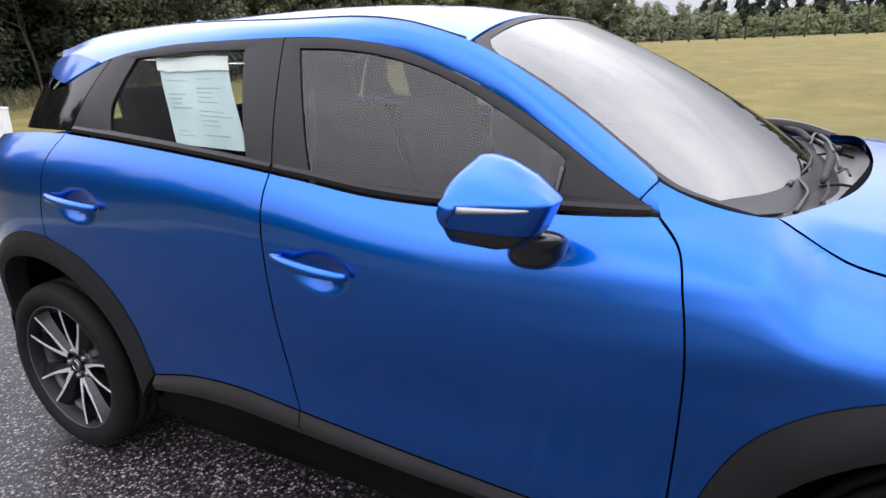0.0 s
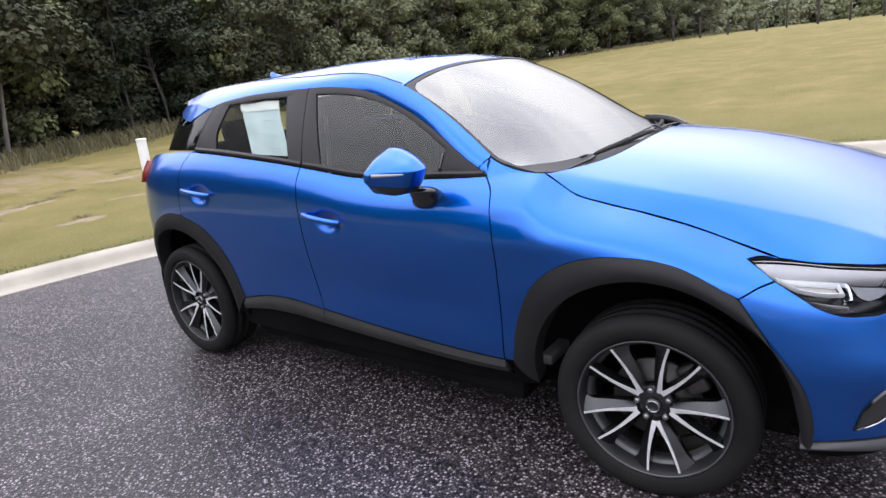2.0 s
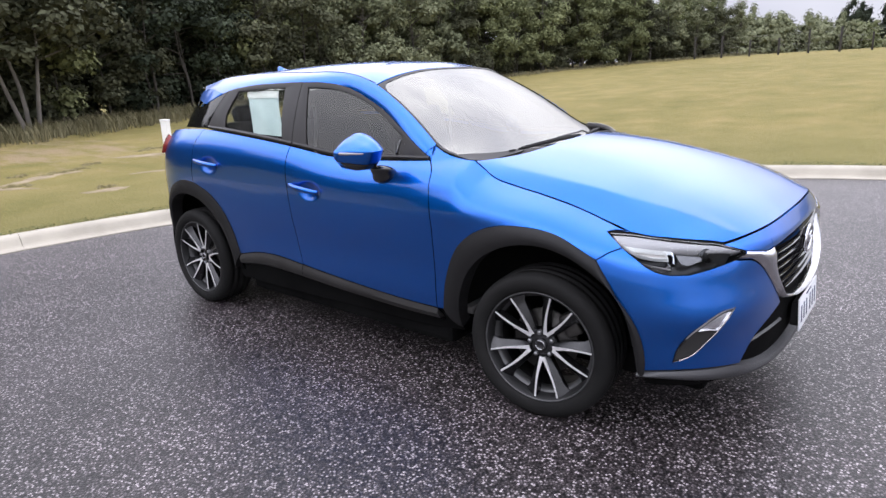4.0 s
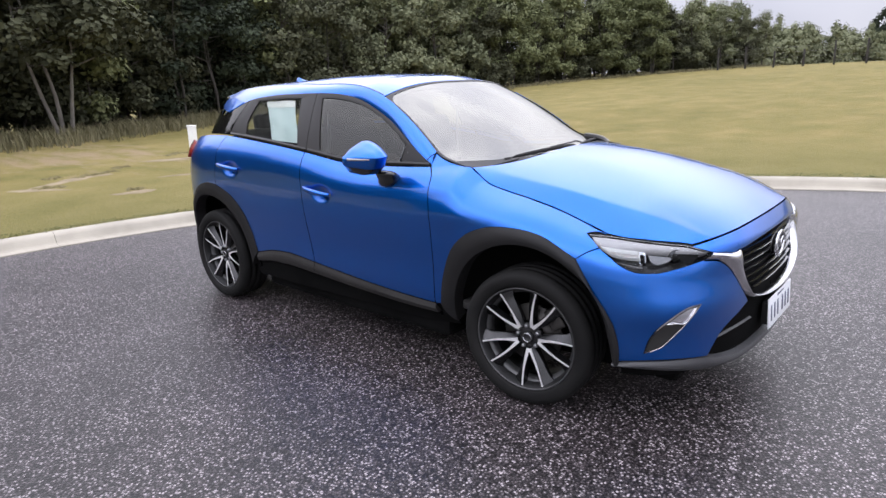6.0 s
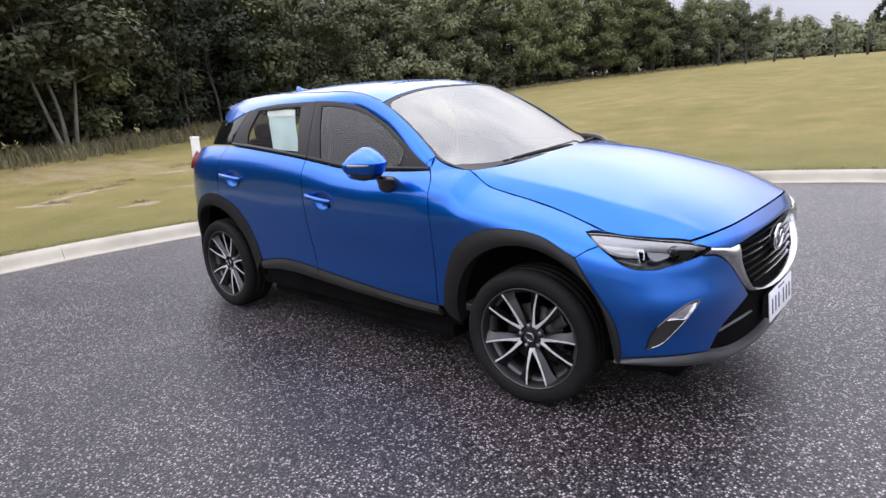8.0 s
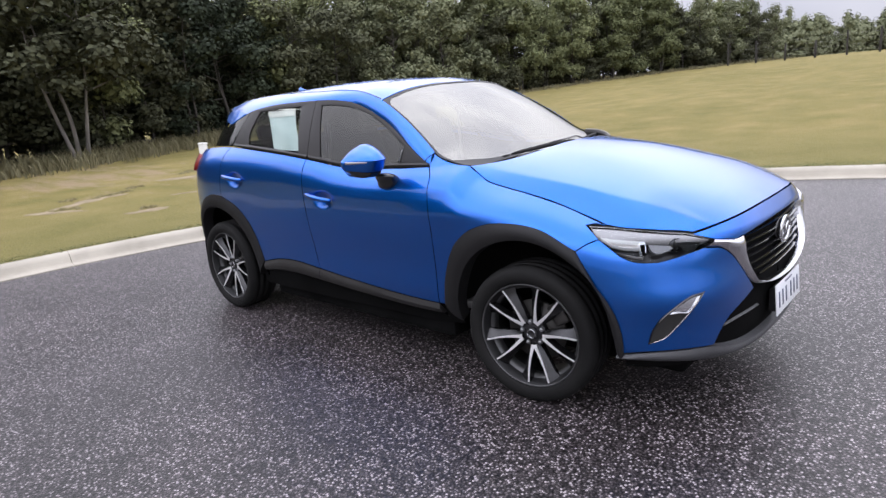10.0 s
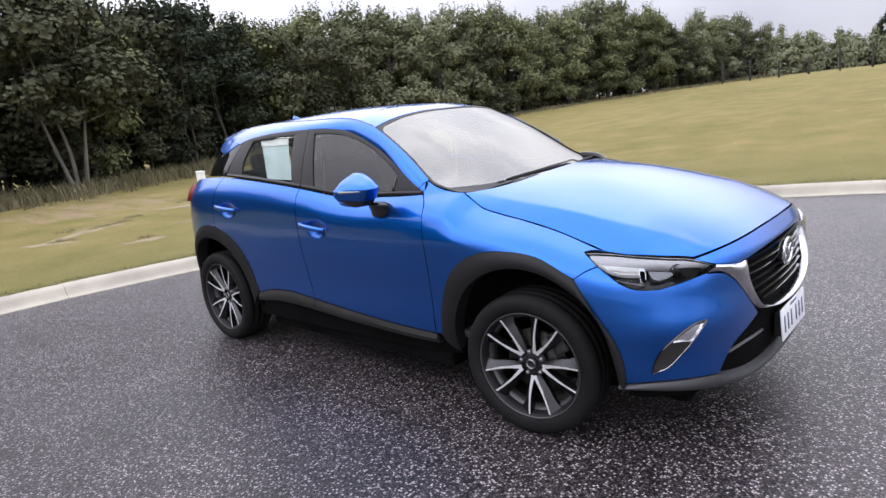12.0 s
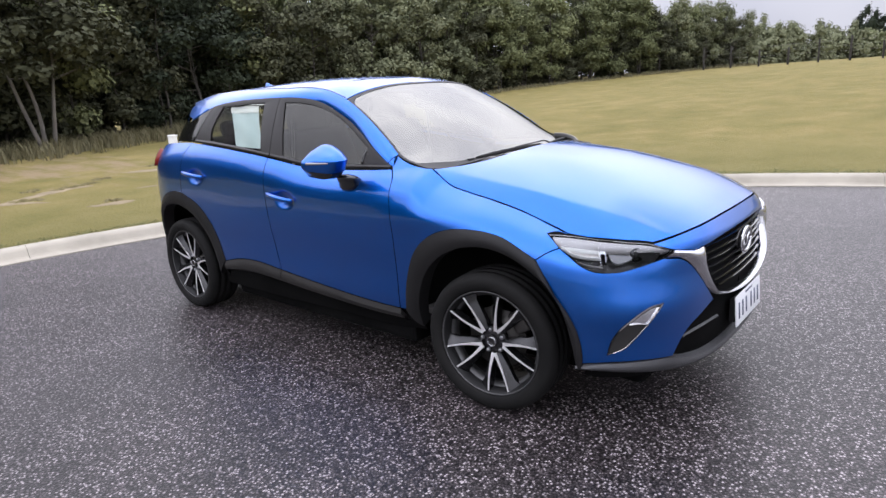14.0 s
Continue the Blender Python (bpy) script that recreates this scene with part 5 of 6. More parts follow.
def mirror_mesh(flip):
    """The head: a sloping crown over a crease, a darker face below it, rounded at its edges."""
    ys = [0.862 + (1.028 - 0.862) * i / 14 for i in range(15)]
    sections = [(ys[0] - 0.006, ys[0], 0.72), (ys[0] - 0.003, ys[0], 0.9)] + [(y, y, 1.0) for y in ys] + [(ys[-1] + 0.003, ys[-1], 0.85), (ys[-1] + 0.005, ys[-1], 0.55)]
    verts, faces = [], []
    for place, y, shrink in sections:
        a, b, lo, hi = mirror_section(y)
        zc = min(MIRROR_CREASE, hi - 0.008)
        low = min(lo, zc - 0.03)
        ring = [(a, zc - 0.01), (a + 0.004, hi - 0.012), (a + min(0.016, 0.15 * (b - a)), hi - 0.002), (a + min(0.034, 0.3 * (b - a)), hi - 0.001), (a + 0.42 * (b - a), hi - 0.16 * (hi - zc)), (a + 0.72 * (b - a), zc + 0.52 * (hi - zc)), (b - 0.003, zc + 0.005),
                (b, zc), (b - 0.0015, zc - 0.004), (b - min(0.022, 0.2 * (b - a)), zc - 0.55 * (zc - low)), (b - min(0.05, 0.4 * (b - a)), low + 0.008), ((a + b) / 2, low), (a + min(0.01, 0.1 * (b - a)), low + 0.004)]
        n = len(ring)
        cx, cz = (a + b) / 2, (low + hi) / 2
        verts += [(cx + (x - cx) * shrink, place * flip, cz + (z - cz) * shrink) for x, z in ring]
    for i in range(len(sections) - 1):
        faces += [(i * n + k, i * n + (k + 1) % n, (i + 1) * n + (k + 1) % n, (i + 1) * n + k) for k in range(n)]
    faces += [tuple(range(n)), tuple(range((len(sections) - 1) * n, len(sections) * n))]
    bm = bmesh.new()
    me = mesh_of("m", verts, faces)
    bm.from_mesh(me)
    bpy.data.meshes.remove(me)
    bmesh.ops.recalc_face_normals(bm, faces=bm.faces)
    return bm


MIRROR_CREASE = 1.099


def cut(bm, co, no):
    bmesh.ops.bisect_plane(bm, geom=bm.verts[:] + bm.edges[:] + bm.faces[:], plane_co=co, plane_no=no, clear_outer=True)
    return bm


for k, flip in ((0, -1), (1, 1)):
    z_cut, tilt = 1.050, Vector((0.10, 0.02 * flip, 1))
    cover = part("door_mirror", from_bm("door_mirror", cut(mirror_mesh(flip), (0.46, 0.93 * flip, z_cut), -tilt)), PAINT, car, "blue door mirror on a black foot")
    part("mirror_base", from_bm("mirror_base", cut(mirror_mesh(flip), (0.46, 0.93 * flip, z_cut - 0.001), tilt)), GLOSS, cover, "black lower mirror housing")
    cover.data.set_sharp_from_angle(angle=radians(38))
    pts = [Vector((spl([(0.94, 0.554), (0.98, 0.530), (1.0, 0.507), (1.018, 0.448), (1.029, 0.40)], y), y * flip, 1.0925)) for y in (0.985, 0.995, 1.003, 1.012, 1.02, 1.028)]
    part("mirror_indicator", tube("mirror_indicator", [p - Vector((0.003, 0, 0)) for p in curve(pts, 4)], 0.0062, 8, lambda t: 0.3 + 0.8 * t), SILVER, cover, "clear indicator strip")
    foot = bmesh.new()
    bmesh.ops.create_icosphere(foot, subdivisions=4, radius=1.0)
    for v in foot.verts:
        c = v.co
        taper = 1.0 + 0.25 * max(0, c.z)
        v.co = Vector((0.475 + 0.060 * taper * math.copysign(abs(c.x) ** 0.85, c.x) + 0.012 * c.z, flip * (0.825 + 0.055 * c.y + 0.045 * max(0, c.z)), 0.978 + 0.046 * math.copysign(abs(c.z) ** 0.85, c.z)))
    part("mirror_foot", from_bm("mirror_foot", foot), GLOSS, cover, "black mirror foot")
    if flip > 0:  # this one is folded back along the window
        cover.matrix_basis = Matrix.Translation((-0.30, -0.13, -0.01))
    front_edge = []
    for i in range(8):
        p, n = surface_normal(house, 0.489 - 0.008 * i / 7, 1.118 - 0.062 * i / 7, outward)
        p = p + n * 0.004
        front_edge.append(Vector((p.x, p.y * flip, p.z)))
    part("window_divider", tube("window_divider", front_edge, 0.006, 6), GLOSS, doors_f[k])
    # door handles
    for door, hu, hz in ((doors_f[k], (-0.198, 0.024), (0.884, 0.860)), (doors_r[k], (-1.098, -0.866), (0.973, 0.952))):
        line = []
        for i in range(13):
            t = i / 12
            u, z = hu[0] + (hu[1] - hu[0]) * t, hz[0] + (hz[1] - hz[0]) * t
            w0 = flank_width(hu[0], hz[0]) * (1 - t) + flank_width(hu[1] + 0.01, hz[1]) * t
            line.append(Vector((u, (w0 + 0.010 + 0.020 * math.sin(math.pi * t) ** 0.6) * flip, z)))
        me = tube("door_handle", curve(line, 2), 0.0135, 12, lambda t: 0.55 + 0.5 * math.sin(math.pi * min(1, 0.08 + t * 0.9)) ** 0.5)
        part("door_handle", me, PAINT, door, "body-coloured pull handle")
        if door is doors_f[k]:
            p = line[1]
            part("key_cap", from_bm("key_cap", box_bm((0.034, 0.016, 0.026), (p.x - 0.006, p.y - 0.004 * flip, p.z), 0.006)), PAINT, door)

# joints at the foot of each windscreen pillar and across each sill
for flip in (-1, 1):
    for nm, line in (("pillar_joint", [(0.673, -0.694, 1.0955), (0.663, -0.7155, 1.0845), (0.656, -0.7225, 1.076), (0.649, -0.7285, 1.068), (0.646, -0.7325, 1.060)]), ("sill_joint", [(-0.195, -0.841, 0.436), (-0.194, -0.8445, 0.424), (-0.193, -0.849, 0.411), (-0.194, -0.851, 0.40), (-0.195, -0.850, 0.386)])):
        part(nm, tube(nm, [Vector((x, -y * flip, z)) for x, y, z in line], 0.0022, 6), DARK, car)

# ---- wipers and aerial ----
WIPERS = ([(1.02, 0.24, 1.040), (0.975, 0.19, 1.080), (0.985, 0.08, 1.085), (0.992, -0.14, 1.083)], [(0.988, 0.12, 1.069), (0.988, -0.15, 1.072), (0.962, -0.44, 1.063)]), \
         ([(1.01, 0.60, 1.028), (0.985, 0.52, 1.046), (0.951, 0.194, 1.052)], [(0.951, 0.26, 1.056), (0.93, 0.40, 1.062), (0.875, 0.585, 1.056)])
for arm, blade in WIPERS:
    w = part("wiper", tube("wiper", curve([Vector(p) for p in arm], 8), 0.0045, 6, lambda t: 1.25 - 0.5 * t), LIP, car, "grey wiper arm")
    part("wiper_blade", tube("wiper_blade", curve([Vector(p) for p in blade], 10), 0.010, 8, lambda t: 0.45 + math.sin(math.pi * t) ** 0.35 * 0.65), CLAD, w, "black wiper blade")
    part("wiper_pivot", from_bm("wiper_pivot", box_bm((0.04, 0.04, 0.03), (arm[0][0], arm[0][1], arm[0][2] - 0.01), 0.010, 2)), TRIM, w)
# washer hose, link rod and a pale pipe lying in the cowl
HOSES = (("washer_hose", [(0.955, 0.04, 1.042), (0.945, -0.124, 1.046), (0.930, -0.229, 1.046), (0.909, -0.321, 1.048), (0.902, -0.404, 1.048)], 0.0035, TRIM),
         ("hose_end", [(0.905, -0.385, 1.049), (0.900, -0.425, 1.048)], 0.007, TRIM),
         ("washer_branch", [(0.919, -0.317, 1.044), (0.932, -0.381, 1.042), (0.938, -0.44, 1.040), (0.928, -0.515, 1.036), (0.915, -0.585, 1.028)], 0.005, TRIM),
         ("link_rod", [(0.979, -0.202, 1.036), (0.977, -0.391, 1.034), (0.960, -0.50, 1.032)], 0.003, TRIM),
         ("cowl_pipe", [(0.925, 0.585, 1.040), (0.993, 0.277, 1.042), (1.014, 0.048, 1.040), (1.017, -0.082, 1.032)], 0.006, LIP),
         ("pipe_clamp", [(1.007, -0.153, 1.034), (1.023, -0.123, 1.040), (1.031, -0.185, 1.034)], 0.003, TRIM))
for nm, line, r, mt in HOSES:
    part(nm, tube(nm, curve([Vector(p) for p in line], 8), r, 8), mt, car)
# the cowl's mouldings: ribs, a drain hose and the black seal under the bonnet's edge
for y in (-0.26, 0.22):
    x = 1.055 - 0.16 * (y / 0.6) ** 2
    part("cowl_rib", tube("cowl_rib", curve([(x - 0.075, y - 0.02, 1.018), (x - 0.02, y, 1.026), (x + 0.045, y + 0.015, 1.010)], 6), 0.004, 6), TRIM, car)
seal = [(0.95, -0.60, 1.0), (1.03, -0.45, 1.022), (1.10, -0.24, 1.032), (1.125, 0.0, 1.036), (1.10, 0.24, 1.032), (1.03, 0.45, 1.022), (0.95, 0.60, 1.0)]
part("bonnet_seal", tube("bonnet_seal", curve(seal, 10), 0.009, 8), TRIM, car)


def bonnet_gap_mesh():
    """A black strip at the far foot of the windscreen, thick below and thin along its top.
    It stands in for the shaded gap under the bonnet's rear edge.
    """
    top = curve([(0.79, 0.60, 1.084), (0.88, 0.575, 1.080), (0.96, 0.53, 1.068), (1.03, 0.455, 1.052)], 6)
    verts, faces, n = [], [], len(top)
    for i, p in enumerate(top):
        d = 0.045 - 0.02 * i / (n - 1)
        verts += [p + Vector((-0.008, -0.010, -d)), p + Vector((-0.003, -0.003, 0)), p + Vector((0.006, 0.006, 0)), p + Vector((0.016, 0.020, -d))]
    for i in range(n - 1):
        faces += [(4 * i + k, 4 * i + (k + 1) % 4, 4 * i + 4 + (k + 1) % 4, 4 * i + 4 + k) for k in range(4)]
    faces += [(0, 1, 2, 3), tuple(range(4 * n - 1, 4 * n - 5, -1))]
    bm = bmesh.new()
    me = mesh_of("c", verts, faces)
    bm.from_mesh(me)
    bpy.data.meshes.remove(me)
    return from_bm("cowl_cover", bm, False)


# added strip: gap shade as black colour, with the bonnet's edge as a pale line
gap_strip = part("cowl_cover", bonnet_gap_mesh(), TRIM, car, "black strip standing in for the shaded gap under the bonnet's rear edge")
part("moulding_lip", tube("moulding_lip", curve([(0.79, 0.605, 1.086), (0.88, 0.580, 1.083), (0.96, 0.535, 1.071), (1.03, 0.46, 1.055)], 6), 0.0025, 6), COWL, gap_strip, "pale line standing in for the bonnet's rear edge")


def fin_mesh():
    rows, verts, faces = 14, [], []
    for i in range(rows + 1):
        t = i / rows
        x = -1.13 - 0.21 * t
        z0, h = roof(x, 0).z - 0.004, 0.052 * spl([(0, 0.02), (0.3, 0.30), (0.7, 0.75), (0.92, 1.0), (1.0, 0.55)], t)
        w = 0.030 * (0.25 + 0.75 * math.sin(math.pi * min(1, 0.1 + 0.8 * t)))
        for k in range(9):
            a = math.pi * k / 8
            verts.append((x - (0.012 * math.sin(a) if t > 0.8 else 0), -w * math.cos(a) * (1 - 0.75 * math.sin(a) ** 2), z0 + h * math.sin(a) ** 0.8))
    for i in range(rows):
        faces += [(9 * i + k, 9 * i + k + 1, 9 * i + 10 + k, 9 * i + 9 + k) for k in range(8)]
    faces += [tuple(range(9)), tuple(range(9 * rows, 9 * rows + 9))]
    bm = bmesh.new()
    me = mesh_of("f", verts, faces)
    bm.from_mesh(me)
    bpy.data.meshes.remove(me)
    return from_bm("shark_fin_aerial", bm)


part("shark_fin_aerial", fin_mesh(), PAINT, car, "small blue shark fin aerial")

# ---- inside ----
def cushion(size, at, turn=0.0, bevel=0.05):
    b = box_bm(size, (0, 0, 0), bevel, 4)
    b.transform(Matrix.Translation(at) @ Matrix.Rotation(radians(turn), 4, "Y"))
    return from_bm("cushion", b)


for y in (-0.36, 0.36):
    seat = part("front_seat", cushion((0.52, 0.50, 0.16), (0.02, y, 0.56), -6), SEAT, car, "charcoal cloth front seat")
    part("backrest", cushion((0.15, 0.48, 0.62), (-0.30, y, 0.90), -20), SEAT, seat)
    part("headrest", cushion((0.11, 0.27, 0.19), (-0.42, y, 1.26), -14), SEAT, seat)
    for d in (-0.06, 0.06):
        part("headrest_post", tube("headrest_post", [(-0.38, y + d, 1.12), (-0.415, y + d, 1.24)], 0.007, 8), STEEL, seat)
bench = part("rear_seat", cushion((0.48, 1.22, 0.18), (-0.82, 0, 0.58), -5), SEAT, car, "charcoal rear bench")
part("backrest", cushion((0.14, 1.22, 0.56), (-1.12, 0, 0.90), -22), SEAT, bench)
for y in (-0.36, 0.36):
    part("headrest", cushion((0.09, 0.25, 0.14), (-1.22, y, 1.20), -14), SEAT, bench)
dash = box_bm((0.42, 1.36, 0.22), (0.72, 0, 0.90), 0.06, 3)
box_bm((0.36, 1.26, 0.10), (0.80, 0, 0.975), 0.04, 3, bm=dash)
part("dashboard", from_bm("dashboard", dash), DASH, car)
wheel_pts = [Vector((0.42, -0.36, 0.93)) + Matrix.Rotation(radians(-24), 3, "Y") @ Vector((0, 0.18 * math.cos(2 * math.pi * i / 40), 0.18 * math.sin(2 * math.pi * i / 40))) for i in range(41)]
sw = part("steering_wheel", tube("steering_wheel", wheel_pts, 0.016, 10), SEAT, car)
part("steering_hub", cushion((0.05, 0.16, 0.12), (0.44, -0.36, 0.925), -24, 0.02), SEAT, sw)
part("rear_view_mirror", cushion((0.03, 0.22, 0.065), (0.30, 0.0, 1.33), 10, 0.012), GLOSS, car)
part("mirror_stalk", tube("mirror_stalk", [(0.30, 0, 1.345), (0.305, 0, 1.372)], 0.012, 8), GLOSS, car)
part("cabin_floor", from_bm("cabin_floor", box_bm((2.5, 1.5, 0.04), (-0.35, 0, 0.36), 0.01)), DASH, car)
for s in (-1, 1):
    part("belt_strap", tube("belt_strap", curve([(-0.255, 0.595 * s, 1.27), (-0.258, 0.60 * s, 1.15), (-0.266, 0.61 * s, 1.04), (-0.27, 0.62 * s, 0.8)], 5), 0.009, 6), PALE_STRAP, car)
part("parcel_shelf", from_bm("parcel_shelf", box_bm((0.55, 1.2, 0.03), (-1.52, 0, 1.02), 0.01)), DASH, car)

# ---- the sheet in the rear side window ----
def sheet_mesh():
    nx, nz, verts, faces = 14, 20, [], []
    for i in range(nx + 1):
        for j in range(nz + 1):
            u, v = i / nx, j / nz
            x, z = -0.765 + 0.262 * u + 0.155 * (1 - v), 1.128 + 0.243 * v + 0.012 * (1 - u) * (1 - v)
            p, n = surface_normal(house, x, z, outward)
            verts.append(Vector((p.x, -p.y, p.z)) - Vector((n.x, -n.y, n.z)) * (0.019 + 0.004 * math.sin(7 * u + 3 * v) * math.sin(5 * v)))
    for i in range(nx):
        faces += [(i * (nz + 1) + j, i * (nz + 1) + j + 1, (i + 1) * (nz + 1) + j + 1, (i + 1) * (nz + 1) + j) for j in range(nz)]
    return mesh_of("paper_sheet", verts, faces)


sheet = part("paper_sheet", sheet_mesh(), PAPER)
# faint printed lines on it, in two broken columns
def on_sheet(u, v, d):
    x, z = -0.765 + 0.262 * u + 0.155 * (1 - v), 1.128 + 0.243 * v + 0.012 * (1 - u) * (1 - v)
    p, n = surface_normal(house, x, z, outward)
    return Vector((p.x, -p.y, p.z)) - Vector((n.x, -n.y, n.z)) * (d + 0.004 * math.sin(7 * u + 3 * v) * math.sin(5 * v))


ink_rng = random.Random(12)
for i in range(13):
    for u0, u1 in ((0.08, 0.42), (0.50, 0.92)):
        v0 = 0.74 - 0.052 * i + 0.02 * (u0 > 0.3)
        if ink_rng.random() < 0.4:
            continue
        e = u0 + (u1 - u0) * ink_rng.uniform(0.45, 1.0)
        part("print_line", tube("print_line", [on_sheet(u0 + (e - u0) * k / 4, v0, 0.0182) for k in range(5)], 0.0008, 4), INK, sheet)


def fold_mesh():
    """The folded strip along the top, torn along its lower edge."""
    n, verts, faces = 40, [], []
    for i in range(n + 1):
        u = i / n
        tear = 0.84 + 0.03 * noise.noise(Vector((u * 9, 1, 0))) + 0.015 * noise.noise(Vector((u * 31, 4, 0)))
        verts += [on_sheet(u * 1.04 - 0.02, 1.005, 0.016), on_sheet(u * 1.04 - 0.02, 0.92, 0.0125), on_sheet(u * 1.04 - 0.02, tear, 0.0145)]
    for i in range(n):
        faces += [(3 * i + k, 3 * i + k + 1, 3 * i + k + 4, 3 * i + k + 3) for k in (0, 1)]
    return mesh_of("folded_strip", verts, faces)


part("folded_strip", fold_mesh(), WHITE_PVC, sheet, "white torn strip folded over the top")
tagged(sheet, "pale printed sheet held inside the car's rear window", "paper")


# ---- the place: a turning circle in a grass field, with young trees round it ----
CX, CY, CR = 3.91, -2.23, 8.2


def smooth(t):
    t = min(1, max(0, t))
    return t * t * (3 - 2 * t)


def height(x, y):
    """The lie of the land outside the kerb."""
    d = math.hypot(x - CX, y - CY) - CR
    bumps = 0.05 * noise.noise(Vector((x * 0.22, y * 0.22, 0))) + 0.02 * noise.noise(Vector((x * 0.9, y * 0.9, 3)))
    return 0.105 + 0.21 * smooth(d / 14) + 1.32 * smooth((y - 4) / 48) + bumps * smooth((d - 0.5) / 3)


def ground_mesh():
    radii = [0.0, 4.0, 7.9] + [CR + 0.30 + 0.012 * i for i in range(2)]
    r, k = CR + 0.34, 0.16
    while r < 1500:
        radii.append(r)
        k = min(k * 1.09, 160)
        r += k
    seg, verts, faces = 200, [], []
    for i, r in enumerate(radii):
        for j in range(seg):
            a = 2 * math.pi * j / seg
            x, y = CX + r * math.cos(a), CY + r * math.sin(a)
            z = -0.08 if r < CR + 0.305 else height(x, y)
            if r > 160:
                z = z + (min(r, 900) - 160) * 0.004
            verts.append((x, y, z))
    for i in range(len(radii) - 1):
        for j in range(seg):
            b = (j + 1) % seg
            faces.append((i * seg + j, i * seg + b, (i + 1) * seg + b, (i + 1) * seg + j)[::-1])
    return mesh_of("ground", verts, faces)


tagged(part("ground", ground_mesh(), GRASS), "dry mown grass rising gently to a fence", "ground", kind="structure")


def road_mesh():
    bm = bmesh.new()
    bmesh.ops.create_circle(bm, cap_ends=True, segments=160, radius=CR + 0.02, matrix=Matrix.Translation((CX, CY, 0)))
    return from_bm("road", bm, False)


tagged(part("road", road_mesh(), ASPHALT), "damp dark asphalt with pale stone chips", "road", kind="structure")


def kerb_mesh(a0, a1):
    """One cast length of kerb with its gutter tray, from angle a0 to a1 round the turning circle."""
    prof = [(0.05, -0.01), (0.05, 0.008), (0.062, 0.014), (0.085, 0.014), (0.10, 0.006), (0.20, 0.012), (0.225, 0.03), (0.25, 0.075), (0.275, 0.098), (0.31, 0.108), (0.41, 0.112), (0.425, 0.10), (0.425, -0.02)]
    n, verts, faces = 6, [], []
    for i in range(n + 1):
        a = a0 + (a1 - a0) * i / n
        for d, z in prof:
            verts.append((CX + (CR - 0.11 + d) * math.cos(a), CY + (CR - 0.11 + d) * math.sin(a), z))
    w = len(prof)
    for i in range(n):
        faces += [(i * w + k, i * w + k + 1, (i + 1) * w + k + 1, (i + 1) * w + k) for k in range(w - 1)]
    faces += [tuple(range(w)), tuple(range(n * w, n * w + w))[::-1]]
    bm = bmesh.new()
    me = mesh_of("kerb", verts, faces)
    bm.from_mesh(me)
    bpy.data.meshes.remove(me)
    me = from_bm("kerb", bm)
    me.set_sharp_from_angle(angle=radians(50))
    return me


kerb = tagged(new("kerb"), "pale concrete kerb with a shallow gutter", "kerb", kind="structure")
KERBS = 21
for i in range(KERBS):
    a = 2 * math.pi * i / KERBS
    part("kerb_length", kerb_mesh(a, a + 2 * math.pi / KERBS - 0.004 / CR), CONCRETE, kerb)


# ---- trees ----
def quad_leaf(verts, faces, p, n, size, rng):
    """One small clump of foliage: a bent pair of triangles with a ragged outline."""
    n = n.normalized()
    a = n.orthogonal().normalized()
    a.rotate(Matrix.Rotation(rng.uniform(0, 6.28), 3, n))
    b = n.cross(a)
    k = len(verts)
    w, h = size * rng.uniform(0.35, 0.6), size * rng.uniform(0.8, 1.3)
    verts += [p - a * w * 0.3 - b * h * 0.5, p + a * w - b * h * 0.1 + n * size * 0.1, p + a * w * 0.2 + b * h * 0.6, p - a * w + b * h * 0.05 + n * size * 0.12]
    faces.append((k, k + 1, k + 2, k + 3))


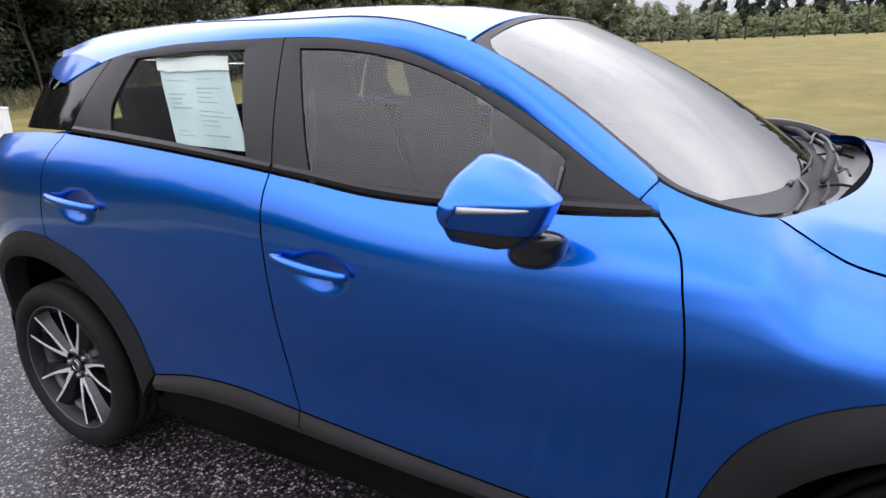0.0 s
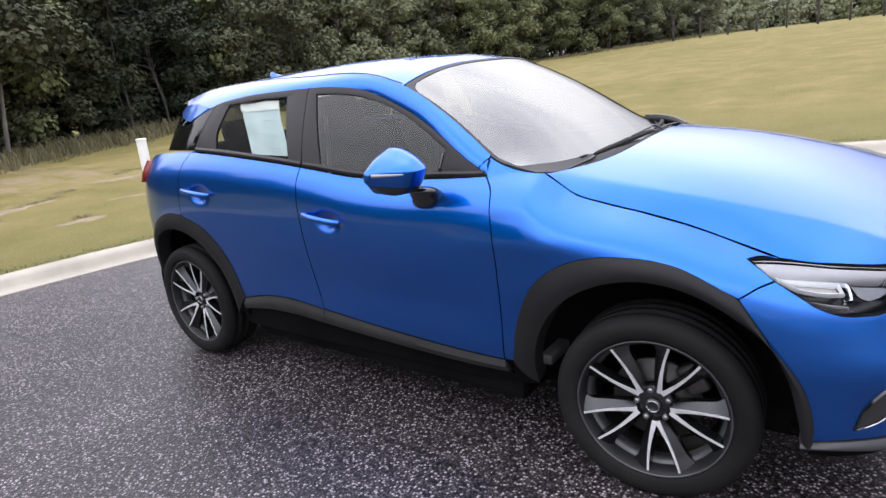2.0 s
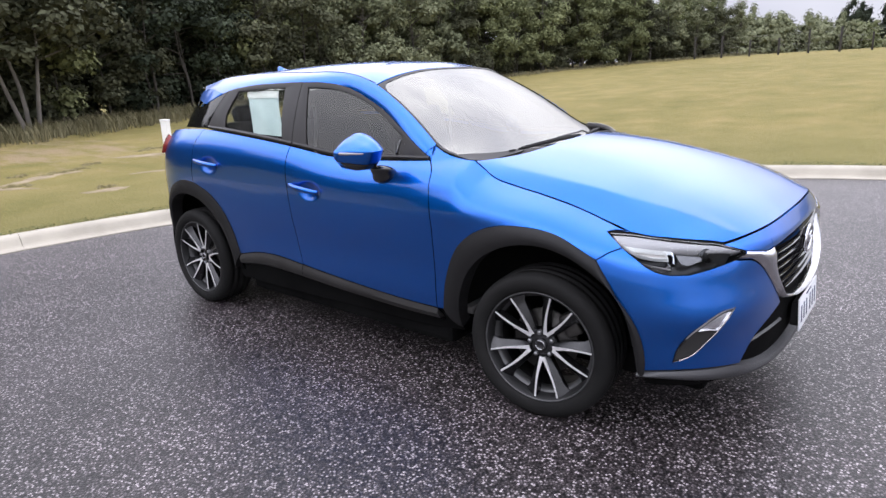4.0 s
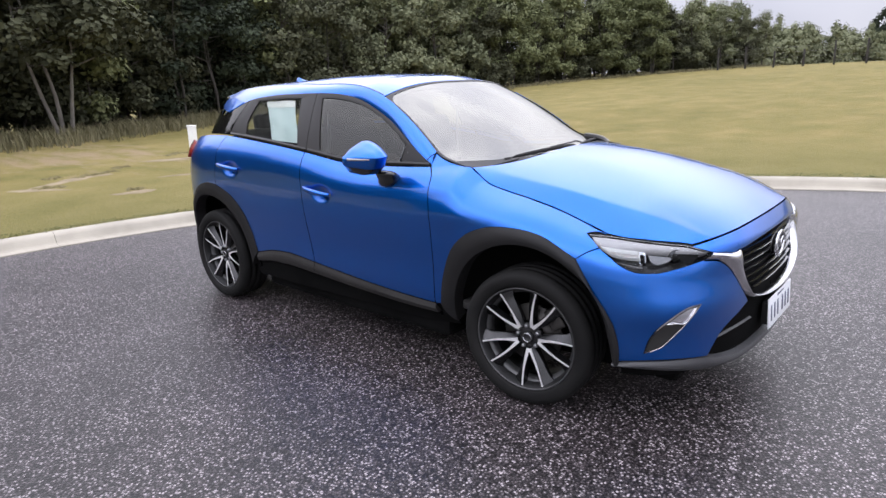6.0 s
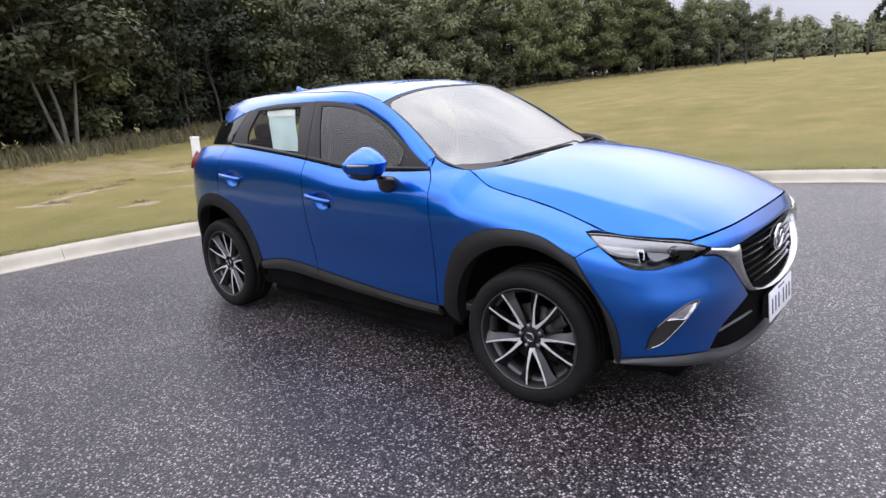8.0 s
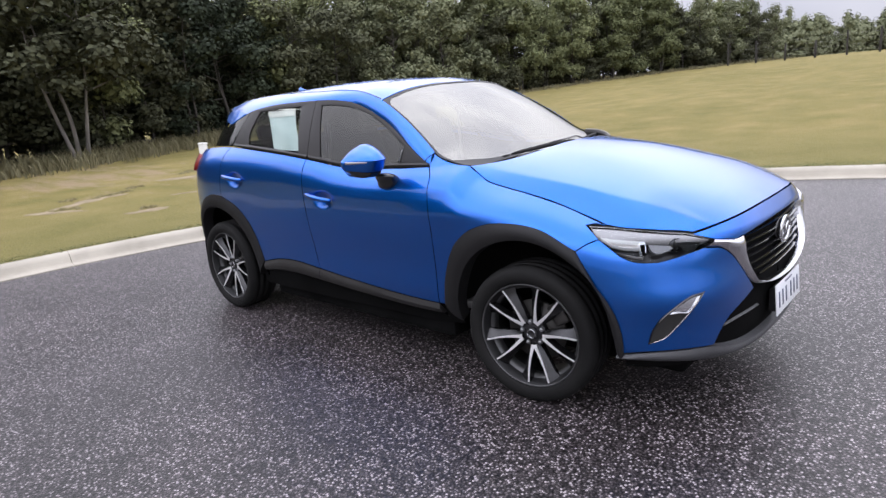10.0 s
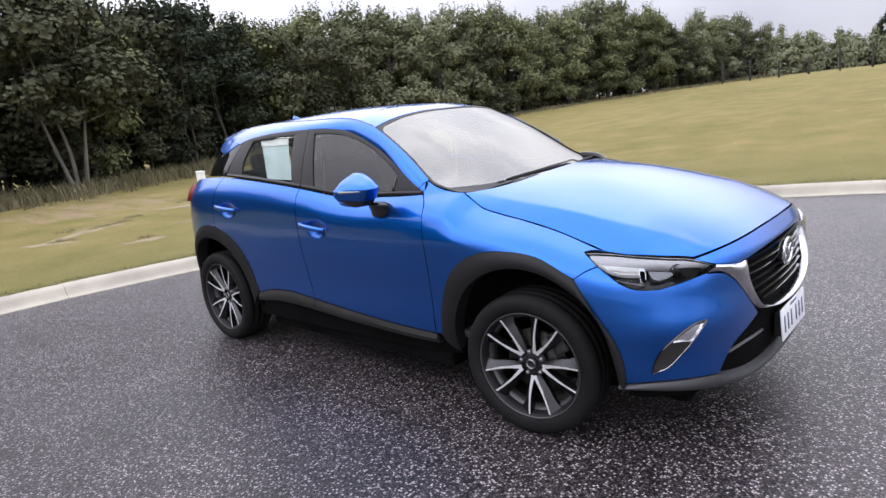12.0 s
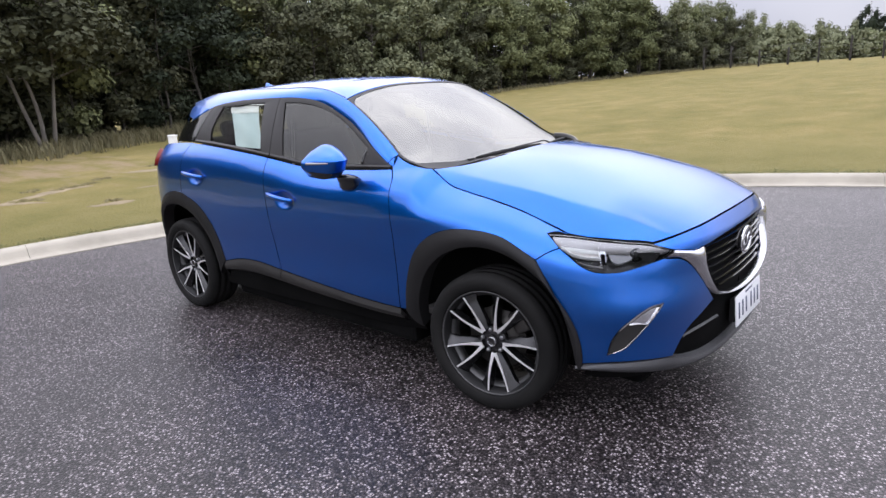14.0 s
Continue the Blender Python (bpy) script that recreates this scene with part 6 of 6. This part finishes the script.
def tree_meshes(seed, tall, spread, bare, leaves):
    """Trunk and limbs as one mesh, the crown as another."""
    rng = random.Random(seed)
    wood_v, wood_f, verts, faces = [], [], [], []

    def limb(points, r0, r1):
        me = tube("limb", curve(points, 3), r0, 5, lambda t: 1 + (r1 / r0 - 1) * t)
        k = len(wood_v)
        wood_v.extend(v.co.copy() for v in me.vertices)
        wood_f.extend(tuple(k + i for i in p.vertices) for p in me.polygons)
        bpy.data.meshes.remove(me)

    blobs = []
    stems = rng.choice((1, 2, 2, 3))
    for s in range(stems):
        a = rng.uniform(0, 6.28)
        lean = Vector((math.cos(a), math.sin(a), 0)) * spread * (0.12 if stems == 1 else 0.42)
        top = Vector((0, 0, tall * rng.uniform(0.86, 1.0))) + lean
        base = Vector((math.cos(a), math.sin(a), 0)) * 0.08 * (stems > 1)
        mid = base.lerp(top, 0.45) + Vector((rng.uniform(-0.2, 0.2), rng.uniform(-0.2, 0.2), 0))
        limb([base - Vector((0, 0, 0.2)), base.lerp(mid, 0.5) + Vector((rng.uniform(-0.08, 0.08), rng.uniform(-0.08, 0.08), 0)), mid, top * 0.97], 0.062, 0.012)
        blobs.append((top - Vector((0, 0, 0.35)), 0.42))
        n = 15 if stems == 1 else 9
        for i in range(n):
            h = bare + (0.95 - bare) * (i + rng.random()) / n
            start = base.lerp(mid, h / 0.45) if h < 0.45 else mid.lerp(top, (h - 0.45) / 0.55)
            b = rng.uniform(0, 6.28)
            reach = spread * (0.55 + 0.6 * math.sin(math.pi * min(1, 0.25 + 0.75 * (h - bare) / (1 - bare)))) * rng.uniform(0.55, 1.05)
            end = start + Vector((math.cos(b) * reach, math.sin(b) * reach, rng.uniform(0.05, 0.7)))
            limb([start, start.lerp(end, 0.55) + Vector((0, 0, rng.uniform(-0.1, 0.12))), end], 0.03, 0.008)
            blobs.append((end, rng.uniform(0.38, 0.68)))
            blobs.append((start.lerp(end, 0.6) + Vector((rng.uniform(-0.2, 0.2), rng.uniform(-0.2, 0.2), rng.uniform(-0.1, 0.3))), rng.uniform(0.3, 0.5)))
    for c, r in blobs:
        for _ in range(int(leaves * r * r * 2.6)):
            d = Vector((rng.gauss(0, 1), rng.gauss(0, 1), rng.gauss(0.15, 0.8)))
            d.normalize()
            p = c + Vector((d.x, d.y, d.z * 0.8)) * r * rng.uniform(0.3, 1.12) ** 0.7
            n = (d + Vector((rng.gauss(0, 0.5), rng.gauss(0, 0.5), rng.gauss(0.4, 0.5))))
            quad_leaf(verts, faces, p, n if n.length > 0.1 else Vector((0, 0, 1)), rng.uniform(0.095, 0.17), rng)
    # a few thin leading shoots over the top
    for _ in range(26):
        c = max((b for b in blobs), key=lambda b: b[0].z + rng.uniform(0, 1.6))[0]
        t = c + Vector((rng.gauss(0, 0.25), rng.gauss(0, 0.25), 0))
        for k in range(6):
            quad_leaf(verts, faces, t + Vector((rng.gauss(0, 0.05), rng.gauss(0, 0.05), 0.25 + 0.11 * k)), Vector((rng.gauss(0, 1), rng.gauss(0, 1), 0.4)), 0.14 - 0.012 * k, rng)
    return mesh_of("trunk", wood_v, wood_f), mesh_of("crown", verts, faces, smooth=False)


def tree_thing(seed, tall, spread, bare, leaves, leaf, label, bark=None):
    trunk, crown = tree_meshes(seed, tall, spread, bare, leaves)
    t = tagged(new("tree"), label, "tree", "young trees along the field")
    part("trunk", trunk, bark or BARK, t)
    part("crown", crown, leaf, t)
    return t


KINDS = [tree_thing(11, 5.6, 1.25, 0.08, 230, LEAVES[0], "young wattle tree with a dense olive crown"),
         tree_thing(23, 6.0, 1.15, 0.12, 225, LEAVES[1], "slender young gum tree with grey-green leaves"),
         tree_thing(37, 5.2, 1.40, 0.06, 240, LEAVES[2], "bushy dark green young tree, leafy to the ground"),
         tree_thing(41, 5.8, 1.20, 0.10, 225, LEAVES[0], "young wattle tree with a ragged pointed crown"),
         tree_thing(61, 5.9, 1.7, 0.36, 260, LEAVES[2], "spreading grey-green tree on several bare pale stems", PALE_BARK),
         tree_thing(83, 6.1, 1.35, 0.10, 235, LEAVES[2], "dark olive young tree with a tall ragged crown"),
         tree_thing(97, 6.0, 1.45, 0.06, 235, PINES, "dense tree, leafy to the ground, coloured near black for the wood's shaded gap")]
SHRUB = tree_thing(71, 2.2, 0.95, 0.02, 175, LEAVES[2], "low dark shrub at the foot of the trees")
tagged(SHRUB, "low dark shrub at the foot of the trees", "shrub", "shrubs under the trees")
EDGE_OF_WOOD = curve([(-11.0, -22.0), (-13.4, -12.0), (-15.2, -5.0), (-16.2, 0.5), (-17.2, 3.4), (-18.6, 6.2), (-20.2, 10.0), (-20.6, 18.0), (-19.6, 27.5), (-18.3, 33.3), (-16.4, 37.6), (-14.2, 41.8), (-11.7, 46.1), (-10.6, 48.4)], 12)
rng = random.Random(5)
for row, (off, gap_m) in enumerate(((0.2, 1.7), (2.0, 1.75), (4.2, 2.1), (1.3, 1.7), (6.4, 2.0))):
    pts = resample([Vector((p.x, p.y, 0)) for p in EDGE_OF_WOOD], 400)
    run, nxt = 0.0, rng.uniform(0, 1.5)
    for i in range(1, 399):
        run += (pts[i] - pts[i - 1]).length
        if run < nxt:
            continue
        nxt = run + gap_m * rng.uniform(0.75, 1.25)
        d = (pts[i + 1] - pts[i - 1]).normalized()
        side = Vector((-d.y, d.x, 0))
        p = pts[i] + side * (off + rng.uniform(-0.4, 0.5))
        # kind 6, near black, paints the wood's dark gap between y 7.4 and 13.2
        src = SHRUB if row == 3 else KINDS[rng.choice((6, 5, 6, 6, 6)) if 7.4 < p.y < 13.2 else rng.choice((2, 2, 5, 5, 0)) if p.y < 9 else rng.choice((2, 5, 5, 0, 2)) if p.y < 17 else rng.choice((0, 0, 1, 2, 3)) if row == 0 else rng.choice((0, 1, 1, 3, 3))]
        s = rng.uniform(0.84, 1.06) * (0.92 if row == 0 else 1.06) * (1.0 if p.y < 40 else max(0.70, 1 - 0.045 * (p.y - 40)))
        if row == 0 and math.hypot(p.x + 17.0, p.y - 3.0) < 2.2:
            continue
        copy_thing(src, pose(p.x, p.y, height(p.x, p.y) - 0.05, 0, 0, rng.uniform(0, 360)) @ Matrix.Diagonal((s * rng.uniform(0.95, 1.15), s * rng.uniform(0.95, 1.15), s, 1)))
# the first of each kind takes a place in the row too
for k, (x, y) in zip(KINDS, ((-21.9, 12.6), (-22.4, 21.0), (-21.2, 29.4), (-17.6, 38.8), (-16.9, 3.4), (-20.4, 7.0), (-21.4, 10.2))):
    k.matrix_basis = pose(x, y, height(x, y) - 0.05, 0, 0, 40) @ Matrix.Diagonal((1.15, 1.15, 1, 1))
SHRUB.matrix_basis = pose(-19.4, 5.2, height(-19.4, 5.2) - 0.05, 0, 0, 15)


def clump(verts, faces, c, rx, rz, rng):
    """A ragged lump of dense foliage, the heart of a bough."""
    k, rings, n = len(verts), 4, 7
    for a in range(rings):
        f = math.pi * (a + 0.5) / rings
        for b in range(n):
            u, m = 2 * math.pi * (b + 0.5 * (a % 2)) / n, rng.uniform(0.6, 1.1)
            verts.append(c + Vector((rx * m * math.sin(f) * math.cos(u), rx * m * math.sin(f) * math.sin(u), rz * m * math.cos(f))))
    for a in range(rings - 1):
        faces += [(k + a * n + b, k + a * n + (b + 1) % n, k + (a + 1) * n + (b + 1) % n, k + (a + 1) * n + b) for b in range(n)]
    faces += [tuple(k + b for b in range(n))]


def far_wood(name, x0, x1, y0, y1, n, tall, leaf, label, seed, leaf_m=0.45, per=420, tall_end=0, point=0.0, slim=1.0):
    """A far belt of trees as one mass of foliage; point: 0 for round bushes, 1 for pointed pines."""
    rng, verts, faces = random.Random(seed), [], []
    for i in range(n):
        t = (i + rng.random()) / n
        x, y = x0 + (x1 - x0) * t + rng.uniform(-1.5, 1.5), y0 + (y1 - y0) * t + rng.uniform(-4, 4)
        big = tall + ((tall_end or tall) - tall) * t
        h, r = big * rng.uniform(0.62, 1.08) ** 1.1, big * rng.uniform(0.30, 0.46) * slim
        z, boughs = height(x, y) - 0.3, 9
        for b in range(boughs):
            f = (b + rng.random()) / boughs
            wide = r * ((1 - point) * math.sin(math.pi * (0.12 + 0.80 * f)) ** 0.6 + point * (1.04 - f) ** 0.8)
            u, q = rng.uniform(0, 6.28), wide * rng.uniform(0.25, 0.62)
            c = Vector((x + q * math.cos(u), y + q * math.sin(u), z + h * (0.06 + 0.86 * f)))
            rx, rz = max(0.14 * r, wide * rng.uniform(0.45, 0.65)), h * rng.uniform(0.10, 0.17)
            clump(verts, faces, c, rx * 0.6, rz * 0.65, rng)
            for _ in range(per // boughs):
                d = Vector((rng.gauss(0, 1), rng.gauss(0, 1), rng.gauss(0, 1))).normalized()
                k = rng.uniform(0.5, 1.15)
                quad_leaf(verts, faces, c + Vector((d.x * rx * k, d.y * rx * k, d.z * rz * k)), d + Vector((0, 0, 0.5)), leaf_m * rng.uniform(0.7, 1.3), rng)
    return tagged(part(name, mesh_of(name, verts, faces, smooth=False), leaf), label, "trees", kind="stuff")


far_wood("distant_scrub", -21, -5, 54, 66, 64, 5.6, LEAVES[1], "olive scrub behind the fence", 3, 0.17, 700, 3.2, 0.3, 1.05)
far_wood("distant_scrub", -5, 34, 66, 70, 80, 2.9, LEAVES[0], "low olive scrub behind the fence", 13, 0.16, 330, 0, 0.2, 1.15)
far_wood("distant_scrub", -34, 50, 84, 92, 120, 4.0, LEAVES[1], "grey-green young wood farther behind the fence", 8, 0.24, 230, 0, 0.45, 1.1)
far_wood("distant_pines", -15, 70, 122, 120, 150, 8.3, PINES, "dark belt of pines on the skyline", 4, 0.34, 240, 0, 0.75, 1.1)
far_wood("far_woods", 60, 90, 60, -120, 70, 3.6, LEAVES[0], "low belt of trees across the road", 6, 0.9, 130)
far_wood("far_woods", 80, -60, -70, -80, 70, 3.6, LEAVES[0], "low belt of trees beyond the road's end", 7, 0.9, 130)


# ---- fence on the rise ----
fence = tagged(new("fence"), "dark post and wire fence along the rise", "fence")
POST = from_bm("post", box_bm((0.10, 0.10, 1.5), (0, 0, 0.68), 0.01))
POST.materials.append(POST_WOOD)
line = resample([Vector(p) for p in ((-11.45, 41.0, 0), (-9.4, 41.4, 0), (-1.9, 42.8, 0), (8.0, 44.4, 0), (24.0, 46.4, 0))], 23)
rng = random.Random(9)
for p in line:
    o = part("post", POST, None, fence)
    o.location, o.rotation_euler = (p.x, p.y, height(p.x, p.y)), (rng.uniform(-0.04, 0.04), rng.uniform(-0.03, 0.03), rng.uniform(0, 1))
    o.scale = (1, 1, rng.choice((1.0, 1.0, 0.95, 0.72)))
for h in (0.3, 0.6, 0.9, 1.2):
    part("wire", tube("wire", [Vector((p.x, p.y, height(p.x, p.y) + h)) for p in line], 0.0025, 4), FENCE_WIRE, fence)

# ---- white marker post by the kerb ----
def marker_mesh():
    b = box_bm((0.13, 0.10, 0.92), (0, 0, 0.24), 0.012, 3)
    return from_bm("marker_post", b)


marker = part("marker_post", marker_mesh(), WHITE_PVC)
tagged(marker, "white plastic marker post standing in the grass", "post")
marker.matrix_basis = pose(-8.4, 2.70, height(-8.4, 2.7) - 0.03, 0, 2, 20)
part("cap", from_bm("cap", box_bm((0.14, 0.11, 0.03), (0, 0, 0.705), 0.008)), WHITE_PVC, marker)


# ---- bare earth, tufts and long grass ----
EARTH = mottled("bare_pale_earth", (0.19, 0.152, 0.098), (0.28, 0.228, 0.152), 5, (0.9, 0.97), 0.6, 50, spec=0.1)
TURF_LIP = mottled("broken_turf_edge", (0.10, 0.086, 0.040), (0.19, 0.160, 0.080), 14, (0.9, 0.97), 0.8, 40, spec=0.1)


def earth_mesh(cx, cy, rx, ry, turn, seed):
    rng, n, verts, faces = random.Random(seed), 36, [], []
    ph = [rng.uniform(0, 6.28) for _ in range(4)]
    for ring, k in ((1, 0.0), (2, 0.45), (3, 0.8), (4, 1.0)):
        for i in range(n if ring > 1 else 1):
            a = 2 * math.pi * i / n
            q = k * (1 + 0.22 * math.sin(2 * a + ph[0]) + 0.16 * math.sin(3 * a + ph[1]) + 0.12 * math.sin(7 * a + ph[2]) + 0.08 * math.sin(13 * a + ph[3]))
            x, y = rx * q * math.cos(a), ry * q * math.sin(a)
            x, y = cx + x * math.cos(turn) - y * math.sin(turn), cy + x * math.sin(turn) + y * math.cos(turn)
            verts.append((x, y, height(x, y) + (0.006 if k < 1 else -0.03)))
    faces = [(0, 1 + i, 1 + (i + 1) % n) for i in range(n)]
    for r in range(2):
        b, c = 1 + r * n, 1 + (r + 1) * n
        faces += [(b + i, c + i, c + (i + 1) % n, b + (i + 1) % n) for i in range(n)]
    return mesh_of("bare_patch", verts, faces)


def turf_lip_mesh(cx, cy, long, turn, seed):
    """A broken edge of turf, a hand's width high, that stands over the bare earth in front of it."""
    rng, n, verts, faces = random.Random(seed), 18, [], []
    ph = [rng.uniform(0, 6.28) for _ in range(3)]
    for i in range(n + 1):
        t = i / n
        s = (t - 0.5) * long
        wob = 0.05 * math.sin(9 * t + ph[0]) + 0.03 * math.sin(23 * t + ph[1])
        tall = 0.045 * math.sin(math.pi * t) ** 0.6 * (0.7 + 0.3 * math.sin(17 * t + ph[2])) + 0.004
        for d, k in ((-0.03, -0.3), (-0.01, 0.55), (0.02, 1.0), (0.07, 0.75), (0.22, -0.2)):
            x = cx + s * math.cos(turn) - (d + wob) * math.sin(turn)
            y = cy + s * math.sin(turn) + (d + wob) * math.cos(turn)
            verts.append((x, y, height(x, y) + tall * k))
    for i in range(n):
        faces += [(5 * i + k, 5 * i + k + 1, 5 * i + 6 + k, 5 * i + 5 + k) for k in range(4)]
    bm = bmesh.new()
    me = mesh_of("t", verts, faces)
    bm.from_mesh(me)
    bpy.data.meshes.remove(me)
    return from_bm("turf_edge", bm)


for i, (x, y, rx, ry, a) in enumerate(((-6.15, 0.62, 0.34, 0.13, 1.2), (-8.25, 0.45, 0.55, 0.22, 1.9), (-7.75, -0.15, 0.55, 0.11, 0.55), (-9.3, 2.66, 0.6, 0.2, 1.1), (-8.32, 1.02, 0.22, 0.07, 1.7), (-7.1, 1.75, 0.30, 0.10, 1.2))):
    tagged(part("bare_patch", earth_mesh(x, y, rx, ry, a, 20 + i), EARTH), "patch of bare pale earth in the dry grass", "earth", kind="stuff")
for i, (x, y, long, a) in enumerate(((-8.42, 0.84, 0.42, 1.75), (-8.55, 1.22, 0.34, 1.85), (-8.98, 1.62, 0.34, 2.0), (-8.75, 0.42, 0.30, 1.6), (-10.05, 3.2, 0.7, 1.9), (-7.75, 0.02, 0.5, 0.9), (-6.35, 0.72, 0.26, 1.4))):
    tagged(part("turf_edge", turf_lip_mesh(x, y, long, a, 40 + i), TURF_LIP), "broken dark turf edge over bare earth", "turf", kind="stuff")


def blades(name, spots, tall, seed, mat, label, lean=0.5, per=5, width=0.012):
    rng, verts, faces = random.Random(seed), [], []
    for x, y, k in spots:
        z = height(x, y)
        for _ in range(per):
            a, h = rng.uniform(0, 6.28), tall * k * rng.uniform(0.5, 1.2)
            b = Vector((x + rng.gauss(0, 0.04 + tall * 0.1), y + rng.gauss(0, 0.04 + tall * 0.1), z - 0.01))
            d = Vector((math.cos(a), math.sin(a), 0))
            w = d.orthogonal().normalized() * width * rng.uniform(0.6, 1.4)
            m, t = b + d * h * lean * 0.3 + Vector((0, 0, h * 0.6)), b + d * h * lean + Vector((0, 0, h))
            i = len(verts)
            verts += [b - w, b + w, m + w * 0.7, m - w * 0.7, t]
            faces += [(i, i + 1, i + 2, i + 3), (i + 3, i + 2, i + 4)]
    return tagged(part(name, mesh_of(name, verts, faces, smooth=False), mat), label, "grass", kind="stuff")


rng = random.Random(77)
edge_pts = resample([Vector((p.x, p.y, 0)) for p in EDGE_OF_WOOD], 500)
spots = []
for _ in range(5200):
    p = edge_pts[rng.choice((rng.randrange(60, 250), rng.randrange(60, 250), rng.randrange(250, 498)))]
    spots.append((p.x + rng.gauss(0.5, 0.8), p.y + rng.gauss(0, 0.8), rng.uniform(0.5, 1.2) * (1.0 if p.y < 12 else 0.45)))
blades("long_dry_grass", spots, 0.42, 1, STRAW, "long dry grass along the foot of the trees", 0.45, 6, 0.016)
spots = []
for _ in range(5000):
    a = rng.uniform(radians(35), radians(205))
    r = CR + 0.32 + 0.22 * rng.random() ** 1.5
    spots.append((CX + r * math.cos(a), CY + r * math.sin(a), rng.uniform(0.5, 1.2)))
blades("kerb_edge_grass", spots, 0.022, 2, LEAVES[0], "green grass fringe along the kerb", 0.9, 4, 0.006)
